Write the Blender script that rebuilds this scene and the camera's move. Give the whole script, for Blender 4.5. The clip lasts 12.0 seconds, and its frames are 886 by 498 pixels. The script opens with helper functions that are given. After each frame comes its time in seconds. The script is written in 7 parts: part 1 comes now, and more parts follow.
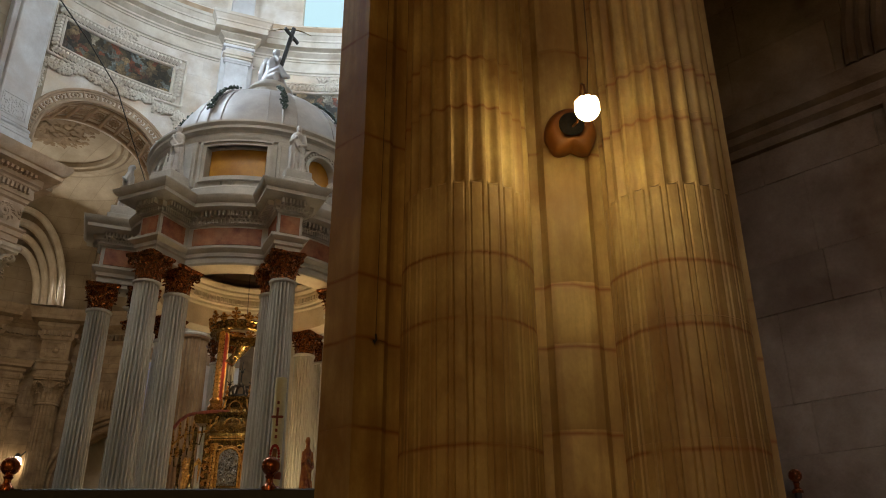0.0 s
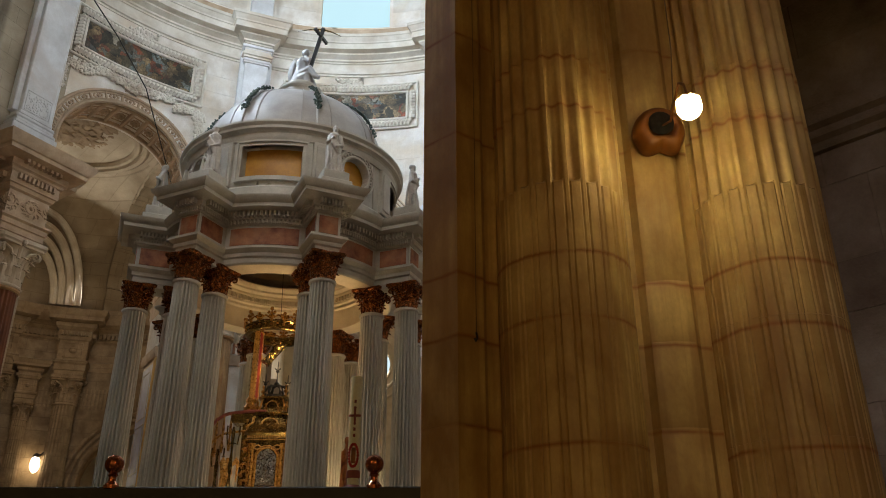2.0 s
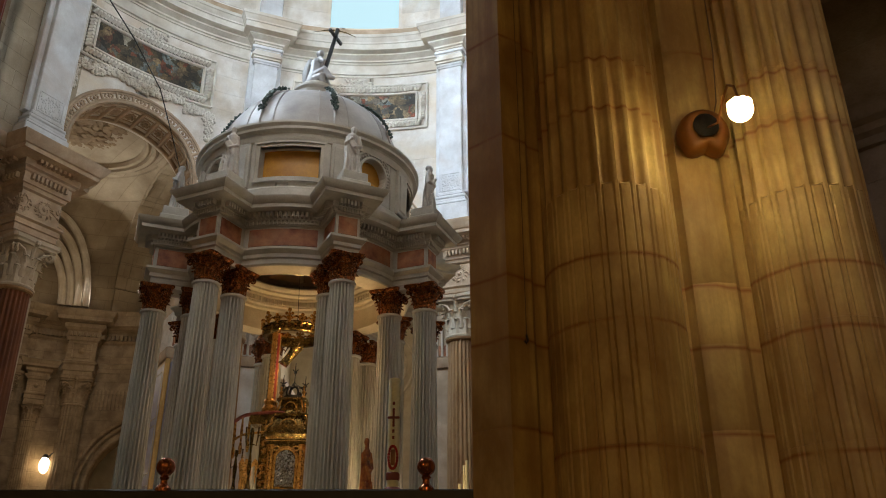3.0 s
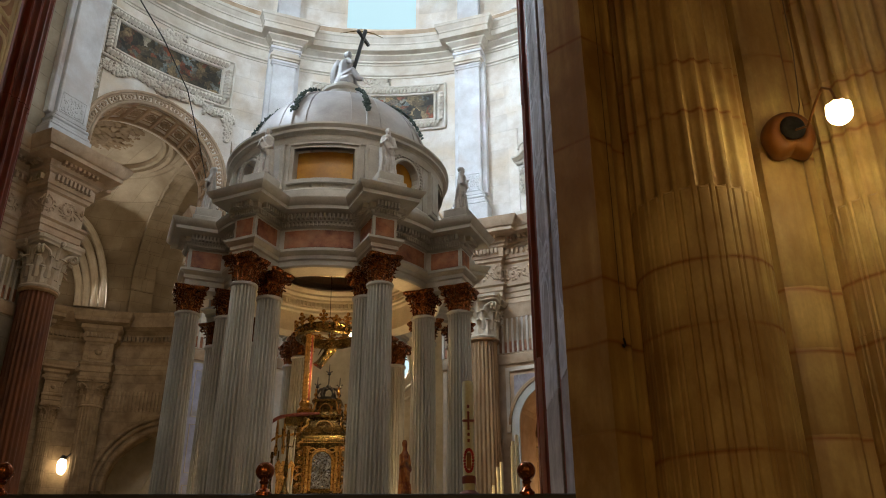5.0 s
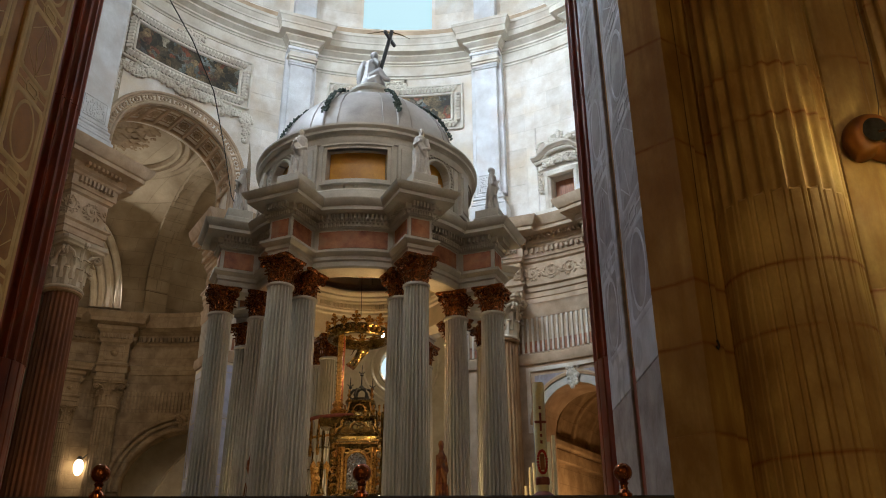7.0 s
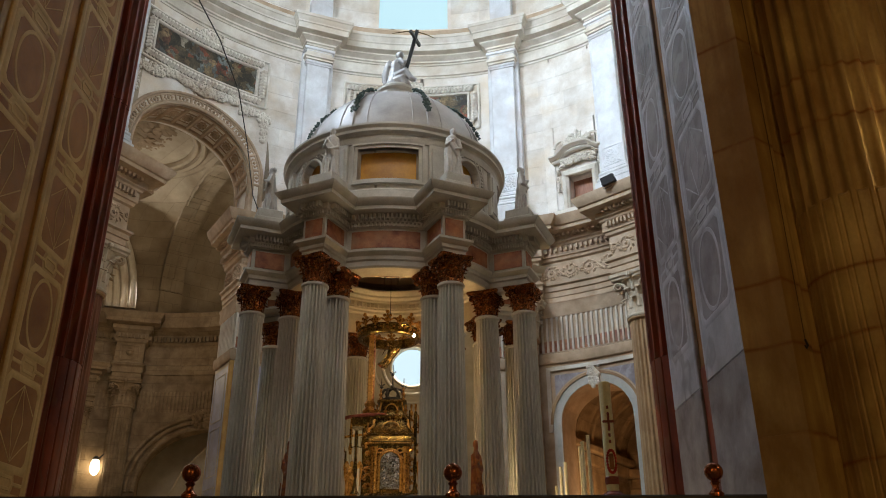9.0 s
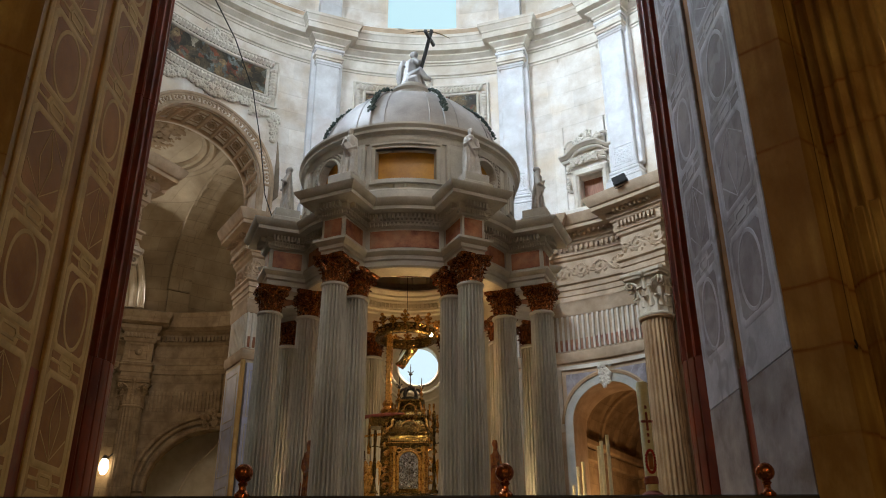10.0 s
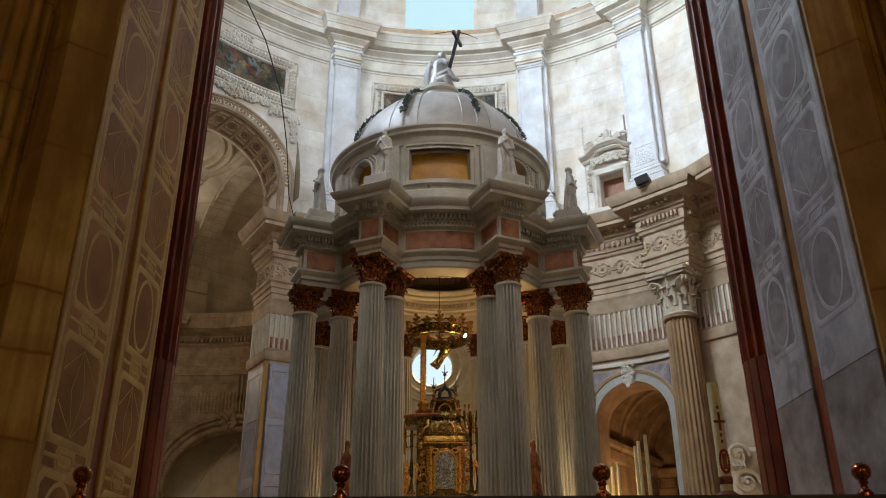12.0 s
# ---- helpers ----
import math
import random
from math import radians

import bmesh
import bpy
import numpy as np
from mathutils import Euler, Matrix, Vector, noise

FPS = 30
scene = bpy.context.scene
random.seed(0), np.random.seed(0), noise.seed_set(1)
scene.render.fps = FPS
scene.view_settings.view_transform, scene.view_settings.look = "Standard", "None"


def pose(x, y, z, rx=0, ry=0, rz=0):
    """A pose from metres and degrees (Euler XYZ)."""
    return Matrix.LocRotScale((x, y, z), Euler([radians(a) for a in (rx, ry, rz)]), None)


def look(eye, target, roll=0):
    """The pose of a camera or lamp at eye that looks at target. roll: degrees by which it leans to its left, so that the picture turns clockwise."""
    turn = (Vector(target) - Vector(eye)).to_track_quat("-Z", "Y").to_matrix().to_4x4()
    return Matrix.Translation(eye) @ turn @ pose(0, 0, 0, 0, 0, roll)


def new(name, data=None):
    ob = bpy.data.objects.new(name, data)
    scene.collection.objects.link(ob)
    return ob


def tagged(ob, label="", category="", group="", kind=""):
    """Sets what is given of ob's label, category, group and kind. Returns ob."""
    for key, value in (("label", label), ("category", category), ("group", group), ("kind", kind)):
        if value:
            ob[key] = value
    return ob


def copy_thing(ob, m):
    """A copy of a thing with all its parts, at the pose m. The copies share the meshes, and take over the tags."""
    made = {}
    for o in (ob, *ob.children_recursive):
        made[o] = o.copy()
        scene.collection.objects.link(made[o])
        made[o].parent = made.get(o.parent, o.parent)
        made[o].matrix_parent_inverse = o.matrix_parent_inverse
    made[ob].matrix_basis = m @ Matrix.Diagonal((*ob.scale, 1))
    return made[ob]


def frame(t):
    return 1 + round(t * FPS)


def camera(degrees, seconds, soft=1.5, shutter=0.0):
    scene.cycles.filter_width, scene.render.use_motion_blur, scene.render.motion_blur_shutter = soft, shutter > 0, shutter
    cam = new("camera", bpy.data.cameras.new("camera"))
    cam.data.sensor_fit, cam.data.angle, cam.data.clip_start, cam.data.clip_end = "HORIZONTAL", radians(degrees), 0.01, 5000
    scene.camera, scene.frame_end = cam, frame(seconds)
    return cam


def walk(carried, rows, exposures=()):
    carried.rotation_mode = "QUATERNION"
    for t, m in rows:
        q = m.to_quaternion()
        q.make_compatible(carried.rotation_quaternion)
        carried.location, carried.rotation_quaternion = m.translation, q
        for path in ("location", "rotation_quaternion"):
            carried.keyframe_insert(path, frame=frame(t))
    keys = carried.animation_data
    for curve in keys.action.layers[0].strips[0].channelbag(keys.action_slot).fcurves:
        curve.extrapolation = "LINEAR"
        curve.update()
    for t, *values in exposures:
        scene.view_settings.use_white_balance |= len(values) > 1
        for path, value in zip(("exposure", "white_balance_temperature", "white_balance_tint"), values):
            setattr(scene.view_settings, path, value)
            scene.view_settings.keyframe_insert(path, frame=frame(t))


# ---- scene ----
cam = camera(56.8, 12.0, soft=1.0)
METRES, EYE, TILT, LEAN, TURN = 3.5, 1.5, 0.0, 0.0, 0.0
ROWS = [
    (0.0, 0.0, 0.0, 0.0, 0.03, 24.13, 0.1),
    (0.5, -0.0414, 0.001, -0.0031, 0.02, 24.16, 0.07),
    (1.0, -0.0856, 0.0006, -0.0047, 0.02, 24.17, 0.07),
    (1.5, -0.1314, -0.0006, -0.0045, 0.0, 24.15, 0.08),
    (2.0, -0.1758, -0.0003, -0.0043, 0.0, 24.19, 0.06),
    (2.5, -0.2198, -0.0002, -0.0028, 0.0, 24.21, 0.05),
    (3.0, -0.2633, -0.0003, -0.0005, 0.0, 24.21, 0.06),
    (5.0, -0.4323, 0.0013, 0.0065, -0.01, 24.23, 0.09),
    (5.5, -0.4751, 0.0008, 0.008, -0.04, 24.22, 0.12),
    (6.0, -0.5163, 0.0005, 0.0094, -0.03, 24.22, 0.14),
    (6.5, -0.5566, 0.0004, 0.0099, -0.03, 24.23, 0.15),
    (7.0, -0.5966, -0.0006, 0.009, -0.05, 24.24, 0.15),
    (9.0, -0.7498, -0.0, 0.0092, -0.05, 24.22, 0.17),
    (9.5, -0.7962, -0.0014, 0.0096, -0.1, 24.19, 0.17),
    (10.0, -0.8381, -0.0025, 0.0101, -0.08, 24.18, 0.17),
    (10.5, -0.8755, -0.0039, 0.0097, -0.0, 24.19, 0.18),
    (11.0, -0.9177, -0.0047, 0.0105, -0.01, 24.18, 0.21),
    (11.5, -0.9573, -0.0054, 0.0115, 0.03, 24.16, 0.23),
    (12.0, -0.9993, -0.0062, 0.0105, 0.04, 24.19, 0.24),
]
walk(cam, [(t, pose(0, 0, EYE, TILT, LEAN, TURN) @ pose(METRES * x, METRES * y, METRES * z, 90 + pitch, roll, yaw)) for t, x, y, z, yaw, pitch, roll in ROWS])

# ---- world, light ----
world = bpy.data.worlds.new("sky")
world.use_nodes = True
scene.world = world
_sky = world.node_tree.nodes.new("ShaderNodeTexSky")
_sky.sky_type, _sky.sun_disc = "NISHITA", False
_sky.sun_elevation, _sky.sun_rotation = radians(48), radians(200)
world.node_tree.links.new(_sky.outputs[0], world.node_tree.nodes["Background"].inputs[0])
world.node_tree.nodes["Background"].inputs[1].default_value = 0.12

CX, CY, RW = -3.4, 13.3, 8.85          # the rotunda: centre and inner radius
TX, TY = -3.53, 14.06                  # the tempietto's centre
FLOOR = 1.05                           # the presbytery's floor
MID = -3.34                            # axis of the opening between the piers


def area_lamp(name, eye, target, w, h, watts, colour, spread=180):
    data = bpy.data.lights.new(name, "AREA")
    data.shape, data.size, data.size_y, data.energy, data.color = "RECTANGLE", w, h, watts, colour
    data.spread = radians(spread)
    ob = new(name, data)
    ob.matrix_world = look(eye, target)
    return ob


def polar(a, r, z=0.0, cx=None, cy=None):
    a = radians(a)
    return ((CX if cx is None else cx) + r * math.sin(a), (CY if cy is None else cy) + r * math.cos(a), z)


COOL = (0.71, 0.85, 1.0)
WINDOWS = (-112, -90, -45, 0, 45, 90, 112)
LEVEL = {-112: 1200, -90: 1520, 45: 210, 90: 110}
for a in (-112, -90, 45, 90):
    p = polar(a, 8.75, 21.2)
    area_lamp("window_daylight", p, (0.2, 8.8, 12.5) if a == -90 else polar(a + 180, 6.0, 18.0), 2.3, 3.4, LEVEL[a], COOL, 115)
# two unseen lamps in mid-air, added to fill the tempietto's front
area_lamp("crossing_daylight", (-3.4, 3.5, 13.0), (-3.5, 12.5, 5.6), 3.0, 2.0, 12, (1.0, 0.93, 0.85), 46)
area_lamp("crossing_daylight", (-3.4, 8.75, 12.4), (-3.5, 14.0, 7.2), 3.5, 1.2, 32, (1.0, 0.93, 0.86), 110)
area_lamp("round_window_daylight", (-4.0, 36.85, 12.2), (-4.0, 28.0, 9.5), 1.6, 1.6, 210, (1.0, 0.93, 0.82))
# narrow lamp added for the aisle wall; the nave has no window here
area_lamp("nave_window_daylight", (-1.0, -9.8, 11.0), (4.4, 6.4, 2.6), 2.0, 2.0, 12, (0.95, 0.92, 1.0), 24)
# unseen lamp that lifts the back walls; it stands before solid masonry
area_lamp("south_window_daylight", (-3.4, 9.35, 18.9), (-3.6, 22.0, 16.6), 4.0, 1.4, 230, COOL, 105)
area_lamp("lunette_daylight", (-14.6, 26.4, 13.2), (-11.5, 21.0, 12.0), 3.4, 3.0, 215, (1.0, 0.92, 0.78))


def point_lamp(name, at, watts, colour, size):
    data = bpy.data.lights.new(name, "POINT")
    data.energy, data.color, data.shadow_soft_size = watts, colour, size
    ob = new(name, data)
    ob.location = at
    return ob


WARM = (1.0, 0.62, 0.26)
point_lamp("altar_lamp", (-3.0, 13.4, 5.6), 24, WARM, 0.06)
# added lamp, low and out of sight, to brighten the altar's gold
point_lamp("altar_footlight", (-3.5, 12.7, 2.4), 26, (1.0, 0.72, 0.4), 0.08)
point_lamp("drum_lamp", (TX, TY, 8.5), 165, WARM, 0.1)
point_lamp("presbytery_lamp", (-2.05, 14.1, 2.3), 170, (1.0, 0.72, 0.38), 0.08)
point_lamp("presbytery_lamp", (-5.05, 14.2, 2.3), 100, (1.0, 0.68, 0.34), 0.08)
point_lamp("passage_lamp", (2.6, 23.0, 4.2), 100, (1.0, 0.60, 0.28), 0.15)
# unseen warm fill added in the nave for the piers and reveals
point_lamp("nave_lamp", (0.2, -3.4, 3.9), 178, (1.0, 0.60, 0.21), 0.3)
point_lamp("nave_lamp", (-6.5, -3.5, 5.0), 132, (1.0, 0.60, 0.21), 0.3)
# added lamps without fixtures that brighten the niche and the chapel
point_lamp("niche_lamp", (-11.0, 28.9, 2.9), 22, (1.0, 0.72, 0.36), 0.1)
point_lamp("ambulatory_lamp", (-12.3, 22.8, 8.6), 112, (1.0, 0.78, 0.52), 0.9)


# ---- materials ----
def mat(name, dark, light, scale=3.0, rough=0.6, bump=0.15, metal=0.0, stretch=(1, 1, 1), stain=None, veins=None, rand=0.0, fine=40.0, streak=None, courses=None, bands=None, seam=(0.2, 0.08, 0.02)):
    m = bpy.data.materials.new(name)
    m.use_nodes = True
    nt = m.node_tree
    n, link = nt.nodes, nt.links.new
    bsdf = n["Principled BSDF"]
    tex = n.new("ShaderNodeNewGeometry").outputs["Position"]
    mp = n.new("ShaderNodeMapping")
    mp.inputs["Scale"].default_value = stretch
    link(tex, mp.inputs[0])
    big = n.new("ShaderNodeTexNoise")
    big.inputs["Scale"].default_value, big.inputs["Detail"].default_value, big.inputs["Roughness"].default_value = scale, 8, 0.62
    link(mp.outputs[0], big.inputs["Vector"])
    ramp = n.new("ShaderNodeValToRGB")
    ramp.color_ramp.elements[0].position, ramp.color_ramp.elements[1].position = 0.33, 0.68
    ramp.color_ramp.elements[0].color, ramp.color_ramp.elements[1].color = (*dark, 1), (*light, 1)
    link(big.outputs[0], ramp.inputs[0])
    colour = ramp.outputs[0]
    small = n.new("ShaderNodeTexNoise")
    small.inputs["Scale"].default_value, small.inputs["Detail"].default_value = fine, 5
    link(mp.outputs[0], small.inputs["Vector"])

    def mix(kind, fac, a, b):
        x = n.new("ShaderNodeMix")
        x.data_type, x.blend_type = "RGBA", kind
        for sock, v in ((x.inputs[0], fac), (x.inputs[6], a), (x.inputs[7], b)):
            if isinstance(v, (int, float)):
                sock.default_value = v
            elif isinstance(v, tuple):
                sock.default_value = (*v, 1)
            else:
                link(v, sock)
        return x.outputs[2]

    def ranged(value, lo, hi, to0=0.0, to1=1.0):
        r = n.new("ShaderNodeMapRange")
        for i, v in enumerate((lo, hi, to0, to1)):
            r.inputs[i + 1].default_value = v
        link(value, r.inputs[0])
        return r.outputs[0]

    if stain:
        st = n.new("ShaderNodeTexNoise")
        st.inputs["Scale"].default_value, st.inputs["Detail"].default_value, st.inputs["Distortion"].default_value = scale * 0.45, 6, 0.8
        link(mp.outputs[0], st.inputs["Vector"])
        colour = mix("MIX", ranged(st.outputs[0], 0.5, 0.72, 0.0, 0.75), colour, stain)
    if veins:
        wv = n.new("ShaderNodeTexWave")
        wv.inputs["Scale"].default_value, wv.inputs["Distortion"].default_value, wv.inputs["Detail"].default_value = scale * 0.35, 14, 4
        link(mp.outputs[0], wv.inputs["Vector"])
        colour = mix("MIX", ranged(wv.outputs[1], 0.86, 1.0, 0.0, 0.6), colour, veins)
    if streak:
        sm = n.new("ShaderNodeMapping")
        sm.inputs["Scale"].default_value = (7, 7, 0.35)
        link(tex, sm.inputs[0])
        sn = n.new("ShaderNodeTexNoise")
        sn.inputs["Scale"].default_value, sn.inputs["Detail"].default_value, sn.inputs["Distortion"].default_value = 1.6, 7, 0.4
        link(sm.outputs[0], sn.inputs["Vector"])
        colour = mix("MIX", ranged(sn.outputs[0], 0.45, 0.72, 0.0, 0.8), colour, streak)
    if bands:
        # rusty seams that wander along the joints
        sx = n.new("ShaderNodeSeparateXYZ")
        link(tex, sx.inputs[0])
        wob = n.new("ShaderNodeTexNoise")
        wob.inputs["Scale"].default_value, wob.inputs["Detail"].default_value = 2.6, 6
        link(tex, wob.inputs["Vector"])
        zz = n.new("ShaderNodeMath")
        zz.operation = "MULTIPLY_ADD"
        link(wob.outputs[0], zz.inputs[0])
        zz.inputs[1].default_value = 0.06
        link(sx.outputs[2], zz.inputs[2])
        near = None
        for b in bands:
            sb = n.new("ShaderNodeMath")
            sb.operation = "SUBTRACT"
            link(zz.outputs[0], sb.inputs[0])
            sb.inputs[1].default_value = b + 0.025
            ab = n.new("ShaderNodeMath")
            ab.operation = "ABSOLUTE"
            link(sb.outputs[0], ab.inputs[0])
            if near is None:
                near = ab.outputs[0]
            else:
                mn = n.new("ShaderNodeMath")
                mn.operation = "MINIMUM"
                link(near, mn.inputs[0])
                link(ab.outputs[0], mn.inputs[1])
                near = mn.outputs[0]
        thin = n.new("ShaderNodeMath")
        thin.operation = "MULTIPLY"
        link(ranged(near, 0.0, 0.02, 0.85, 0.0), thin.inputs[0])
        link(ranged(big.outputs[0], 0.34, 0.52), thin.inputs[1])
        colour = mix("MIX", thin.outputs[0], colour, seam)
        halo = n.new("ShaderNodeMath")
        halo.operation = "MULTIPLY"
        link(ranged(near, 0.0, 0.14, 0.35, 0.0), halo.inputs[0])
        link(ranged(big.outputs[0], 0.4, 0.6), halo.inputs[1])
        colour = mix("MIX", halo.outputs[0], colour, seam)
    joint = None
    if courses:
        sx = n.new("ShaderNodeSeparateXYZ")
        link(tex, sx.inputs[0])
        add = n.new("ShaderNodeMath")
        link(sx.outputs[0], add.inputs[0])
        link(sx.outputs[1], add.inputs[1])
        cb = n.new("ShaderNodeCombineXYZ")
        link(add.outputs[0], cb.inputs[0])
        link(sx.outputs[2], cb.inputs[1])
        br = n.new("ShaderNodeTexBrick")
        br.inputs["Scale"].default_value = 1.0
        br.inputs["Brick Width"].default_value, br.inputs["Row Height"].default_value = courses
        br.inputs["Mortar Size"].default_value, br.inputs["Mortar Smooth"].default_value = 0.012, 0.3
        br.inputs["Color1"].default_value, br.inputs["Color2"].default_value, br.inputs["Mortar"].default_value = (0.78, 0.76, 0.74, 1), (1, 1, 1, 1), (0.5, 0.46, 0.42, 1)
        link(cb.outputs[0], br.inputs["Vector"])
        colour = mix("MULTIPLY", 0.45, colour, br.outputs[0])
        joint = br.outputs[1]
    colour = mix("MULTIPLY", ranged(small.outputs[0], 0.3, 0.7, 0.25, 0.0), colour, (0.55, 0.52, 0.48))
    if rand:
        oi = n.new("ShaderNodeObjectInfo")
        hsv = n.new("ShaderNodeHueSaturation")
        link(ranged(oi.outputs["Random"], 0, 1, 1 - rand, 1 + rand), hsv.inputs["Value"])
        link(colour, hsv.inputs["Color"])
        colour = hsv.outputs[0]
    link(colour, bsdf.inputs["Base Color"])
    link(ranged(small.outputs[0], 0.25, 0.75, max(0.03, rough - 0.12), min(1, rough + 0.12)), bsdf.inputs["Roughness"])
    bsdf.inputs["Metallic"].default_value = metal
    if bump:
        b1 = n.new("ShaderNodeBump")
        b1.inputs["Strength"].default_value, b1.inputs["Distance"].default_value = bump, 0.02
        link(small.outputs[0], b1.inputs["Height"])
        b2 = n.new("ShaderNodeBump")
        b2.inputs["Strength"].default_value, b2.inputs["Distance"].default_value = bump, 0.05
        link(big.outputs[0], b2.inputs["Height"])
        link(b1.outputs[0], b2.inputs["Normal"])
        if joint is not None:
            b3 = n.new("ShaderNodeBump")
            b3.invert = True
            b3.inputs["Strength"].default_value, b3.inputs["Distance"].default_value = 0.7, 0.015
            link(joint, b3.inputs["Height"])
            link(b3.outputs[0], b1.inputs["Normal"])
        link(b2.outputs[0], bsdf.inputs["Normal"])
    return m


def glow(name, colour, strength):
    m = bpy.data.materials.new(name)
    m.use_nodes = True
    b = m.node_tree.nodes["Principled BSDF"]
    b.inputs["Base Color"].default_value = (0.02, 0.02, 0.02, 1)
    b.inputs["Emission Color"].default_value = (*colour, 1)
    b.inputs["Emission Strength"].default_value = strength
    return m


JOINTS1 = [0.0, 0.75, 1.6, 2.35, 3.07, 3.48, 4.52, 4.91, 5.75, 6.6, 7.5, 8.4, 9.3, 10.4]
JOINTS2 = [0.0, 0.9, 1.75, 2.5, 3.04, 3.45, 4.46, 5.3, 6.2, 7.1, 8.0, 9.2, 10.4]
PIER = mat("pier_marble", (0.34, 0.19, 0.05), (0.72, 0.53, 0.20), 2.0, 0.62, 0.06, stretch=(1.3, 1.3, 0.7), stain=(0.30, 0.15, 0.035), rand=0.1, streak=(0.33, 0.18, 0.05), bands=JOINTS2[3:9], seam=(0.27, 0.09, 0.015))
DRUM = mat("drum_marble", (0.34, 0.19, 0.05), (0.72, 0.53, 0.20), 2.2, 0.62, 0.06, stretch=(1.3, 1.3, 0.7), stain=(0.30, 0.15, 0.035), rand=0.1, streak=(0.33, 0.18, 0.05), bands=JOINTS1[3:9], seam=(0.27, 0.09, 0.015))
JOINT = mat("joint_mortar", (0.16, 0.11, 0.06), (0.26, 0.18, 0.10), 8, 0.85, 0.2)
LIMESTONE = mat("warm_limestone", (0.40, 0.275, 0.17), (0.61, 0.46, 0.32), 2.2, 0.75, 0.25, stain=(0.36, 0.27, 0.18), rand=0.05)
CAPSTONE = mat("cream_capital_marble", (0.46, 0.37, 0.26), (0.68, 0.585, 0.455), 2.2, 0.65, 0.12, stain=(0.46, 0.34, 0.22))
VAULT = mat("coursed_limestone", (0.33, 0.265, 0.18), (0.54, 0.455, 0.34), 0.9, 0.8, 0.3, stain=(0.22, 0.17, 0.11), courses=(0.95, 0.48))
# brown limestone made darker to carry the dim light of chapels and passage
DUSKY = mat("dimmed_brown_limestone", (0.22, 0.145, 0.075), (0.40, 0.29, 0.17), 2.6, 0.8, 0.25, stain=(0.16, 0.095, 0.045), rand=0.1, courses=(0.9, 0.45))
# pilaster stucco; a little of the windows' blue light is in the tone
PALE = mat("pale_stucco_marble", (0.58, 0.57, 0.57), (0.83, 0.845, 0.87), 1.5, 0.6, 0.12, stain=(0.58, 0.49, 0.44))
PALEW = mat("cream_white_stucco", (0.57, 0.505, 0.415), (0.80, 0.75, 0.665), 1.7, 0.65, 0.12, stain=(0.52, 0.40, 0.28))
WALL = mat("upper_wall_stone", (0.60, 0.51, 0.41), (0.88, 0.84, 0.785), 1.2, 0.7, 0.2, stain=(0.76, 0.61, 0.42), rand=0.07)
GREY = mat("grey_white_marble", (0.365, 0.35, 0.305), (0.565, 0.545, 0.49), 2.2, 0.5, 0.05, stain=(0.42, 0.39, 0.34))
# the tempietto's grey marble, lightened in place of light on the shafts
COLGREY = mat("lightened_column_marble", (0.42, 0.405, 0.355), (0.62, 0.60, 0.54), 2.2, 0.45, 0.04, stretch=(1, 1, 0.5), stain=(0.44, 0.40, 0.34))
# same marble made darker against excess light on the dome and its figure
DOMEGREY = mat("darkened_grey_marble", (0.30, 0.295, 0.295), (0.46, 0.45, 0.445), 2.0, 0.5, 0.06, stain=(0.30, 0.27, 0.24))
POLY = mat("painted_and_gilded_wood", (0.15, 0.012, 0.008), (0.42, 0.17, 0.03), 9, 0.5, 0.15, stain=(0.03, 0.035, 0.03))
# brownish slab, darkened where less light falls low on the reveal
GREYLOW = mat("shaded_brown_grey_marble", (0.20, 0.165, 0.165), (0.43, 0.38, 0.385), 3.2, 0.5, 0.08, stain=(0.09, 0.045, 0.02), veins=(0.30, 0.26, 0.26))
# left reveal: the warm light on its marble is put into the colour
WARMTINT = mat("warm_tinted_veined_marble", (0.50, 0.29, 0.085), (0.70, 0.46, 0.165), 2.5, 0.74, 0.05, stain=(0.28, 0.16, 0.06))
GREYD = mat("veined_grey_marble", (0.38, 0.365, 0.405), (0.62, 0.60, 0.65), 3.0, 0.45, 0.08, stain=(0.22, 0.185, 0.18), veins=(0.26, 0.235, 0.25))
STATUE = mat("statue_marble", (0.40, 0.385, 0.36), (0.58, 0.56, 0.53), 6, 0.6, 0.15, stain=(0.36, 0.32, 0.27))
REDPANEL = mat("red_breccia_marble", (0.15, 0.033, 0.013), (0.45, 0.19, 0.085), 4.5, 0.62, 0.03, stain=(0.37, 0.23, 0.135))
REDCOL = mat("dark_red_marble", (0.14, 0.017, 0.004), (0.34, 0.055, 0.012), 5, 0.5, 0.04, stretch=(1, 1, 0.4), veins=(0.2, 0.07, 0.03))
TANCOL = mat("tan_red_marble", (0.23, 0.115, 0.042), (0.47, 0.30, 0.145), 2.5, 0.5, 0.1, stretch=(1, 1, 0.4), stain=(0.30, 0.16, 0.07))
# tan column marble with the left side's shade put into the colour
SHADECOL = mat("shaded_tan_red_marble", (0.09, 0.026, 0.008), (0.21, 0.07, 0.022), 3, 0.72, 0.08, stretch=(1, 1, 0.4), stain=(0.13, 0.045, 0.02))
BRONZE = mat("aged_gilt_bronze", (0.035, 0.012, 0.005), (0.42, 0.14, 0.035), 16, 0.25, 0.2, metal=0.85)
GOLD = mat("gilding", (0.28, 0.12, 0.028), (0.74, 0.42, 0.12), 12, 0.3, 0.25, metal=0.95)
DARKGOLD = mat("tarnished_gold", (0.05, 0.034, 0.012), (0.36, 0.24, 0.075), 5, 0.24, 0.12, metal=0.9)
GILT = mat("bright_gilt_paint", (0.50, 0.23, 0.045), (0.88, 0.52, 0.14), 14, 0.3, 0.2, metal=0.45)
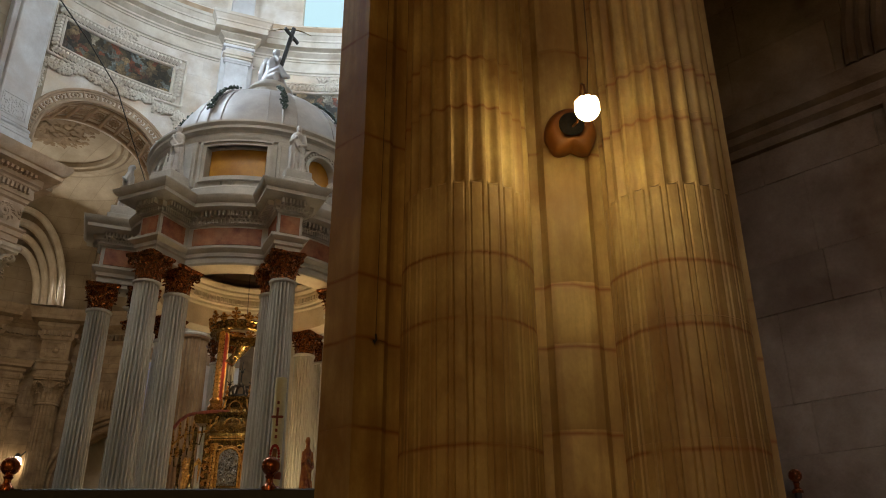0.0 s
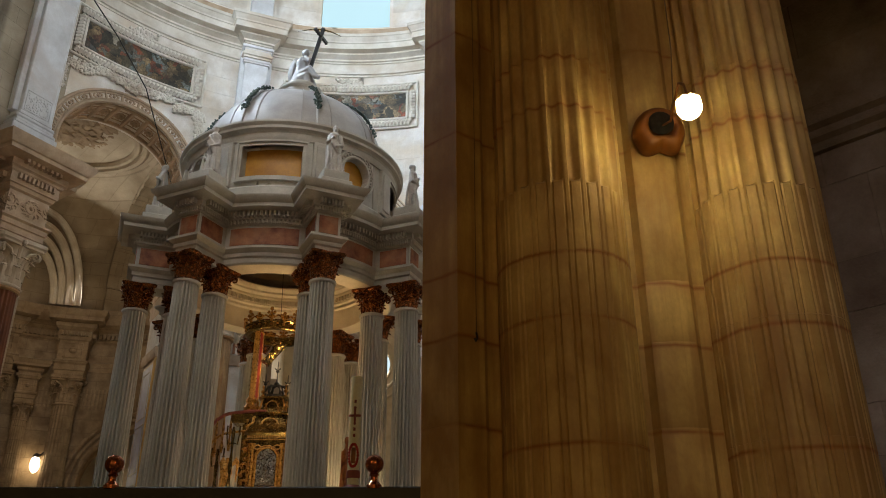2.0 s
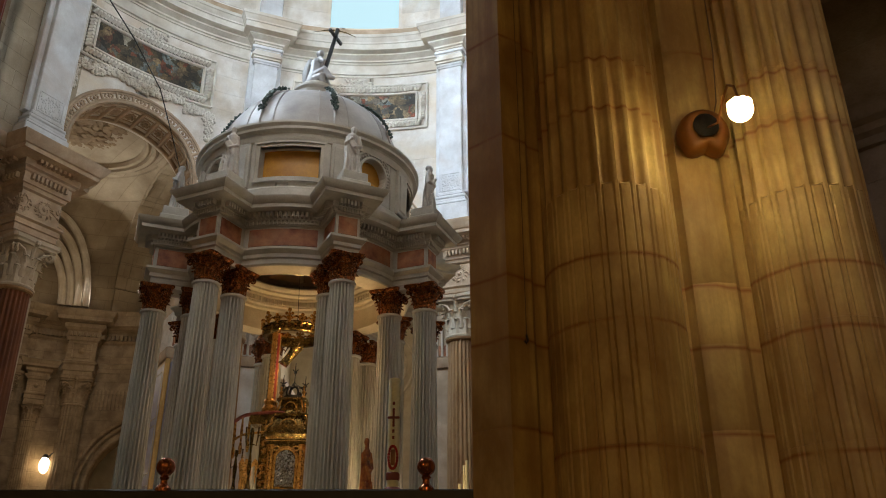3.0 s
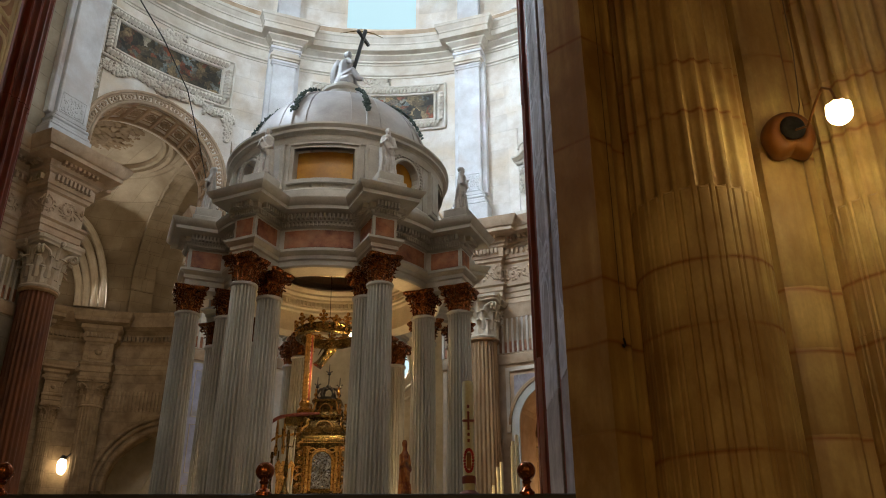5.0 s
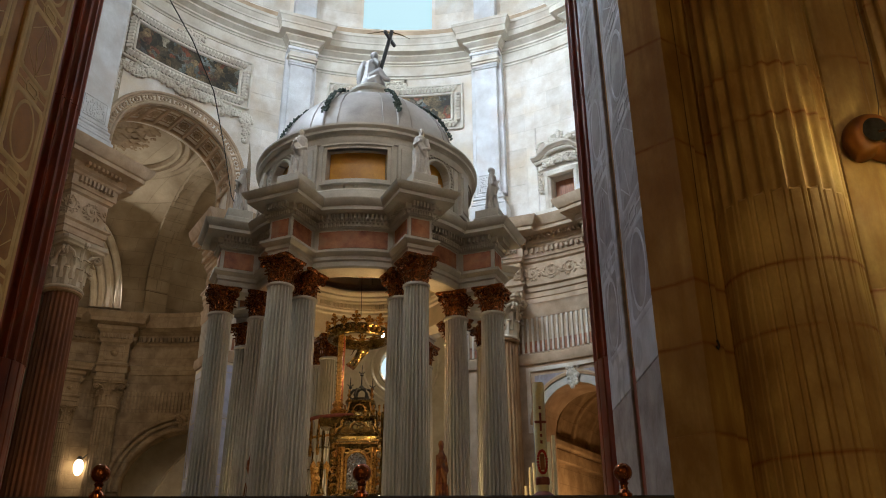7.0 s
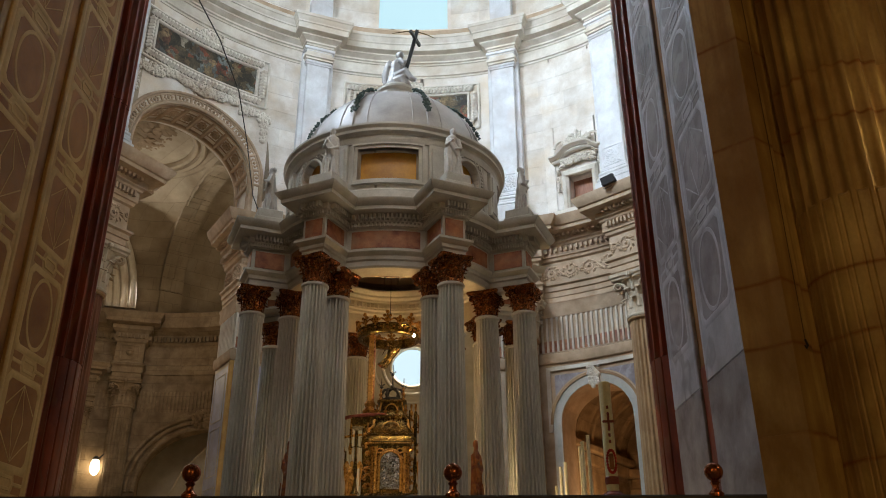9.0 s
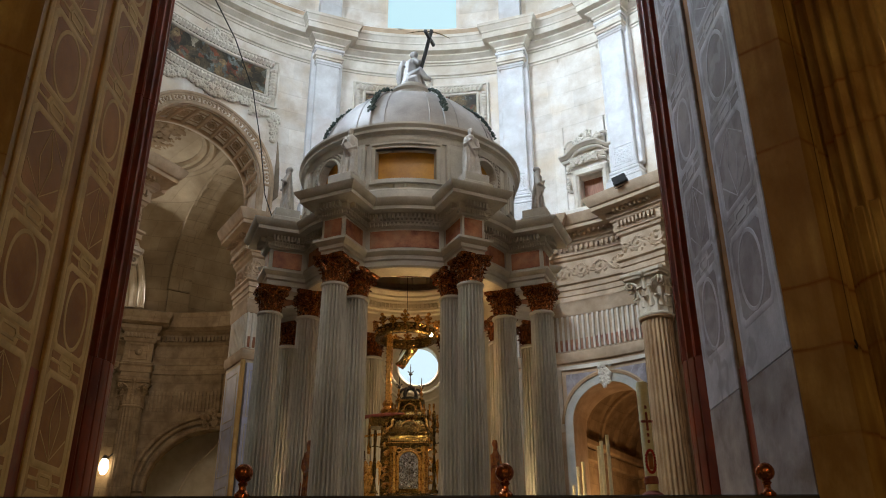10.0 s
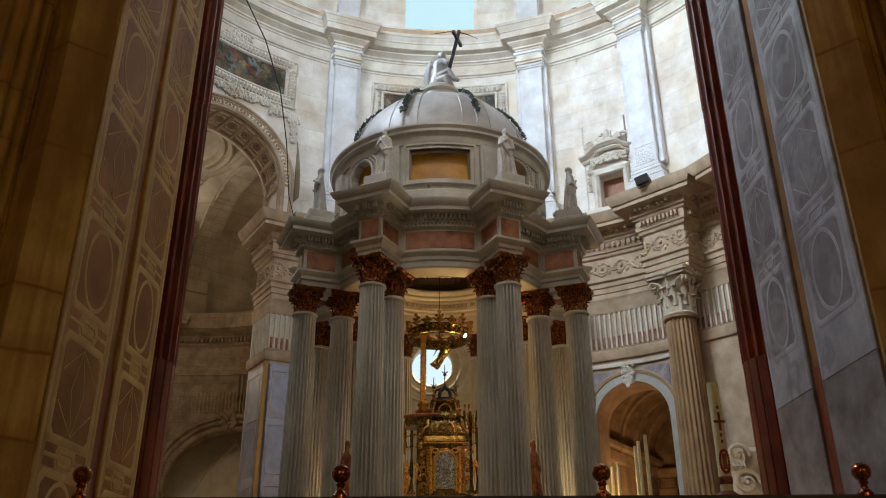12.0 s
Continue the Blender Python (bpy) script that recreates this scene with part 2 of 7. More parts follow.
SILVER = mat("silver_relief", (0.20, 0.20, 0.20), (0.55, 0.55, 0.54), 14, 0.28, 0.3, metal=1.0)
COPPER = mat("copper_ball", (0.28, 0.08, 0.03), (0.50, 0.16, 0.06), 8, 0.22, 0.05, metal=0.9)
STRAP = mat("carved_pale_marble", (0.43, 0.415, 0.46), (0.66, 0.64, 0.70), 3, 0.45, 0.08, stain=(0.25, 0.22, 0.225), veins=(0.30, 0.275, 0.29))
FIELD = mat("brownish_marble_inlay", (0.22, 0.185, 0.20), (0.41, 0.37, 0.39), 3.5, 0.45, 0.08, stain=(0.15, 0.12, 0.12), veins=(0.42, 0.39, 0.42))
# carving and inlay of the left reveal, tinted by the same warm light
HSTRAP = mat("warm_tinted_carved_marble", (0.58, 0.37, 0.12), (0.78, 0.56, 0.23), 3, 0.74, 0.05, stain=(0.40, 0.25, 0.09))
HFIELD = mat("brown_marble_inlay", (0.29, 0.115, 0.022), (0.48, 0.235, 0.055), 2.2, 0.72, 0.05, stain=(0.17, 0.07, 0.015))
IRON = mat("black_iron", (0.008, 0.008, 0.009), (0.02, 0.019, 0.018), 10, 0.5, 0.1)
WAX = mat("candle_wax", (0.72, 0.64, 0.40), (0.86, 0.80, 0.58), 5, 0.5, 0.03)
DARKWAX = mat("old_wax", (0.78, 0.72, 0.40), (0.88, 0.83, 0.54), 5, 0.5, 0.03)
REDWOOD = mat("red_painted_wood", (0.20, 0.04, 0.025), (0.34, 0.09, 0.05), 6, 0.5, 0.1, stretch=(4, 4, 0.6))
DOORWOOD = mat("brown_door_wood", (0.23, 0.085, 0.042), (0.38, 0.16, 0.085), 6, 0.6, 0.1, stretch=(4, 4, 0.6))
GREEN = mat("verdigris_bronze", (0.03, 0.05, 0.045), (0.09, 0.13, 0.11), 14, 0.5, 0.3, metal=0.4)
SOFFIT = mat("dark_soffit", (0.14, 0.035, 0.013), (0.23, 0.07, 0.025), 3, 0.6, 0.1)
CREAM = mat("cream_plaster", (0.64, 0.54, 0.38), (0.80, 0.71, 0.55), 2.5, 0.65, 0.08)
FLOORM = mat("marble_floor", (0.10, 0.09, 0.075), (0.24, 0.22, 0.19), 2, 0.3, 0.03)
# lilac marble pushed bluer for the cool window light on the jamb
LILAC = mat("cool_lit_lilac_marble", (0.37, 0.39, 0.56), (0.55, 0.58, 0.77), 3.5, 0.4, 0.05, stain=(0.42, 0.38, 0.38))
AISLE = mat("grey_brown_ashlar", (0.15, 0.10, 0.06), (0.44, 0.375, 0.30), 0.9, 0.9, 0.3, stain=(0.075, 0.03, 0.01), rand=0.12)
WIRE = mat("painted_wire", (0.12, 0.075, 0.03), (0.2, 0.13, 0.06), 10, 0.6, 0.0)
CABLE = mat("black_cable", (0.02, 0.018, 0.016), (0.04, 0.036, 0.03), 10, 0.6, 0.0)
OPAL = glow("lit_opal_glass", (1.0, 0.80, 0.40), 60)
FLAME = glow("lit_bulb", (1.0, 0.80, 0.50), 16)
DARKAMBER = mat("dark_amber_metal", (0.003, 0.0015, 0.0008), (0.009, 0.004, 0.0015), 8, 0.88, 0.05)
# amber of the silk curtains; on the inner dome it stands for lamplight
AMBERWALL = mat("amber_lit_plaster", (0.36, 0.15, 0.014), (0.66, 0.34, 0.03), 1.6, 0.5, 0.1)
AMBER = mat("amber_glazed_dish", (0.13, 0.038, 0.003), (0.24, 0.085, 0.007), 4, 0.55, 0.03)
VELVET = mat("deep_red_velvet", (0.36, 0.02, 0.012), (0.58, 0.05, 0.025), 20, 0.75, 0.1)


# ---- mesh building ----
class Mesh:
    def __init__(self):
        self.v, self.f = [], []

    def add(self, verts, faces, m=None):
        k = len(self.v)
        self.v += [tuple(m @ Vector(p)) for p in verts] if m is not None else [tuple(p) for p in verts]
        self.f += [tuple(i + k for i in f) for f in faces]
        return self

    def box(self, x0, x1, y0, y1, z0, z1, m=None, c=0.0):
        """A box, with chamfered edges of width c."""
        if not c:
            v = [(x, y, z) for z in (z0, z1) for y in (y0, y1) for x in (x0, x1)]
            return self.add(v, [(0, 2, 3, 1), (4, 5, 7, 6), (0, 1, 5, 4), (2, 6, 7, 3), (0, 4, 6, 2), (1, 3, 7, 5)], m)
        rings = []
        for z, i in ((z0, c), (z0 + c, 0), (z1 - c, 0), (z1, c)):
            rings.append([(x0 + i + c * (not i), y0 + i, z), (x1 - i - c * (not i), y0 + i, z), (x1 - i, y0 + i + c * (not i), z), (x1 - i, y1 - i - c * (not i), z),
                          (x1 - i - c * (not i), y1 - i, z), (x0 + i + c * (not i), y1 - i, z), (x0 + i, y1 - i - c * (not i), z), (x0 + i, y0 + i + c * (not i), z)])
        return self.loft(rings, m=m)

    def loft(self, rings, closed=True, caps=True, m=None):
        n = len(rings[0])
        v = [p for r in rings for p in r]
        f = []
        for i in range(len(rings) - 1):
            for j in range(n if closed else n - 1):
                a, b = i * n + j, i * n + (j + 1) % n
                f.append((a, b, b + n, a + n))
        if caps and closed:
            f += [tuple(range(n - 1, -1, -1)), tuple(range((len(rings) - 1) * n, len(rings) * n))]
        return self.add(v, f, m)

    def lathe(self, profile, segs=24, cx=0.0, cy=0.0, a0=0.0, a1=360.0, m=None):
        """Revolve (r, z) points about the vertical through (cx, cy); angles clockwise from +y."""
        full = a1 - a0 >= 359.9
        k = segs if full else segs + 1
        v, f = [], []
        for i in range(k):
            a = radians(a0 + (a1 - a0) * i / segs)
            v += [(cx + r * math.sin(a), cy + r * math.cos(a), z) for r, z in profile]
        n = len(profile)
        for i in range(segs):
            for j in range(n - 1):
                a, b = i * n + j, (i + 1) % k * n + j
                f.append((a, a + 1, b + 1, b))
        return self.add(v, f, m)

    def sweep(self, path, profile, closed=False, m=None):
        """Sweep a profile of (offset to the left of the way, z) along a plan path, mitred."""
        n, k = len(path), len(profile)
        v, f = [], []
        for i, (x, y) in enumerate(path):
            def unit(a, b):
                d = Vector((b[0] - a[0], b[1] - a[1]))
                return d.normalized()
            a = unit(path[i - 1], path[i]) if i or closed else unit(path[0], path[1])
            b = unit(path[i], path[(i + 1) % n]) if i < n - 1 or closed else a
            na, nb = Vector((-a.y, a.x)), Vector((-b.y, b.x))
            mit = (na + nb) / max(0.25, 1 + na.dot(nb))
            v += [(x + mit.x * o, y + mit.y * o, z) for o, z in profile]
        for i in range(n if closed else n - 1):
            for j in range(k - 1):
                p, q = i * k + j, (i + 1) % n * k + j
                f.append((p, q, q + 1, p + 1))
        if not closed:
            f += [tuple(range(k)), tuple(range((n - 1) * k + k - 1, (n - 1) * k - 1, -1))]
        return self.add(v, f, m)

    def tube(self, pts, radius, sides=8, m=None):
        """A tube through points; radius is a number or one for each point."""
        rad = [radius] * len(pts) if isinstance(radius, (int, float)) else radius
        rings, up = [], None
        for i, p in enumerate(pts):
            d = (Vector(pts[min(i + 1, len(pts) - 1)]) - Vector(pts[max(i - 1, 0)])).normalized()
            if up is None:
                up = d.orthogonal().normalized()
            up = (up - d * up.dot(d)).normalized()
            w = d.cross(up)
            rings.append([tuple(Vector(p) + (up * math.cos(t) + w * math.sin(t)) * rad[i]) for t in (2 * math.pi * j / sides for j in range(sides))])
        return self.loft(rings, m=m)

    def ball(self, c, r, seg=12, rings=8, sc=(1, 1, 1)):
        v, f = [], []
        for i in range(rings + 1):
            th = math.pi * i / rings
            for j in range(seg):
                ph = 2 * math.pi * j / seg
                v.append((c[0] + r * sc[0] * math.sin(th) * math.cos(ph), c[1] + r * sc[1] * math.sin(th) * math.sin(ph), c[2] - r * sc[2] * math.cos(th)))
        for i in range(rings):
            for j in range(seg):
                f.append((i * seg + j, i * seg + (j + 1) % seg, (i + 1) * seg + (j + 1) % seg, (i + 1) * seg + j))
        return self.add(v, f)

    def data(self, name, material, smooth=True, angle=28):
        me = bpy.data.meshes.new(name)
        me.from_pydata(self.v, [], self.f)
        bm = bmesh.new()
        bm.from_mesh(me)
        bmesh.ops.remove_doubles(bm, verts=bm.verts, dist=1e-5)
        bmesh.ops.recalc_face_normals(bm, faces=bm.faces)
        bm.to_mesh(me)
        bm.free()
        if smooth:
            me.shade_smooth()
            me.set_sharp_from_angle(angle=radians(angle))
        me.materials.append(material)
        return me


def solid(name, mesh, material, label="", category="", group="", kind="", at=None, smooth=True):
    ob = new(name, mesh if isinstance(mesh, bpy.types.Mesh) else mesh.data(name, material, smooth))
    if at is not None:
        ob.matrix_world = at
    return tagged(ob, label, category, group, kind)


def part(name, mesh, material, parent, label="", at=None, smooth=True, kind=""):
    """One mesh object under a thing or under a part."""
    ob = new(name, mesh if isinstance(mesh, bpy.types.Mesh) else mesh.data(name, material, smooth))
    ob.parent = parent
    if at is not None:
        ob.matrix_basis = at
    if label:
        ob["label"] = label
    if kind:
        ob["kind"] = kind
    return ob


def fused(m, name, material, voxel=0.013):
    """One closed skin over all the shapes of a figure."""
    raw = Mesh.data(m, name, material)
    tmp = bpy.data.objects.new("tmp", raw)
    scene.collection.objects.link(tmp)
    mod = tmp.modifiers.new("skin", "REMESH")
    mod.mode, mod.voxel_size, mod.use_smooth_shade = "VOXEL", voxel, True
    sm = tmp.modifiers.new("soft", "SMOOTH")
    sm.factor, sm.iterations = 0.5, 2
    bpy.context.view_layer.update()
    out = bpy.data.meshes.new_from_object(tmp.evaluated_get(bpy.context.evaluated_depsgraph_get()))
    bpy.data.objects.remove(tmp)
    bpy.data.meshes.remove(raw)
    out.name = name
    if not out.materials:
        out.materials.append(material)
    return out


def thing(name, label, category, at=None, group="", kind=""):
    ob = new(name)
    ob.empty_display_size = 0.1
    if at is not None:
        ob.matrix_world = at
    return tagged(ob, label, category, group, kind)


def curved_wall(r0, r1, z0, z1, a0, a1, step, hole=None, cx=None, cy=None):
    """A wall bent round the centre between two radii, with openings: hole(angle) gives (bottom, top) or None."""
    m = Mesh()
    n = max(1, round((a1 - a0) / step))
    angs = [a0 + (a1 - a0) * i / n for i in range(n + 1)]

    def quad(a, za, zb, b, zc, zd):
        pts = [polar(a, r, z, cx, cy) for r in (r0, r1) for z in (za, zb)] + [polar(b, r, z, cx, cy) for r in (r0, r1) for z in (zc, zd)]
        m.add(pts, [(0, 4, 5, 1), (2, 3, 7, 6), (0, 2, 6, 4), (1, 5, 7, 3), (0, 1, 3, 2), (4, 6, 7, 5)])
    for a, b in zip(angs, angs[1:]):
        h = hole((a + b) / 2) if hole else None
        if not h:
            quad(a, z0, z1, b, z0, z1)
            continue
        ha, hb = hole(a + 1e-4) or h, hole(b - 1e-4) or h
        if max(ha[0], hb[0], h[0]) > z0 + 1e-3:
            quad(a, z0, ha[0], b, z0, hb[0])
        if min(ha[1], hb[1], h[1]) < z1 - 1e-3:
            quad(a, ha[1], z1, b, hb[1], z1)
    return m


def fluted_ring(r, n, depth, per=8, cabled=False, fillet=0.22):
    """Radii round a fluted shaft as (angle, radius)."""
    out = []
    for i in range(n):
        for j in range(per):
            u = j / per
            a = 2 * math.pi * (i + u) / n
            if u < fillet:
                rr = r
            else:
                s = math.sin(math.pi * (u - fillet) / (1 - fillet))
                rr = r - depth * (0.3 if 0.0 < s < 0.35 else 0.0) if cabled else r - depth * s
            out.append((a, rr))
    return out


def shaft(m, z0, z1, rb, rt, n, depth, per=8, cabled=False, lip=0.0, cx=0.0, cy=0.0, steps=1, cable_to=None, fillet=0.22):
    rings = []
    levels = [(z0, lip), (z0 + lip, 0)] if lip else [(z0, 0)]
    levels += [(z0 + (z1 - z0) * i / steps, 0) for i in range(1, steps)]
    levels += [(z1 - lip, 0), (z1, lip)] if lip else [(z1, 0)]
    if cable_to:
        levels = sorted(levels + [(cable_to, 0), (cable_to + 0.025, 0)])
    for z, inset in levels:
        if cable_to:
            cabled = z <= cable_to + 0.001
        r = rb + (rt - rb) * (z - z0) / (z1 - z0) - inset
        rings.append([(cx + math.sin(a) * q, cy + math.cos(a) * q, z) for a, q in fluted_ring(r, n, depth, per, cabled, fillet)])
    return m.loft(rings)


def leaf(m, a, r0, z0, h, w, curl, seg=6):
    """An acanthus leaf that stands at radius r0 and bends outward at its tip."""
    rows = []
    for i in range(seg + 1):
        s = i / seg
        out = r0 + curl * (0.15 * s + 0.85 * s ** 4)
        z = z0 + h * (math.sin(s * 1.9) / math.sin(1.9) if s < 0.83 else 1.0 + (0.83 - s) * 0.9 + 0.055)
        half = w * (0.78 + 0.22 * math.sin(s * 16)) * (1 - 0.7 * s ** 3)
        row = []
        for k, lift in ((-1, -0.35), (-0.5, 0.1), (0, 0.35), (0.5, 0.1), (1, -0.35)):
            ang = a + k * half / max(0.02, r0)
            rr = out + lift * w * 0.5
            row.append((math.sin(ang) * rr, math.cos(ang) * rr, z))
        rows.append(row)
    back = [[(x * 0.93, y * 0.93, z) for x, y, z in row] for row in rows]
    m.loft([rows[i] + back[i][::-1] for i in range(seg + 1)])


def corinthian(name, material, r, h, tiers=8):
    """A Corinthian capital on the origin, for a shaft of radius r at its neck."""
    m = Mesh()
    m.lathe([(0, 0), (r * 1.1, 0), (r * 1.13, h * 0.03), (r * 1.08, h * 0.06), (r * 0.98, h * 0.08), (r * 0.98, h * 0.5), (r * 1.12, h * 0.8), (r * 1.25, h * 0.87), (0, h * 0.87)], 20)
    for i in range(tiers):
        leaf(m, 2 * math.pi * i / tiers, r * 1.0, h * 0.06, h * 0.36, r * 0.3, r * 0.4, 9)
        leaf(m, 2 * math.pi * (i + 0.5) / tiers, r * 1.02, h * 0.20, h * 0.44, r * 0.3, r * 0.46, 9)
    for i in range(4):
        a = math.pi / 4 + math.pi / 2 * i
        for side in (-1, 1):
            pts = [(math.sin(a + side * w) * r * k, math.cos(a + side * w) * r * k, h * z) for w, k, z in ((0.5, 1.05, 0.5), (0.44, 1.14, 0.62), (0.3, 1.3, 0.74))]
            for k in range(14):
                t = k / 13
                ang = 1.6 - t * 7.5
                rad = r * 0.26 * (1 - 0.7 * t)
                out = r * 1.52 + rad * math.cos(ang)
                pts.append((math.sin(a + side * 0.06) * out, math.cos(a + side * 0.06) * out, h * 0.73 + rad * math.sin(ang) * 0.9))
            m.tube(pts, [r * 0.1] * 3 + [r * (0.085 - 0.003 * k) for k in range(14)], 5)
        b = math.pi / 2 * i
        leaf(m, b, r * 1.15, h * 0.6, h * 0.28, r * 0.16, r * 0.35, 4)
        m.ball((math.sin(b) * r * 1.42, math.cos(b) * r * 1.42, h * 0.93), r * 0.17, 8, 6)
    rings = []
    for z, k in ((0.86, 0.94), (0.90, 0.96), (0.93, 1.03), (1.0, 1.05)):
        ring = []
        for i in range(4):
            a = math.pi / 4 + math.pi / 2 * i
            for t in (-0.06, 0.06):
                ring.append((math.sin(a + t) * r * 1.95 * k, math.cos(a + t) * r * 1.95 * k, h * z))
            for t in (0.35, 0.6, 0.785, 0.97, 1.22):
                d = r * (1.28 + 0.42 * abs(t - 0.785) / 0.45 * 0.8) * k
                ring.append((math.sin(a + t) * d, math.cos(a + t) * d, h * z))
        rings.append(ring)
    m.loft(rings)
    return m.data(name, material)


def figure(name, material, h, seed, lean=0.0, wings=False, seated=False, arm=1):
    """A draped statue of height h on the origin, facing -y: one plain mesh."""
    rnd = random.Random(seed)
    m = Mesh()
    ph = rnd.random() * 6
    rings = []
    rows = [(0, 0.155), (0.04, 0.15), (0.2, 0.125), (0.4, 0.112), (0.52, 0.108), (0.62, 0.094), (0.72, 0.099), (0.79, 0.094), (0.83, 0.062), (0.86, 0.036), (0.885, 0.036)]
    for s, w in rows:
        fold = 0.24 * max(0.0, 1 - s * 1.25)
        ring = []
        for k in range(36):
            t = 2 * math.pi * k / 36
            q = w * h * (1 + fold * math.sin(9 * t + ph + 2.2 * s) + 0.5 * fold * math.sin(4 * t + ph * 2 - 5 * s) + 0.05 * math.sin(3 * t + 9 * s))
            ring.append((q * math.cos(t) + lean * h * math.sin(3 * s) * 0.06, q * 0.78 * math.sin(t) + 0.02 * h * math.sin(5 * s), s * h))
        rings.append(ring)
    m.loft(rings)
    hx = lean * h * 0.02
    m.tube([(hx, 0.0, 0.82 * h), (hx, -0.01 * h, 0.9 * h)], [0.055 * h, 0.042 * h], 10)
    m.ball((hx, -0.015 * h, 0.932 * h), 0.056 * h, 14, 10, (0.82, 0.95, 1.2))
    m.ball((hx, 0.016 * h, 0.945 * h), 0.055 * h, 12, 8, (1.0, 0.95, 1.05))
    m.ball((hx, -0.06 * h, 0.895 * h), 0.026 * h, 8, 6, (0.9, 0.7, 1.5))
    m.ball((hx, -0.072 * h, 0.935 * h), 0.011 * h, 6, 5, (0.8, 1, 1.4))
    # a cloak drawn over one shoulder and across to the other hip
    for k in range(5):
        a = k / 4
        m.tube([(hx - arm * (0.08 - 0.02 * a) * h, -0.03 * h, (0.82 - 0.03 * a) * h), (hx - arm * 0.05 * h, (-0.088 - 0.01 * a) * h, (0.7 - 0.1 * a) * h), (hx + arm * 0.06 * h, -0.088 * h, (0.56 - 0.14 * a) * h), (hx + arm * 0.105 * h, -0.02 * h, (0.5 - 0.2 * a) * h)], [0.02 * h, 0.03 * h, 0.028 * h, 0.012 * h], 6)
    for k in range(5):
        a = -0.1 + 0.05 * k
        m.tube([(hx + a * h, -0.085 * h, (0.42 - 0.03 * (k % 3)) * h), (hx + (a * 1.1 + 0.02 * (k % 2)) * h, -0.098 * h, 0.22 * h), (hx + a * 1.3 * h, -0.1 * h, 0.03 * h)], [0.012 * h, 0.022 * h, 0.03 * h], 6)
    for side, up in ((-1, arm), (1, -arm)):
        sh = (hx + side * 0.09 * h, 0, 0.785 * h)
        el = (hx + side * 0.122 * h, -0.04 * h, (0.62 if up > 0 else 0.58) * h)
        wr = (hx + side * 0.03 * h, -0.13 * h, (0.70 if up > 0 else 0.52) * h)
        m.tube([sh, el, wr], [0.042 * h, 0.04 * h, 0.024 * h], 8)
        m.ball(wr, 0.026 * h, 8, 6)
        m.tube([sh, (el[0] * 0.72, el[1] + 0.05 * h, el[2] - 0.02 * h), (el[0] * 0.55, 0.0, 0.3 * h), (el[0] * 0.5, 0.01 * h, 0.08 * h)], [0.034 * h, 0.036 * h, 0.034 * h, 0.024 * h], 8)
    if wings:
        for side in (-1, 1):
            for k in range(7):
                t = k / 6
                m.tube([(side * 0.05 * h, 0.08 * h, 0.78 * h), (side * (0.16 + 0.06 * t) * h, 0.14 * h, (1.0 - 0.1 * t) * h), (side * (0.2 - 0.02 * t) * h, 0.2 * h, (0.75 - 0.35 * t) * h)], [0.03 * h, 0.045 * h, 0.012 * h], 6)
    return fused(m, name, material, h * 0.0095)


# ---- the setting: floors, piers, nave ----
m = Mesh().box(-60, 60, -40, 4.2, -0.3, 0.0)
tagged(solid("floor", m, FLOORM), "worn grey marble nave floor", "floor", kind="structure")
m = Mesh().box(-30, 20, 4.2, 45, -0.3, FLOOR)
tagged(solid("floor_2", m, FLOORM), "raised marble presbytery floor behind the railing", "floor", kind="structure")
steps = thing("stairs", "low marble steps up to the presbytery railing", "stairs", kind="structure")
for i in range(5):
    part("step", Mesh().box(-6.4, -0.3, 2.6 + 0.32 * i, 4.2, 0.175 * i, 0.175 * (i + 1), c=0.01), FLOORM, steps)


def prism(pts, z0, z1, c=0.0008):
    m = Mesh()
    cx, cy = sum(p[0] for p in pts) / len(pts), sum(p[1] for p in pts) / len(pts)

    def inset(z, k):
        return [(x + (cx - x) * k, y + (cy - y) * k, z) for x, y in pts]
    k = c / 0.25
    return m.loft([inset(z0, k), inset(z0 + c, 0), inset(z1 - c, 0), inset(z1, k)])


LAYER = [0]


def ribbon(m, loop, w, x, out, closed=True):
    """A flat raised band that follows a loop of (y, z) on the plane x, standing out by out."""
    n = len(loop)
    LAYER[0] += 1
    out *= 1 + 0.05 * (LAYER[0] % 9)
    rings = []
    for i in range(n):
        p = Vector(loop[i])
        a = (p - Vector(loop[i - 1])).normalized() if closed or i else (Vector(loop[1]) - p).normalized()
        b = (Vector(loop[(i + 1) % n]) - p).normalized() if closed or i < n - 1 else a
        na, nb = Vector((-a.y, a.x)), Vector((-b.y, b.x))
        mit = (na + nb) / max(0.35, 1 + na.dot(nb)) * (w / 2)
        lo, hi = p - mit, p + mit
        soft = mit * 0.7
        rings.append([(x, lo.x, lo.y), (x + out, (p - soft).x, (p - soft).y), (x + out, (p + soft).x, (p + soft).y), (x, hi.x, hi.y)])
    if closed:
        rings.append(rings[0])
    m.loft(rings, closed=False)


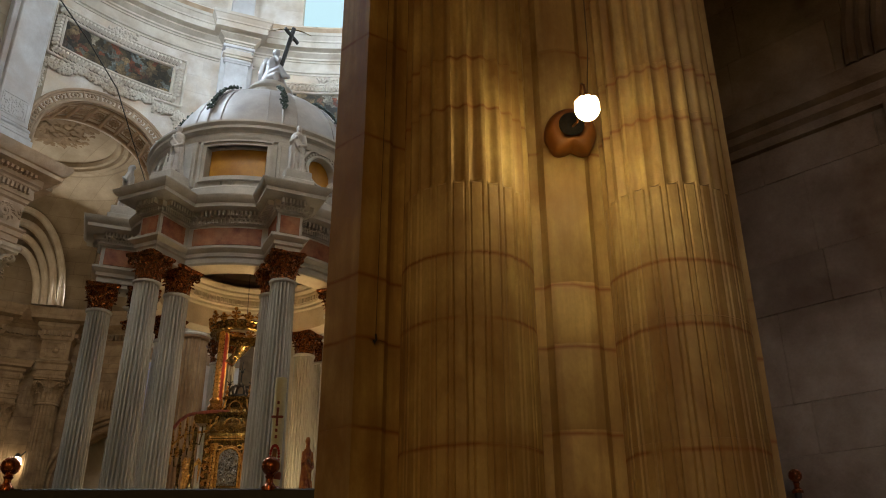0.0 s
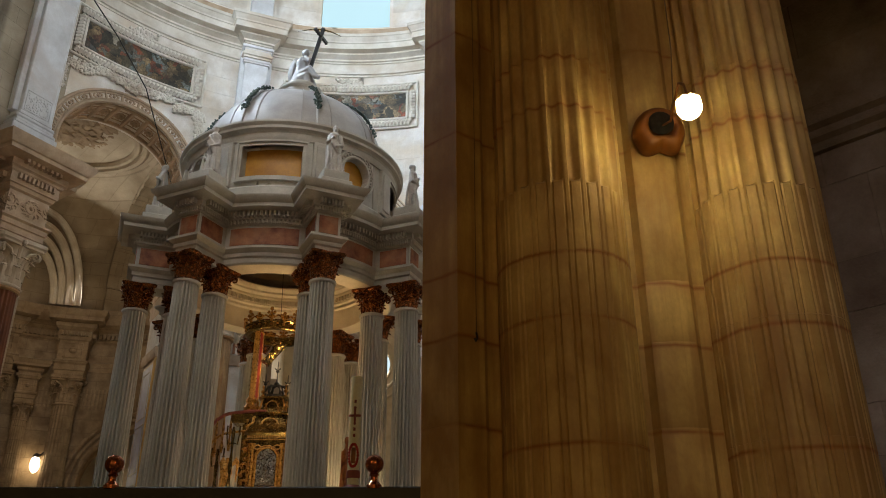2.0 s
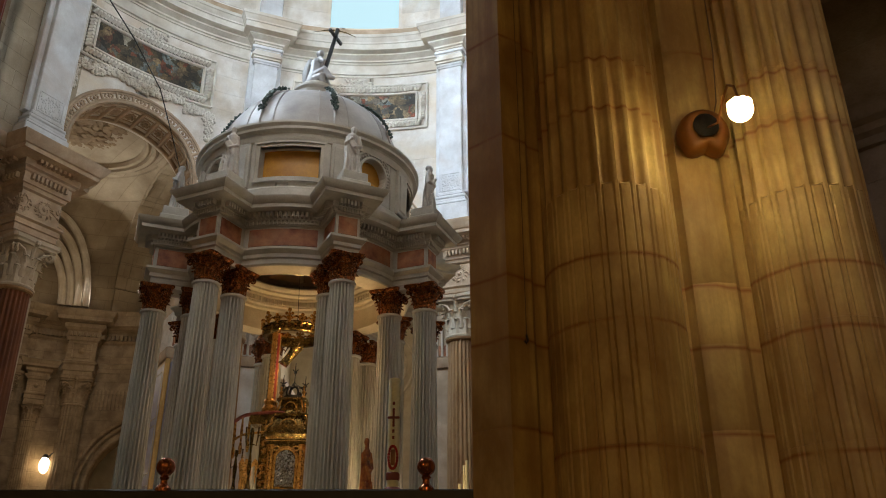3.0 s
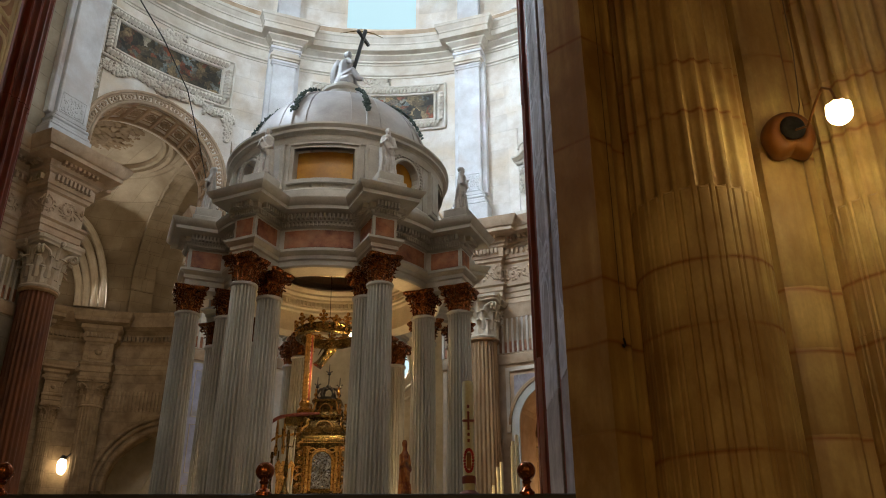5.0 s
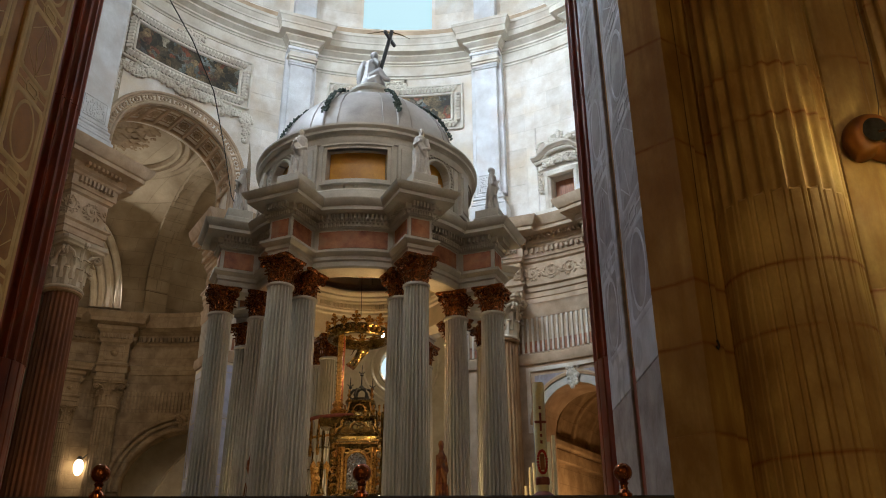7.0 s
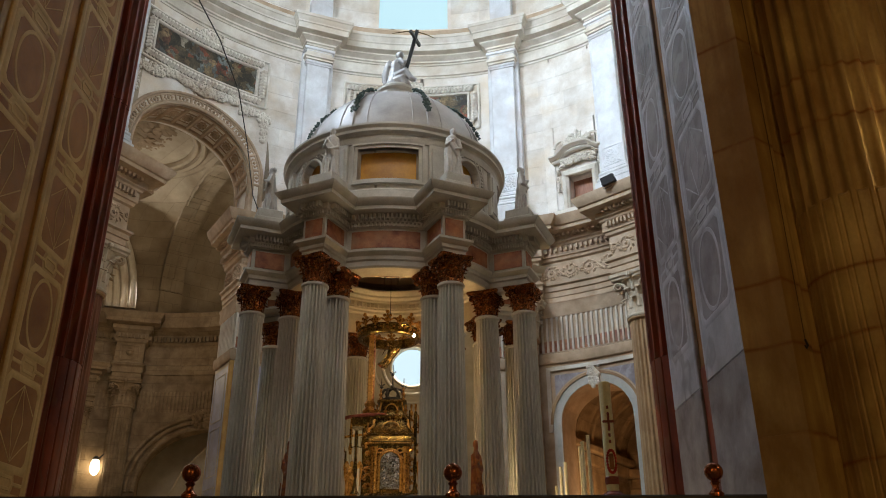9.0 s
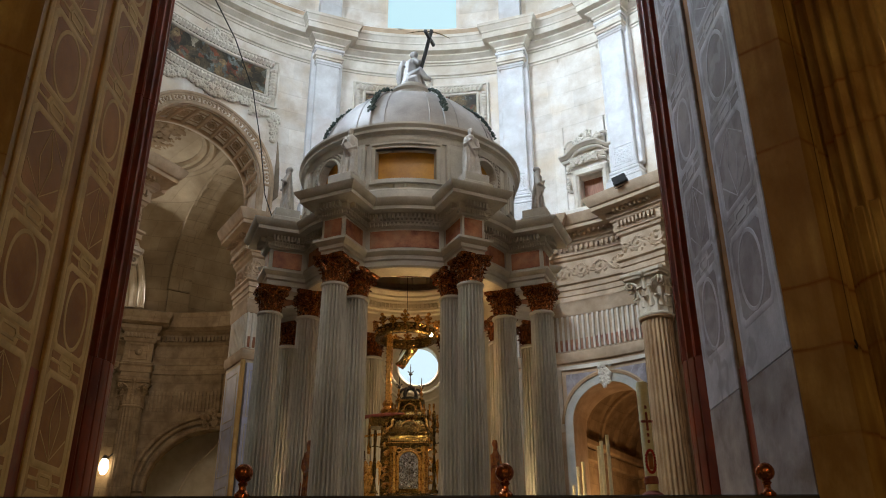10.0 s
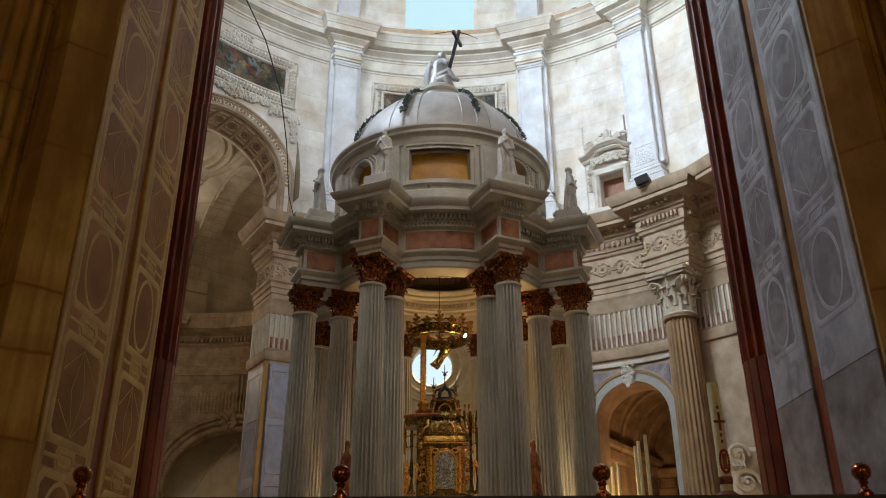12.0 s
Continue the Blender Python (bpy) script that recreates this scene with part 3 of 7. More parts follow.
def panel_ornament(m, fields, y0, y1, z0, z1, kind, x, out):
    """Raised strapwork on a reveal: a framed oval, a framed lozenge or a link between frames, over darker inlaid fields."""
    cy, cz, hy, hz = (y0 + y1) / 2, (z0 + z1) / 2, (y1 - y0) / 2, (z1 - z0) / 2

    def field(loop):
        fields.loft([[(x + o, y, z) for y, z in loop] for o in (0.004 if out < 0 else -0.004, out * 0.35)])
    if kind == "link":
        ribbon(m, [(cy - hy * 0.28, cz - hz * 0.5), (cy + hy * 0.28, cz - hz * 0.5), (cy + hy * 0.36, cz), (cy + hy * 0.28, cz + hz * 0.5), (cy - hy * 0.28, cz + hz * 0.5), (cy - hy * 0.36, cz)], 0.03, x, out * 1.3)
        for sgn in (-1, 1):
            ribbon(m, [(cy + sgn * hy * 0.36, cz), (cy + sgn * hy * 0.95, cz)], 0.03, x, out, False)
            for up in (-1, 1):
                field([(cy + sgn * hy * 0.95, cz + up * hz * 0.2), (cy + sgn * hy * 0.5, cz + up * hz * 0.2), (cy + sgn * hy * 0.42, cz + up * hz * 0.85), (cy + sgn * hy * 0.95, cz + up * hz * 0.85)])
        return
    cut_y, cut_z = hy * 0.8, hz * 0.86
    frame_loop = [(cy - cut_y, cz - hz), (cy + cut_y, cz - hz), (cy + hy * 0.95, cz - cut_z), (cy + hy * 0.95, cz + cut_z), (cy + cut_y, cz + hz), (cy - cut_y, cz + hz), (cy - hy * 0.95, cz + cut_z), (cy - hy * 0.95, cz - cut_z)]
    ribbon(m, frame_loop, 0.06, x, out)
    field([(cy + (y - cy) * 0.9, cz + (z - cz) * 0.92) for y, z in frame_loop])
    if kind == "oval":
        ring = [(cy + hy * 0.66 * math.cos(t), cz + hz * 0.88 * math.sin(t)) for t in (2 * math.pi * i / 36 for i in range(36))]
        ribbon(m, ring, 0.04, x, out)
    else:
        for sgn in (-1, 1):
            ribbon(m, [(cy + sgn * hy * 0.8, cz + hz * 0.3), (cy, cz + hz * 0.88), (cy + sgn * hy * 0.3, cz), (cy, cz - hz * 0.88), (cy + sgn * hy * 0.8, cz - hz * 0.3)], 0.016, x, out, False)


def pier(name, s, label):
    """A compound pier beside the opening; s is 1 for the one on the +x side, -1 for its mirror image."""
    def X(x):
        return MID + s * (x - MID)

    def plan(pts):
        return [(X(x), y) for x, y in pts]
    root = thing(name, label, "pier", kind="structure")
    core = Mesh().loft([[(x, y, z) for x, y in plan([(-0.46, 5.12), (2.1, 5.2), (2.1, 8.7), (0.25, 8.7), (-0.15, 7.7), (-0.46, 7.2)])] for z in (0, 18.6)])
    part("core", core, PIER, root)
    corner = [(-0.745, 4.90), (-0.525, 4.70), (-0.36, 4.815), (-0.34, 4.87), (-0.22, 4.95), (-0.05, 4.97), (-0.05, 5.2), (-0.60, 5.2), (-0.612, 4.99)]
    bulge = [(0.40, 5.16), (0.52, 5.0), (0.66, 4.99), (0.70, 4.94), (0.84, 4.905), (0.98, 4.93), (1.02, 4.985), (1.2, 5.02), (1.28, 5.16)]
    for z0, z1 in zip(JOINTS2, JOINTS2[1:]):
        part("stone", prism(plan(corner), z0 + 0.0003, z1 - 0.0003), PIER, root)
        part("stone", prism(plan(bulge), z0 + 0.0203, z1 + 0.0198), PIER, root)
    for cx, cy, r, up, name2 in ((0.16, 4.87, 0.43, 0.0, "column"), (1.52, 4.99, 0.435, 0.05, "column")):
        col = thing(name2, "", "")
        col.parent = root
        for z0, z1 in zip(JOINTS1, JOINTS1[1:]):
            z0, z1 = z0 + up, z1 + up
            rb, rt = 0.43 - 0.0022 * z0, 0.43 - 0.0022 * z1
            q = Mesh()
            shaft(q, z0 + 0.0002, z1 - 0.0002, rb, rt, 24, 0.032, 12, cabled=z1 < 4.05, cable_to=3.945 + up if z0 < 3.96 < z1 else None, lip=0.0008, cx=X(cx) + random.uniform(-0.002, 0.002), cy=cy + random.uniform(-0.002, 0.002))
            part("drum", q, DRUM, col)
    # carved marble reveals
    for y0, y1 in ((5.2, 6.06), (6.24, 7.0)):
        low = 3.15 if s > 0 else 0.0
        if s > 0:
            part("plinth_slab", Mesh().box(min(X(-0.62), X(-0.47)), max(X(-0.62), X(-0.47)), y0, y1, 0.0, low - 0.003, c=0.006), GREYLOW, root, "plain brownish marble slab, darkened where less light falls")
        band = part("carved_panel", Mesh().box(min(X(-0.62), X(-0.47)), max(X(-0.62), X(-0.47)), y0, y1, low, 10.4, c=0.006), GREYD if s > 0 else WARMTINT, root, "pale veined marble pilaster strip" if s > 0 else "marble pilaster strip tinted for the warm light on it")
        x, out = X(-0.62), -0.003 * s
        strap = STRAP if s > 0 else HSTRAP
        for yy in (y0 + 0.04, y1 - 0.04):
            edge = Mesh()
            ribbon(edge, [(yy, max(0.4, low + 0.02)), (yy, 10.2)], 0.045, x, out, False)
            part("border", edge, strap, band)
        for i in range(-3, 7):
            z = 3.9 + 0.925 * i
            if z < low:
                continue
            for za, zb, kind in ((z - 0.35, z + 0.35, "oval" if i % 2 == 0 else "lozenge"), (z + 0.375, z + 0.55, "link")):
                fld, q = Mesh(), Mesh()
                panel_ornament(q, fld, y0 + 0.09, y1 - 0.09, za, zb, kind, x, out)
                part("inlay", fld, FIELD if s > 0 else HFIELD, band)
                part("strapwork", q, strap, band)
    part("groove", Mesh().box(min(X(-0.59), X(-0.47)), max(X(-0.59), X(-0.47)), 6.06, 6.24, 3.3, 10.4), HFIELD, root, "brown marble strip")
    part("groove", Mesh().box(min(X(-0.6), X(-0.47)), max(X(-0.6), X(-0.47)), 6.06, 6.24, 0, 3.3), REDCOL, root, "dark red marble strip")
    part("angle_strip", Mesh().box(min(X(-0.56), X(-0.40)), max(X(-0.56), X(-0.40)), 7.0, 7.14, 0, 10.4, c=0.01), REDCOL, root)
    col = thing("red_column", "", "")
    col.parent = root
    for z0, z1, cab in ((0.3, 1.9, True), (1.9, 3.72, True), (3.72, 6.6, False), (6.6, 10.4, False)):
        q = Mesh()
        shaft(q, z0 + 0.001, z1 - 0.001, 0.345, 0.34, 20, 0.035, 10, cabled=cab, lip=0.003, cx=X(-0.31), cy=7.46)
        part("shaft", q, REDCOL, col, "dark red fluted marble shaft")
    return root


pier("pier_1", 1, "huge compound pier of warm golden marble with fluted half columns")
pier("pier_2", -1, "huge compound pier of brown marble with carved marble reveal")

# unseen walls that close the room to stray sky; dark against bounce
walls = ((-10.9, -7.0, 8.3, 9.1, 0, 18.6), (0.3, 4.3, 8.3, 9.1, 0, 18.6), (-7.0, 0.3, 8.3, 9.1, 16.5, 18.6), (-10.9, 4.3, 8.3, 9.1, 18.6, 24))
for i, (x0, x1, y0, y1, z0, z1) in enumerate(walls):
    tagged(solid("wall_south_%d" % (i + 1), Mesh().box(x0, x1, y0, y1, z0, z1), DUSKY), "unseen closing wall beside the presbytery opening", "wall", kind="structure")
for name, b in (("wall_nave_west", (-15, -14, -10, 9, 0, 20)), ("wall_nave_east", (9, 10, -10, 9, 0, 20)), ("wall_nave_back", (-15, 10, -11, -10, 0, 20)), ("wall_nave_north_west", (-14, -10.9, 8.3, 9.1, 0, 20)), ("wall_nave_north_east", (4.3, 9, 8.3, 9.1, 0, 20))):
    tagged(solid(name, Mesh().box(*b), AISLE), "dark limestone wall of the nave", "wall", kind="structure")
tagged(solid("ceiling", Mesh().box(-15, 10, -11, 3.3, 20, 20.5), AISLE), "dark nave vault", "ceiling", kind="structure")

# unseen slab, added to shut out light over the opening
tagged(solid("ceiling_south", Mesh().box(-15, 10, 3.3, 8.5, 20, 20.4), DUSKY), "unseen slab closing the gap before the drum", "ceiling", kind="structure")

# the diagonal aisle wall behind the pier: ashlar, a cornice and an arch over a niche
aisle = thing("wall_aisle", "dim grey-brown ashlar wall with a moulded cornice", "wall", kind="structure")
DIAG = Matrix.Translation((1.9, 8.38, 0)) @ Matrix.Rotation(radians(-45), 4, "Z")
part("core", Mesh().box(0, 6.5, 0.06, 0.6, 0, 11), JOINT, aisle, at=DIAG)
rnd = random.Random(5)
COURSES = [0.0, 0.8, 1.6, 2.35, 2.75, 3.2, 4.05, 4.55, 5.36, 5.72]
for row, (z0, z1) in enumerate(zip(COURSES, COURSES[1:])):
    x = -0.2 - rnd.random() * 0.5
    while x < 6.3:
        w = rnd.uniform(0.6, 1.15)
        part("block", Mesh().box(max(0, x) + 0.0015, min(6.5, x + w) - 0.0015, rnd.uniform(-0.006, 0.006), 0.1, z0 + 0.0015, z1 - 0.0015, c=0.005), AISLE, aisle, at=DIAG)
        x += w
part("cornice", Mesh().sweep([(6.5, 0.0), (0.0, 0.0)], [(-0.05, 5.72), (0.03, 5.74), (0.05, 5.82), (0.10, 5.86), (0.10, 5.94), (0.16, 5.98), (0.2, 6.08), (0.2, 6.15), (-0.05, 6.2)]), AISLE, aisle, at=DIAG)
for row in range(5):
    x = -rnd.random() * 0.6
    while x < 6.3:
        w = rnd.uniform(0.7, 1.2)
        part("block", Mesh().box(max(0, x) + 0.0015, min(6.5, x + w) - 0.0015, rnd.uniform(-0.006, 0.006), 0.1, 6.2 + row * 0.7 + 0.0015, 6.9 + row * 0.7 - 0.0015, c=0.005), AISLE, aisle, at=DIAG)
        x += w
for rad in (1.35, 1.5, 1.62):
    part("archivolt", Mesh().tube([(4.45 - rad * math.cos(t), -0.02, 6.25 + rad * 1.25 * math.sin(t)) for t in (math.pi * i / 28 for i in range(29))], 0.07, 8), AISLE, aisle, at=DIAG)
part("niche_frame", Mesh().box(3.0, 3.25, -0.12, 0.06, 3.3, 5.72, c=0.02), AISLE, aisle, at=DIAG)


# ---- the rotunda ----
LA, BA, RA = -44.0, -1.0, 32.5     # middles of the bays
ARCH_R = 2.05
LEFT_R, LEFT_OUT, LEFT_Z = 1.80, 2.17, 12.95      # the arch of the left bay: opening, outer edge, centre


def arch_hole(mid, radius, spring, r=RW):
    def hole(a):
        u = math.sin(radians(a - mid)) * r
        if abs(u) >= radius:
            return None
        return (-1.0, spring + math.sqrt(radius * radius - u * u))
    return hole


def steps_round(mid, radius, r=RW):
    return math.degrees(math.asin(radius / r))


WALLS = {}


def rotunda_wall(name, a0, a1, z0, z1, hole, material, thick=0.9, label="pale limestone wall of the round chapel", step=0.6, r=RW):
    WALLS[name] = tagged(solid(name, curved_wall(r, r + thick, z0, z1, a0, a1, step, hole), material), label, "wall", kind="structure")
    return WALLS[name]


e = steps_round(0, LEFT_R)
eb = steps_round(0, ARCH_R)
s2 = steps_round(0, 1.0)
rotunda_wall("wall_left_pier", -128, LA - e, 0, 18.6, None, VAULT, 1.35, step=2)
rotunda_wall("wall_left_arch", LA - e, LA + e, 0, 18.6, arch_hole(LA, LEFT_R, LEFT_Z), WALL, 1.35, step=2 * e / 60)
rotunda_wall("wall_back_left_pier", LA + e, BA - eb, 0, 18.6, None, WALL, 1.35, step=1)
rotunda_wall("wall_back_arch", BA - eb, BA + eb, 0, 18.6, arch_hole(BA, ARCH_R, 11.4), WALL, 1.2, step=2 * eb / 60)
rotunda_wall("wall_back_right_pier", BA + eb, RA - s2, 9.5, 18.6, None, WALL, 1.2, step=1)
rotunda_wall("wall_back_right_base", BA + eb, RA - s2, 0, 9.5, None, LIMESTONE, 1.2, step=1)


def right_hole(a):
    u = math.sin(radians(a - RA)) * RW
    return (-1, 6.1 + math.sqrt(max(0, 1.0 - u * u))) if abs(u) < 1.0 else None


rotunda_wall("wall_right_arch", RA - s2, RA + s2, 0, 11.5, right_hole, LIMESTONE, 1.2, step=2 * s2 / 40)


def door_hole(a):
    return (12.15, 13.2) if abs(a - 33.0) < 2.3 else None


rotunda_wall("wall_right_gallery", RA - s2, RA + s2, 11.5, 18.6, door_hole, WALL, 1.2, step=0.2)
rotunda_wall("wall_right_pier", RA + s2, 128, 9.5, 18.6, None, WALL, 1.2, step=2)
rotunda_wall("wall_right_base", RA + s2, 128, 0, 9.5, None, LIMESTONE, 1.2, step=2)


def high_hole(a):
    for w in WINDOWS:
        if abs(a - w - (-1.0 if w == 0 else 0)) < 7.9:
            return (19.6, 23.4)
    return None


rotunda_wall("wall_drum", -125.5, 125.5, 18.6, 24, high_hole, WALL, 0.9, step=1)
# unseen dome, coloured dark to hold back bounced light
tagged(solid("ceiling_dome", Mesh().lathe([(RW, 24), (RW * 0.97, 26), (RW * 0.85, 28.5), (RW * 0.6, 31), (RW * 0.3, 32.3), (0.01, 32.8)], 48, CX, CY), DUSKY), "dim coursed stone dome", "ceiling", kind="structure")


def arc_path(a0, a1, r, step=2.0, breaks=()):
    """Plan points along an arc, walked so that the room lies to the left; breaks: (angle, half width, radius of the face)."""
    pts = []
    marks = sorted(breaks)
    a = a0
    edges = []
    for b, hw, rf in marks:
        d = math.degrees(hw / r)
        edges += [(b - d, b + d, rf)]
    cur = a0
    for lo, hi, rf in edges:
        n = max(1, round((lo - cur) / step))
        pts += [polar(cur + (lo - cur) * i / n, r)[:2] for i in range(n + 1)]
        pts += [polar(lo, rf)[:2], polar(hi, rf)[:2]]
        cur = hi
    n = max(1, round((a1 - cur) / step))
    pts += [polar(cur + (a1 - cur) * i / n, r)[:2] for i in range(n + 1)]
    return pts[::-1]


ENT = [(-0.3, 9.45), (0.02, 9.45), (0.02, 9.58), (0.05, 9.6), (0.05, 9.74), (0.09, 9.76), (0.09, 9.88), (0.15, 9.92), (0.15, 9.97), (0.02, 10.0), (0.02, 10.62), (0.08, 10.66), (0.10, 10.74), (0.14, 10.76), (0.14, 11.02), (0.18, 11.05), (0.2, 11.1), (0.26, 11.14), (0.26, 11.3), (0.56, 11.36), (0.56, 11.46), (0.6, 11.48), (0.7, 11.64), (0.72, 11.74), (-0.3, 11.8)]


def dentils(m, path, off, z0, z1, w, gap, depth):
    """Small blocks along a plan path, set off to its left."""
    for (xa, ya), (xb, yb) in zip(path, path[1:]):
        d = Vector((xb - xa, yb - ya))
        length = d.length
        if length < w * 2:
            continue
        d.normalize()
        nrm = Vector((-d.y, d.x))
        n = max(1, int(length / (w + gap)))
        for i in range(n):
            c = Vector((xa, ya)) + d * length * (i + 0.5) / n + nrm * (off + depth / 2)
            m.box(-w / 2, w / 2, -depth / 2, depth / 2, z0, z1, Matrix.Translation((c.x, c.y, 0)) @ Matrix.Rotation(math.atan2(d.y, d.x), 4, "Z"))


def turned(path, a0, a1, turns):
    """Carry a plan path round the jambs of the arches at its ends."""
    if "lo" in turns:
        path = path + [polar(a0, RW + 1.3)[:2]]
    if "hi" in turns:
        path = [polar(a1, RW + 1.3)[:2]] + path
    return path


def entablature(name, a0, a1, breaks, label, turns=()):
    root = thing(name, label, "entablature", kind="structure")
    path = turned(arc_path(a0, a1, RW, 2.0, breaks), a0, a1, turns)
    part("mouldings", Mesh().sweep(path, ENT), LIMESTONE, root)
    q = Mesh()
    dentils(q, path, 0.14, 10.86, 11.0, 0.06, 0.045, 0.1)
    dentils(q, path, 0.26, 11.24, 11.33, 0.07, 0.055, 0.14)
    part("dentils", q, LIMESTONE, root, kind="stuff")
    # a running scroll of foliage: a waving stem, spirals and leaves
    q = Mesh()
    rnd2 = random.Random(3)
    marks, total = [0.0], 0.0
    for (xa, ya), (xb, yb) in zip(path, path[1:]):
        total += math.hypot(xb - xa, yb - ya)
        marks.append(total)

    def along(s, z, out):
        s = min(max(s, 0.0), total - 1e-4)
        k = max(i for i in range(len(marks) - 1) if marks[i] <= s)
        (xa, ya), (xb, yb) = path[k], path[k + 1]
        d = Vector((xb - xa, yb - ya)).normalized()
        return (xa + d.x * (s - marks[k]) - d.y * out, ya + d.y * (s - marks[k]) + d.x * out, z)
    n = max(1, int(total / 0.56))
    for i in range(n):
        c, up = total * (i + 0.5) / n, 1 if i % 2 else -1
        w = total / n
        q.tube([along(c + w * (t - 0.5), 10.31 - up * 0.2 * math.sin(math.pi * t), 0.02) for t in (0.0, 0.2, 0.4, 0.6, 0.8, 1.0)], 0.024, 5)
        q.tube([along(c + (0.19 - 0.011 * j) * math.cos(0.55 * j + 1.6 * up), 10.33 + (0.19 - 0.011 * j) * math.sin(0.55 * j + 1.6 * up) * up, 0.024) for j in range(15)], [0.03 - 0.0008 * j for j in range(15)], 5)
        q.ball(along(c, 10.33, 0.03), 0.05, 7, 5)
        for j in range(11):
            t = 6.28 * j / 11 + rnd2.uniform(-0.2, 0.2)
            r0, r1 = 0.17, rnd2.uniform(0.25, 0.33)
            q.tube([along(c + r0 * math.cos(t), 10.31 + 0.8 * r0 * math.sin(t), 0.02), along(c + (r0 + r1) / 2 * math.cos(t + 0.15), 10.31 + 0.8 * (r0 + r1) / 2 * math.sin(t + 0.15), 0.035), along(c + r1 * math.cos(t + 0.4), 10.31 + 0.8 * r1 * math.sin(t + 0.4), 0.015)], [0.018, 0.036, 0.01], 5)
    part("carved_frieze", q, LIMESTONE, root, "foliage carved in shallow relief", kind="stuff")
    return root


entablature("trim_entablature_left", -120, LA - e, [(-60.5, 0.55, 8.12), (-95, 0.55, 8.12)], "carved limestone entablature with dentils", ("hi",))
entablature("trim_entablature_back_left", LA + e, BA - eb, [(-22.8, 0.5, 8.62)], "carved limestone entablature with dentils", ("lo",))
entablature("trim_entablature_right", BA + eb, 110, [(20.8, 0.5, 8.62), (44.0, 0.62, 8.12), (62, 0.55, 8.12), (90, 0.55, 8.12)], "carved limestone entablature with dentils")

# upper cornice with breaks over the pilasters
PIL = [(-61.0, 0.42), (-21.3, 0.36), (18.6, 0.36), (40.8, 0.36), (62, 0.4), (-95, 0.4), (95, 0.4)]
TOP = [(-0.3, 17.58), (0.03, 17.58), (0.03, 17.64), (0.08, 17.66), (0.08, 17.73), (0.045, 17.75), (0.045, 17.79), (0.015, 17.81), (0.015, 18.06), (0.05, 18.08), (0.05, 18.13), (0.1, 18.15), (0.1, 18.21), (0.16, 18.25), (0.25, 18.31), (0.25, 18.36), (0.43, 18.4), (0.43, 18.6), (0.46, 18.62), (0.46, 18.67), (0.53, 18.8), (0.56, 18.82), (0.56, 18.92), (0.5, 18.94), (-0.3, 19.1)]
corn = thing("trim_upper_cornice", "moulded pale stone cornice under the drum windows", "cornice", kind="structure")
part("mouldings", Mesh().sweep(arc_path(-125, 125, RW, 2.0, [(a, w + 0.05, 8.45) for a, w in PIL]), TOP), PALEW, corn)
part("attic_step", Mesh().lathe([(RW + 0.1, 19.1), (RW - 0.12, 19.1), (RW - 0.12, 19.45), (RW + 0.1, 19.5)], 120, CX, CY), LIMESTONE, corn)

for a, w in PIL:
    root = thing("pilaster", "tall pale stone pilaster of the upper storey", "pilaster", pose(*polar(a, RW), 0, 0, -a), "upper pilasters", kind="structure")
    part("shaft", Mesh().box(-w, w, -0.36, 0.02, 12.95, 17.9, c=0.02), PALE, root)
    part("shaft", Mesh().box(-w - 0.14, w + 0.14, -0.22, 0.02, 12.95, 17.9, c=0.02), PALE, root)
    part("base", Mesh().box(-w - 0.2, w + 0.2, -0.5, 0.02, 11.8, 12.5, c=0.02).box(-w - 0.16, w + 0.16, -0.47, 0.02, 12.5, 12.62, c=0.04).box(-w - 0.1, w + 0.1, -0.43, 0.02, 12.62, 12.7, c=0.01).box(-w - 0.12, w + 0.12, -0.44, 0.02, 12.7, 12.82, c=0.04).box(-w - 0.05, w + 0.05, -0.4, 0.02, 12.82, 12.95, c=0.03), PALE, root)
    q = Mesh().box(-w - 0.04, w + 0.04, -0.4, 0.02, 17.4, 17.45, c=0.01).box(-w - 0.07, w + 0.07, -0.43, 0.02, 17.45, 17.55, c=0.03).box(-w - 0.03, w + 0.03, -0.385, 0.02, 17.55, 17.6, c=0.01).box(-w - 0.08, w + 0.08, -0.43, 0.02, 17.86, 17.94, c=0.03).box(-w - 0.13, w + 0.13, -0.47, 0.02, 17.94, 18.05, c=0.02)
    part("capital", q, PALE, root)
    q = Mesh()
    for i in range(110):
        q.ball((random.uniform(-w * 0.72, w * 0.72), -0.36, random.uniform(13.05, 13.5)), random.uniform(0.02, 0.04), 6, 4, (1, 0.6, 1))
    q.tube([(-w * 0.82, -0.362, 13.0), (w * 0.82, -0.362, 13.0), (w * 0.82, -0.362, 13.56), (-w * 0.82, -0.362, 13.56), (-w * 0.82, -0.362, 13.0)], 0.018, 5)
    part("carving", q, PALE, root, "small carved foliage panel", kind="stuff")
    # second stage over the cornice
    part("shaft", Mesh().box(-w, w, -0.30, 0.02, 19.1, 23.6, c=0.02), PALE, root)

CAPBIG = corinthian("capital", CAPSTONE, 0.40, 1.14, 10)
bigshaft = Mesh()
shaft(bigshaft, 1.7, 8.28, 0.44, 0.37, 22, 0.035, 8, steps=6)
# shaded copy of the shaft, for the columns on the left
bigshaft_shaded = bigshaft.data("shaft", SHADECOL)
bigshaft = bigshaft.data("shaft", TANCOL)
bigring = Mesh().lathe([(0.0, 8.23), (0.40, 8.23), (0.43, 8.26), (0.43, 8.30), (0.40, 8.33), (0.0, 8.33)], 24).data("astragal", TANCOL)
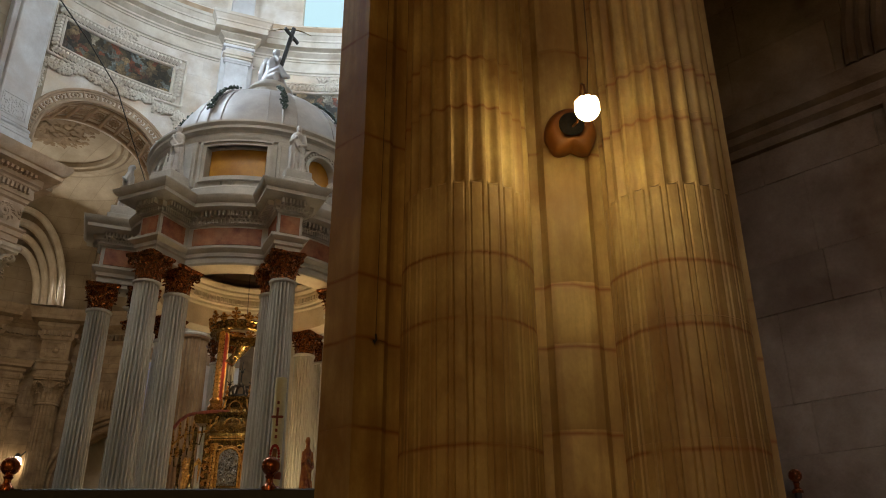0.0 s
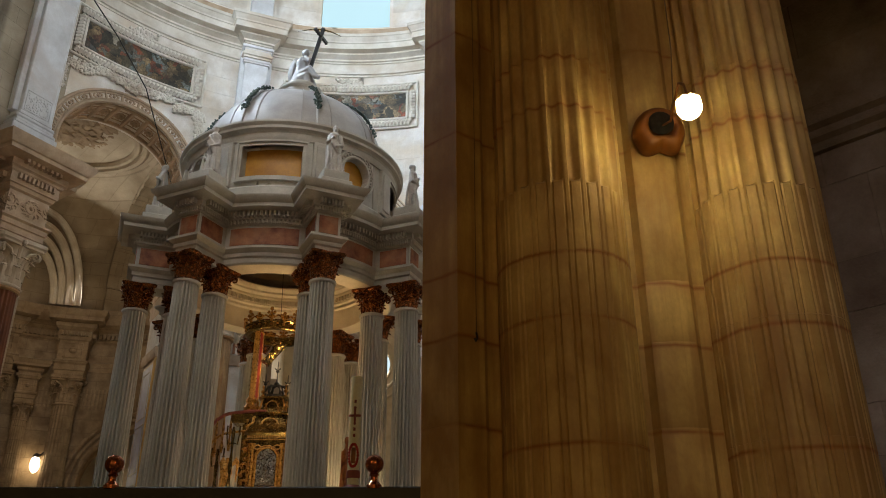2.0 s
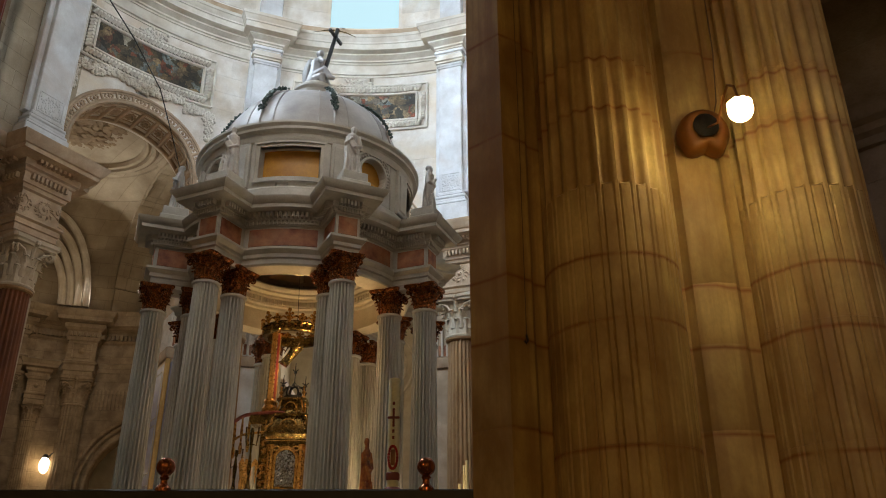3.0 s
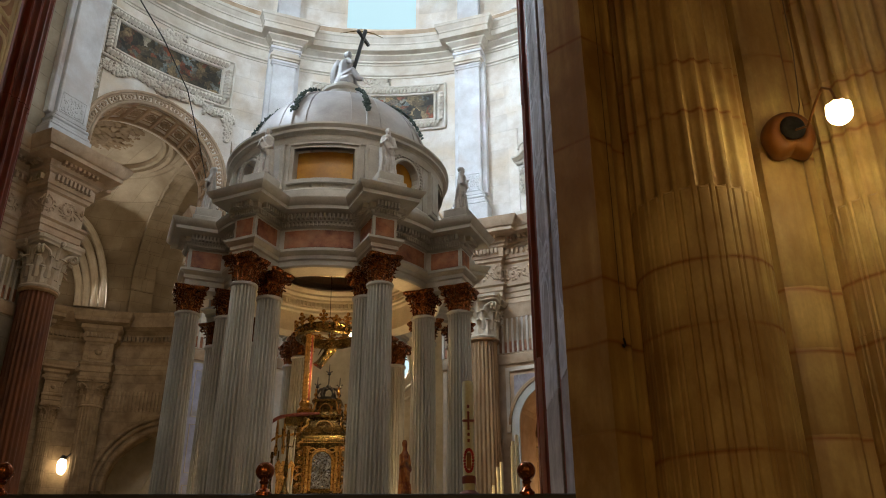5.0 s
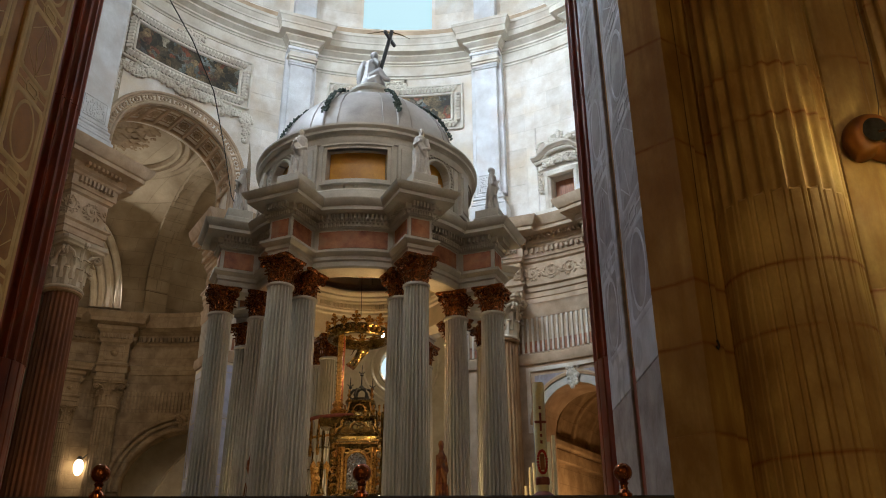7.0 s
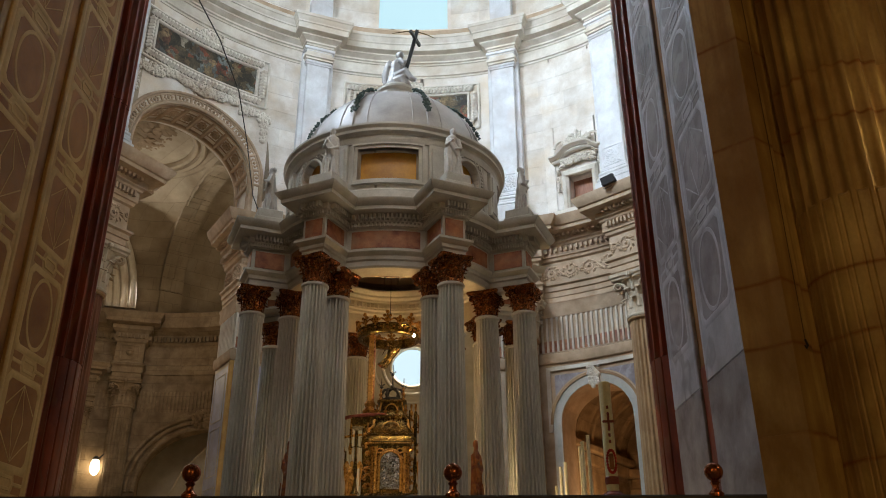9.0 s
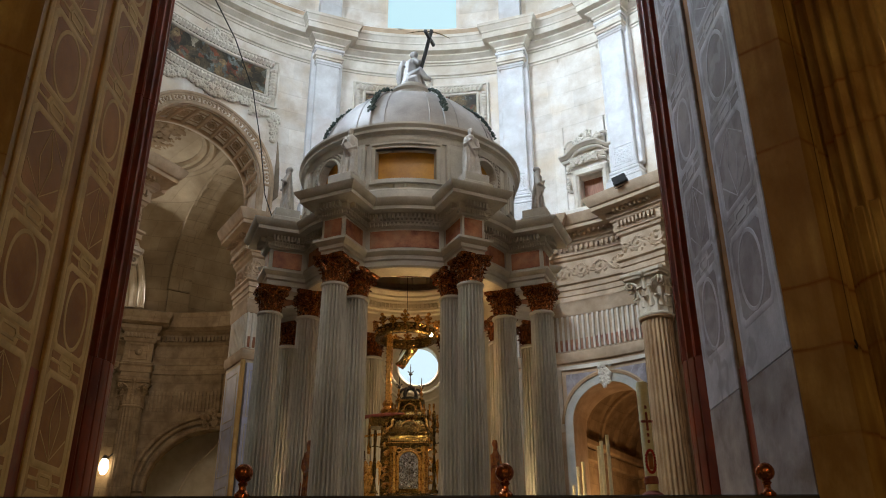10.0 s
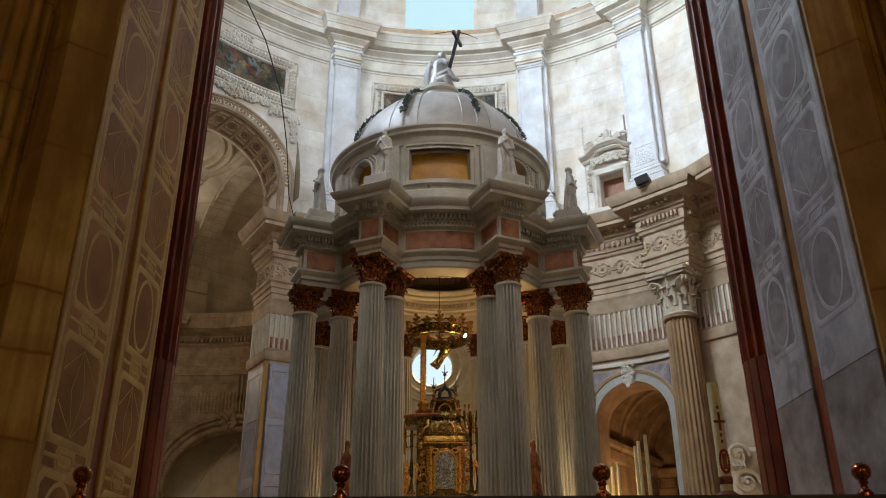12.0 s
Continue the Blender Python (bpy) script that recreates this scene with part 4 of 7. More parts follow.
bigbase = Mesh().box(-0.62, 0.62, -0.62, 0.62, 1.05, 1.3, c=0.02).lathe([(0, 1.3), (0.6, 1.3), (0.62, 1.38), (0.58, 1.45), (0.48, 1.5), (0.48, 1.54), (0.53, 1.6), (0.5, 1.68), (0.44, 1.72), (0, 1.72)], 28).data("base", PALEW)
first = None
for a in (-60.5, 44.0, 62.0, 90.0, -95.0, -22.8, 20.8):
    if first is None:
        first = thing("giant_column", "tall fluted reddish marble column with a white Corinthian capital", "column", pose(*polar(a, 8.42), 0, 0, -a), "columns of the rotunda", "structure")
        part("shaft", bigshaft_shaded, None, first)
        part("astragal", bigring, None, first)
        part("base", bigbase, None, first)
        part("capital", CAPBIG, None, first, "cream-white marble Corinthian capital", at=Matrix.Translation((0, 0, 8.31)))
    else:
        col = copy_thing(first, pose(*polar(a, 8.42), 0, 0, -a))
        if a > -30:
            for ch in col.children:
                if ch.name.startswith("shaft"):
                    ch.data = bigshaft

# fluted band and mouldings between the columns
for a0, a1 in ((LA + e, BA - eb), (BA + eb, 42.0), (46, 60), (-94, -62)):
    band = thing("trim_fluted_band", "band of short stone flutes filled with red marble", "frieze", kind="structure")
    way = turned(arc_path(a0, a1, RW, 2.0), a0, a1, ("lo",) if a0 == LA + e else ())
    part("mouldings", Mesh().sweep(way, [(-0.1, 7.72), (0.06, 7.72), (0.1, 7.8), (0.1, 7.98), (0.03, 8.02), (-0.1, 8.04)]), LIMESTONE, band)
    part("mouldings", Mesh().sweep(way, [(-0.1, 9.0), (0.03, 9.02), (0.06, 9.1), (0.06, 9.3), (0.1, 9.4), (-0.1, 9.46)]), LIMESTONE, band)
    n = int((a1 - a0) / 0.92)
    rib = Mesh().box(-0.028, 0.028, -0.045, 0.02, 8.04, 9.02, c=0.008).data("rib", PALEW)
    fill = Mesh().box(-0.035, 0.035, -0.018, 0.02, 8.06, 8.36, c=0.006).data("filling", REDPANEL)
    for i in range(10 if a0 == LA + e else 0):
        part("rib", rib, None, band, at=pose(*polar(a0, RW + 0.08 + 0.12 * i), 0, 0, -a0 - 90))
        part("filling", fill, None, band, at=pose(*polar(a0, RW + 0.14 + 0.12 * i), 0, 0, -a0 - 90))
    for i in range(n):
        part("rib", rib, None, band, at=pose(*polar(a0 + (i + 0.1) * (a1 - a0) / n, RW), 0, 0, -(a0 + (i + 0.1) * (a1 - a0) / n)))
        part("filling", fill, None, band, at=pose(*polar(a0 + (i + 0.6) * (a1 - a0) / n, RW), 0, 0, -(a0 + (i + 0.6) * (a1 - a0) / n)))


# ---- the bays of the rotunda ----
def on_wall(a, u, z, out=0.0, r=RW):
    """A place on the curved wall, u metres along it from angle a and out metres towards the room."""
    return polar(a + math.degrees(u / r), r - out, z)


def arch_trim(name, mid, radius, zc, r, material, label, width=0.2, coffers=0, depth=1.7, legs=0.0):
    """The archivolt round an opening, with a coffered soffit where the wall is thick."""
    root = thing(name, label, "arch", kind="structure")

    def place(rad, t, out):
        return on_wall(mid, -rad * math.cos(t), zc + rad * math.sin(t), out, r)
    n = 40
    for rad, tk in ((radius + 0.03, 0.035), (radius + width * 0.5, 0.028), (radius + width, 0.04)):
        pts = [place(rad, math.pi * i / n, 0.02) for i in range(n + 1)]
        if legs:
            pts = [place(rad, 0, 0.02)[:2] + (legs,)] + pts + [place(rad, math.pi, 0.02)[:2] + (legs,)]
        part("moulding", Mesh().tube(pts, tk, 8), material, root)
    if coffers:
        q = Mesh()
        for i in range(coffers + 1):
            t = math.pi * i / coffers
            q.tube([place(radius - 0.02, t, -0.05), place(radius - 0.02, t, -depth + 0.1)], 0.085, 6)
        for d in (0.08, depth * 0.5, depth - 0.1):
            q.tube([place(radius - 0.02, math.pi * i / n, -d) for i in range(n + 1)], 0.1, 6)
        part("coffer_ribs", q, material, root, kind="stuff")
        q = Mesh()
        for i in range(coffers):
            t = math.pi * (i + 0.5) / coffers
            for d in (depth * 0.27, depth * 0.74):
                c = place(radius, t, -d)
                q.ball(c, 0.1, 8, 6)
                for k in range(8):
                    w = 2 * math.pi * k / 8
                    c2 = place(radius, t + 0.055 * math.cos(w), -d - 0.15 * math.sin(w))
                    q.ball(c2, 0.055, 6, 4)
        part("rosettes", q, material, root, "carved rosette in each coffer", kind="stuff")
    return root




def panelled_arch(name, mid, r_in, r_out, zc, legs, count, depth, material, label):
    """A broad archivolt of sunk rosette panels round an opening whose soffit has one row of deep square coffers."""
    root = thing(name, label, "arch", kind="structure")

    def place(rad, t, out):
        return on_wall(mid, -rad * math.cos(t), zc + rad * math.sin(t), out)

    def bow(rad, out, thick):
        pts = [place(rad, math.pi * i / 44, out) for i in range(45)]
        return Mesh().tube([pts[0][:2] + (legs,)] + pts + [pts[-1][:2] + (legs,)], thick, 8)
    for rad, out, tk in ((r_in + 0.02, 0.02, 0.05), (r_in + 0.09, 0.015, 0.024), (r_out - 0.1, 0.015, 0.026), (r_out - 0.03, 0.03, 0.05)):
        part("moulding", bow(rad, out, tk), material, root)
    part("moulding", bow(r_in - 0.015, -depth + 0.04, 0.07), material, root)
    part("moulding", bow(r_in - 0.01, -0.13, 0.045), material, root)
    ribs, roses, eyes = Mesh(), Mesh(), Mesh()
    mid_r = (r_in + r_out) / 2
    for i in range(count + 1):
        t = math.pi * i / count
        ribs.tube([place(r_in + 0.06, t, 0.015), place(r_out - 0.06, t, 0.015)], 0.04, 6)
        ribs.tube([place(r_in - 0.02, t, -0.1), place(r_in - 0.02, t, -depth + 0.06)], 0.06, 6)
    for i in range(count):
        t = math.pi * (i + 0.5) / count
        for k in range(8):
            w = 2 * math.pi * k / 8
            roses.ball(place(mid_r + 0.088 * math.sin(w), t + 0.12 * math.cos(w) / mid_r, 0.0), 0.042, 6, 4)
            roses.ball(place(r_in + 0.005, t + 0.1 * math.cos(w) / r_in, -depth * 0.52 - 0.14 * math.sin(w)), 0.055, 6, 4)
        eyes.ball(place(mid_r, t, 0.01), 0.05, 8, 6)
        eyes.ball(place(r_in, t, -depth * 0.52), 0.075, 8, 6)
        # the inner step of each coffer
        c = [place(r_in - 0.005, t + a / r_in, -depth * 0.52 - b) for a, b in ((-0.15, -0.26), (0.15, -0.26), (0.15, 0.26), (-0.15, 0.26), (-0.15, -0.26))]
        ribs.tube(c, 0.022, 5)
    part("ribs", ribs, material, root, kind="stuff")
    part("rosettes", roses, material, root, "carved rosette in each panel", kind="stuff")
    part("rosette_eyes", eyes, material, root, kind="stuff")
    return root


panelled_arch("trim_arch_left", LA, LEFT_R, LEFT_OUT, LEFT_Z, 11.8, 13, 1.15, LIMESTONE, "broad stone arch with rosette panels and a coffered soffit")
arch_trim("trim_arch_back", BA, ARCH_R, 11.4, RW, LIMESTONE, "coffered stone arch behind the tempietto", 0.24, 13, 1.1)
sa = thing("trim_arch_right", "white marble arch over a side passage", "arch", kind="structure")
# white marble band and jambs take a greyer colour to look shaded
for name, ra, rb, out, mt in (("band", 0.985, 1.2, 0.035, GREY), ("moulding", 1.2, 1.27, 0.06, TANCOL), ("moulding", 1.27, 1.31, 0.045, LIMESTONE)):
    bow = [math.pi * i / 36 for i in range(37)]
    q = Mesh().loft([[on_wall(RA, -r * math.cos(t), 6.1 + r * math.sin(t), o) for r, o in ((ra, -0.02), (ra, out), (rb, out), (rb, -0.02))] for t in bow])
    part(name, q, mt, sa)
for sgn in (-1, 1):
    q = Mesh().loft([[on_wall(RA, sgn * u, z, o) for u, o in ((0.985, -0.02), (0.985, 0.035), (1.2, 0.035), (1.2, -0.02))] for z in (FLOOR, 3.5, 6.1)])
    part("jamb", q, GREY, sa)

# keystone, spandrels and frame of the side arch
key = thing("trim_keystone", "carved foliage keystone", "keystone", kind="structure")
q = Mesh()
for i in range(60):
    z = random.uniform(6.95, 7.5)
    q.ball(on_wall(RA, random.uniform(-0.16, 0.16) * (0.5 + (z - 6.9)), z, 0.08), random.uniform(0.04, 0.075), 6, 4)
part("carving", q, PALEW, key, kind="stuff")
fr = thing("trim_spandrel_frame", "moulded frame with grey spandrel panels over the side arch", "frame", kind="structure")
for u0, u1, z0, z1 in ((-1.32, -1.22, 5.9, 7.62), (1.22, 1.32, 5.9, 7.62), (-1.32, 1.32, 7.52, 7.62)):
    q = Mesh()
    k = 12
    q.loft([[on_wall(RA, u0 + (u1 - u0) * i / k, z, o) for z, o in ((z0, -0.02), (z0, 0.06), (z1, 0.06), (z1, -0.02))] for i in range(k + 1)])
    part("moulding", q, PALEW, fr)
for s in (-1, 1):
    pts = [(s * 1.1, 7.4), (s * 1.1, 6.75)] + [(s * 1.3 * math.cos(t), 6.1 + 1.3 * math.sin(t)) for t in (radians(d) for d in range(42, 80, 6))] + [(s * 0.2, 7.4)]
    q = Mesh()
    q.loft([[on_wall(RA, u, z, o) for u, z in pts] for o in (-0.01, 0.02)])
    part("spandrel", q, FIELD, fr)

# gallery door with its scrolled hood
door = thing("door_1", "closed red-brown wooden gallery door in a carved stone surround", "door", pose(*polar(33.0, RW), 0, 0, -33.0), kind="structure")
part("leaf", Mesh().box(-0.36, 0.36, 0.28, 0.34, 12.1, 13.2, c=0.01), DOORWOOD, door)
for x0, x1, z0, z1 in ((-0.56, -0.36, 12.1, 13.36), (0.36, 0.56, 12.1, 13.36), (-0.56, 0.56, 13.2, 13.42)):
    part("jamb", Mesh().box(x0, x1, -0.1, 0.1, z0, z1, c=0.03).box(x0 + 0.05, x1 - 0.05, -0.14, 0.0, z0 + 0.02, z1 - 0.04, c=0.02), PALEW, door)
hood = [(-0.82, 13.72), (-0.66, 13.72), (-0.6, 13.74), (-0.5, 13.82), (-0.4, 13.92), (-0.3, 13.98), (-0.15, 14.01), (0.15, 14.01), (0.3, 13.98), (0.4, 13.92), (0.5, 13.82), (0.6, 13.74), (0.66, 13.72), (0.82, 13.72)]
q = Mesh()
q.loft([[(u, -o, z + dz) for o, dz in ((-0.05, 0.0), (0.12, 0.0), (0.16, 0.04), (0.16, 0.07), (-0.05, 0.08))] for u, z in hood])
part("hood", q, PALEW, door)
q = Mesh()
q.loft([[(u * 1.06, -o, z + dz) for o, dz in ((-0.05, 0.08), (0.2, 0.085), (0.24, 0.12), (0.3, 0.15), (0.31, 0.19), (-0.05, 0.2))] for u, z in hood])
part("hood_cornice", q, PALEW, door)
q = Mesh()
for i in range(130):
    u = random.uniform(-0.55, 0.55)
    q.ball((u, -0.12, 13.5 + random.uniform(0, 0.22) + 0.12 * (1 - abs(u))), random.uniform(0.03, 0.06), 6, 4)
for i in range(70):
    u = random.uniform(-0.42, 0.42)
    q.ball((u, -0.16, 14.25 + random.uniform(-0.05, 0.42) * (1 - 1.6 * abs(u))), random.uniform(0.035, 0.075), 6, 4)
for s in (-1, 1):
    q.tube([(s * (0.5 + 0.2 * math.cos(t)), -0.16, 14.2 + 0.2 * math.sin(t)) for t in (i * 0.45 for i in range(11))], 0.045, 6)
    for i in range(24):
        q.ball((s * (0.66 + random.uniform(-0.06, 0.06)), -0.1, random.uniform(12.75, 13.6)), random.uniform(0.025, 0.05), 6, 4)
part("carving", q, PALEW, door, "carved garlands and shell crest", kind="stuff")
part("plinth", Mesh().box(-0.85, 0.85, -0.3, 0.02, 11.8, 12.1, c=0.03), PALEW, door)

flood = thing("floodlight", "small black floodlight box on the cornice", "floodlight", pose(1.68, 18.55, 11.82, 15, -12, -30))
part("housing", Mesh().box(-0.18, 0.18, -0.08, 0.08, -0.11, 0.11, c=0.015), IRON, flood)
part("bracket", Mesh().tube([(-0.19, 0, -0.02), (-0.19, 0.04, -0.17), (0.19, 0.04, -0.17), (0.19, 0, -0.02)], 0.012, 6), IRON, flood)


# framed paintings
def painting_material(name, seed, cols):
    m = bpy.data.materials.new(name)
    m.use_nodes = True
    nt = m.node_tree
    n, link = nt.nodes, nt.links.new
    pos = n.new("ShaderNodeNewGeometry").outputs["Position"]
    mp = n.new("ShaderNodeMapping")
    mp.inputs["Location"].default_value = (seed, seed * 0.7, 0)
    link(pos, mp.inputs[0])
    v = n.new("ShaderNodeTexVoronoi")
    v.inputs["Scale"].default_value = 7.0
    warp = n.new("ShaderNodeTexNoise")
    warp.inputs["Scale"].default_value, warp.inputs["Detail"].default_value = 3.0, 6
    link(mp.outputs[0], warp.inputs["Vector"])
    mixv = n.new("ShaderNodeMix")
    mixv.data_type = "VECTOR"
    mixv.inputs[0].default_value = 0.42
    link(mp.outputs[0], mixv.inputs[4])
    link(warp.outputs[1], mixv.inputs[5])
    link(mixv.outputs[1], v.inputs["Vector"])
    ramp = n.new("ShaderNodeValToRGB")
    ramp.color_ramp.interpolation = "LINEAR"
    els = ramp.color_ramp.elements
    while len(els) < len(cols):
        els.new(0.5)
    for i, (p, c) in enumerate(cols):
        els[i].position, els[i].color = p, (*c, 1)
    sep = n.new("ShaderNodeSeparateColor")
    link(v.outputs["Color"], sep.inputs[0])
    link(sep.outputs[0], ramp.inputs[0])
    # broad dark passages and brushwork over the figures
    shade = n.new("ShaderNodeTexNoise")
    shade.inputs["Scale"].default_value, shade.inputs["Detail"].default_value = 2.2, 4
    link(mp.outputs[0], shade.inputs["Vector"])
    sr = n.new("ShaderNodeValToRGB")
    sr.color_ramp.elements[0].position, sr.color_ramp.elements[1].position = 0.42, 0.6
    sr.color_ramp.elements[0].color, sr.color_ramp.elements[1].color = (0.28, 0.25, 0.2, 1), (1, 0.94, 0.84, 1)
    link(shade.outputs[0], sr.inputs[0])
    brush = n.new("ShaderNodeTexNoise")
    brush.inputs["Scale"].default_value, brush.inputs["Detail"].default_value = 22, 5
    link(mp.outputs[0], brush.inputs["Vector"])
    br = n.new("ShaderNodeValToRGB")
    br.color_ramp.elements[0].position, br.color_ramp.elements[1].position = 0.35, 0.65
    br.color_ramp.elements[0].color = (0.35, 0.33, 0.3, 1)
    link(brush.outputs[0], br.inputs[0])
    out = ramp.outputs[0]
    for other in (sr, br):
        mul = n.new("ShaderNodeMix")
        mul.data_type, mul.blend_type = "RGBA", "MULTIPLY"
        mul.inputs[0].default_value = 0.9
        link(out, mul.inputs[6])
        link(other.outputs[0], mul.inputs[7])
        out = mul.outputs[2]
    link(out, n["Principled BSDF"].inputs["Base Color"])
    n["Principled BSDF"].inputs["Roughness"].default_value = 0.45
    return m


PAINT = painting_material("old_oil_painting", 3.0, [(0.0, (0.05, 0.045, 0.03)), (0.2, (0.10, 0.085, 0.05)), (0.38, (0.22, 0.16, 0.08)), (0.52, (0.42, 0.31, 0.17)), (0.62, (0.10, 0.09, 0.06)), (0.72, (0.38, 0.10, 0.04)), (0.82, (0.2, 0.2, 0.17)), (0.92, (0.26, 0.33, 0.36)), (1.0, (0.6, 0.5, 0.36))])


def painting(a, u0, u1, z0, z1, label):
    root = thing("framed_painting", label, "painting", group="paintings of the upper storey")
    k = 24
    q = Mesh()
    q.loft([[on_wall(a, u0 + (u1 - u0) * i / k, z, o) for z, o in ((z0, -0.03), (z0, 0.03), (z1, 0.03), (z1, -0.03))] for i in range(k + 1)])
    part("canvas", q, PAINT, root)
    fr = part("frame", Mesh().box(0, 0.001, 0, 0.001, -5, -4.999), PALEW, root, "white stucco frame carved as a twisted rope")
    q = Mesh()
    for zz, w in ((z0 - 0.05, 0.05), (z1 + 0.05, 0.05), (z0 - 0.38, 0.045), (z1 + 0.38, 0.045)):
        g = 0.05 if abs(w - 0.05) < 1e-6 else 0.38
        q.tube([on_wall(a, u0 - g + (u1 - u0 + 2 * g) * i / k, zz, 0.04) for i in range(k + 1)], w, 6)
    for uu, g in ((u0 - 0.05, 0.05), (u1 + 0.05, 0.05), (u0 - 0.38, 0.38), (u1 + 0.38, 0.38)):
        q.tube([on_wall(a, uu, z0 - g, 0.04), on_wall(a, uu, z1 + g, 0.04)], 0.05 if g < 0.1 else 0.045, 6)
    part("fillet", q, PALEW, fr)
    q = Mesh()
    step = 0.115

    def twist(p0, p1, c, ax):
        q.tube([p0, c, p1], [0.05, 0.075, 0.05], 6)
    for zz in (z0 - 0.215, z1 + 0.215):
        u = u0 - 0.2
        while u < u1 + 0.22:
            twist(on_wall(a, u - 0.05, zz - 0.09, 0.05), on_wall(a, u + 0.05, zz + 0.09, 0.05), on_wall(a, u, zz, 0.09), 0)
            u += step
    for uu in (u0 - 0.215, u1 + 0.215):
        z = z0 - 0.05
        while z < z1 + 0.08:
            twist(on_wall(a, uu - 0.09, z - 0.05, 0.05), on_wall(a, uu + 0.09, z + 0.05, 0.05), on_wall(a, uu, z, 0.09), 0)
            z += step
    part("rope", q, PALEW, fr, kind="stuff")
    return root


painting(LA, -1.6, 1.63, 15.95, 16.85, "wide dark oil painting in a white carved rope frame")
painting(BA, -1.8, 1.78, 15.95, 16.85, "dark oil painting in a white rope frame behind the tempietto")

gar = thing("trim_garland", "stucco garland of fruit and leaves under the painting", "garland", kind="structure")
q = Mesh()
for i in range(420):
    u = random.uniform(-1.95, 2.0)
    drop = 15.42 - 0.05 * math.cos(u * 3) - (0.14 if abs(u) > 1.2 else 0)
    q.ball(on_wall(LA, u, drop + random.gauss(0, 0.07), 0.05), random.uniform(0.03, 0.075), 6, 4)
for s in (-1, 1):
    for i in range(110):
        t = random.random()
        q.ball(on_wall(LA, s * 2.02 + random.gauss(0, 0.08 * (1 - 0.6 * t)), 15.35 - 0.95 * t, 0.05), random.uniform(0.03, 0.07), 6, 4)
for i in range(30):
    q.ball(on_wall(LA, random.gauss(0, 0.12), 15.5 + random.gauss(0, 0.1), 0.1), random.uniform(0.04, 0.08), 6, 4)
part("carving", q, PALEW, gar, kind="stuff")
cart = thing("trim_cartouche", "small stucco cartouche above the painting", "cartouche", kind="structure")
for a, z in ((BA, 17.32), (LA, 17.32)):
    q = Mesh()
    for i in range(60):
        q.ball(on_wall(a, random.gauss(0, 0.22), z + random.gauss(0, 0.08), 0.05), random.uniform(0.03, 0.07), 6, 4)
    part("carving", q, PALEW, cart, kind="stuff")

# stone pier with veined marble panels between the arches
pan = thing("pilaster_panels", "pale veined marble panels on a stone pier", "pilaster", kind="structure")
for a0, a1 in ((-31.8, -26.2),):
    q = Mesh()
    q.loft([[polar(a, r, z) for r, z in ((RW, 1.6), (RW - 0.16, 1.6), (RW - 0.16, 7.6), (RW, 7.6))] for a in (a0, (a0 + a1) / 2, a1)])
    part("panel", q, LILAC, pan)
    for z0 in (1.8, 3.3, 4.8, 6.2):
        q = Mesh()
        loop = [polar(a, RW - 0.165, z) for a, z in ((a0 + 0.5, z0), (a1 - 0.5, z0), (a1 - 0.5, z0 + 1.2), (a0 + 0.5, z0 + 1.2), (a0 + 0.5, z0))]
        q.tube(loop, 0.014, 4)
        part("moulding", q, PALEW, pan)
jamb = pose(*polar(LA + e, RW + 0.68), 0, 0, -(LA + e) - 90)
part("panel", Mesh().box(-0.56, 0.56, -0.03, 0.01, 1.6, 7.6, c=0.01), LILAC, pan, at=jamb)
for z0 in (1.8, 3.3, 4.8, 6.2):
    part("moulding", Mesh().tube([(-0.42, -0.033, z0), (0.42, -0.033, z0), (0.42, -0.033, z0 + 1.2), (-0.42, -0.033, z0 + 1.2), (-0.42, -0.033, z0)], 0.014, 4), PALEW, pan, at=jamb)
part("corner_strip", Mesh().box(-0.06, 0.06, -0.05, 0.05, 1.6, 7.7, c=0.015), WARMTINT, pan, at=pose(*polar(LA + e, RW), 0, 0, -(LA + e)))


# ---- the ambulatory chapel beyond the left arch ----
VX, VY = -11.85, 22.05
VR = 6.0
RADIAL = LA                         # the chapel's axis runs out from the rotunda
DX, DY, RINGZ = -12.78, 23.01, 15.95   # middle of the ring of carved relief
SPRING1, SPRING2 = Vector((-8.9, 22.4)), Vector((-12.9, 27.9))     # feet of the transverse arch
ACROSS = (SPRING2 - SPRING1).normalized()
BEYOND = Vector((ACROSS.y, -ACROSS.x))
vault = [(VR, 11.6), (VR, 12.2), (5.7, 13.3), (5.1, 14.3), (4.2, 15.1), (3.2, 15.65), (2.4, RINGZ), (0.02, RINGZ + 0.35)]


def cut(quad):
    """Trim a face of the vault at the plane of the transverse arch; None if it lies past it."""
    over = [(Vector(p[:2]) - SPRING1).dot(BEYOND) - 0.06 for p in quad]
    if min(over) > 0:
        return None
    return [(p[0] - BEYOND.x * max(0, d), p[1] - BEYOND.y * max(0, d), p[2]) for p, d in zip(quad, over)]


def sail(angle, r, z):
    """A place on the vault, whose middle leans out from the rotunda."""
    k = min(1.0, max(0.0, (z - 12.2) / (RINGZ - 12.2)))
    return polar(angle, r, z, VX + (DX - VX) * k, VY + (DY - VY) * k)


q = Mesh()
STEPS = 72
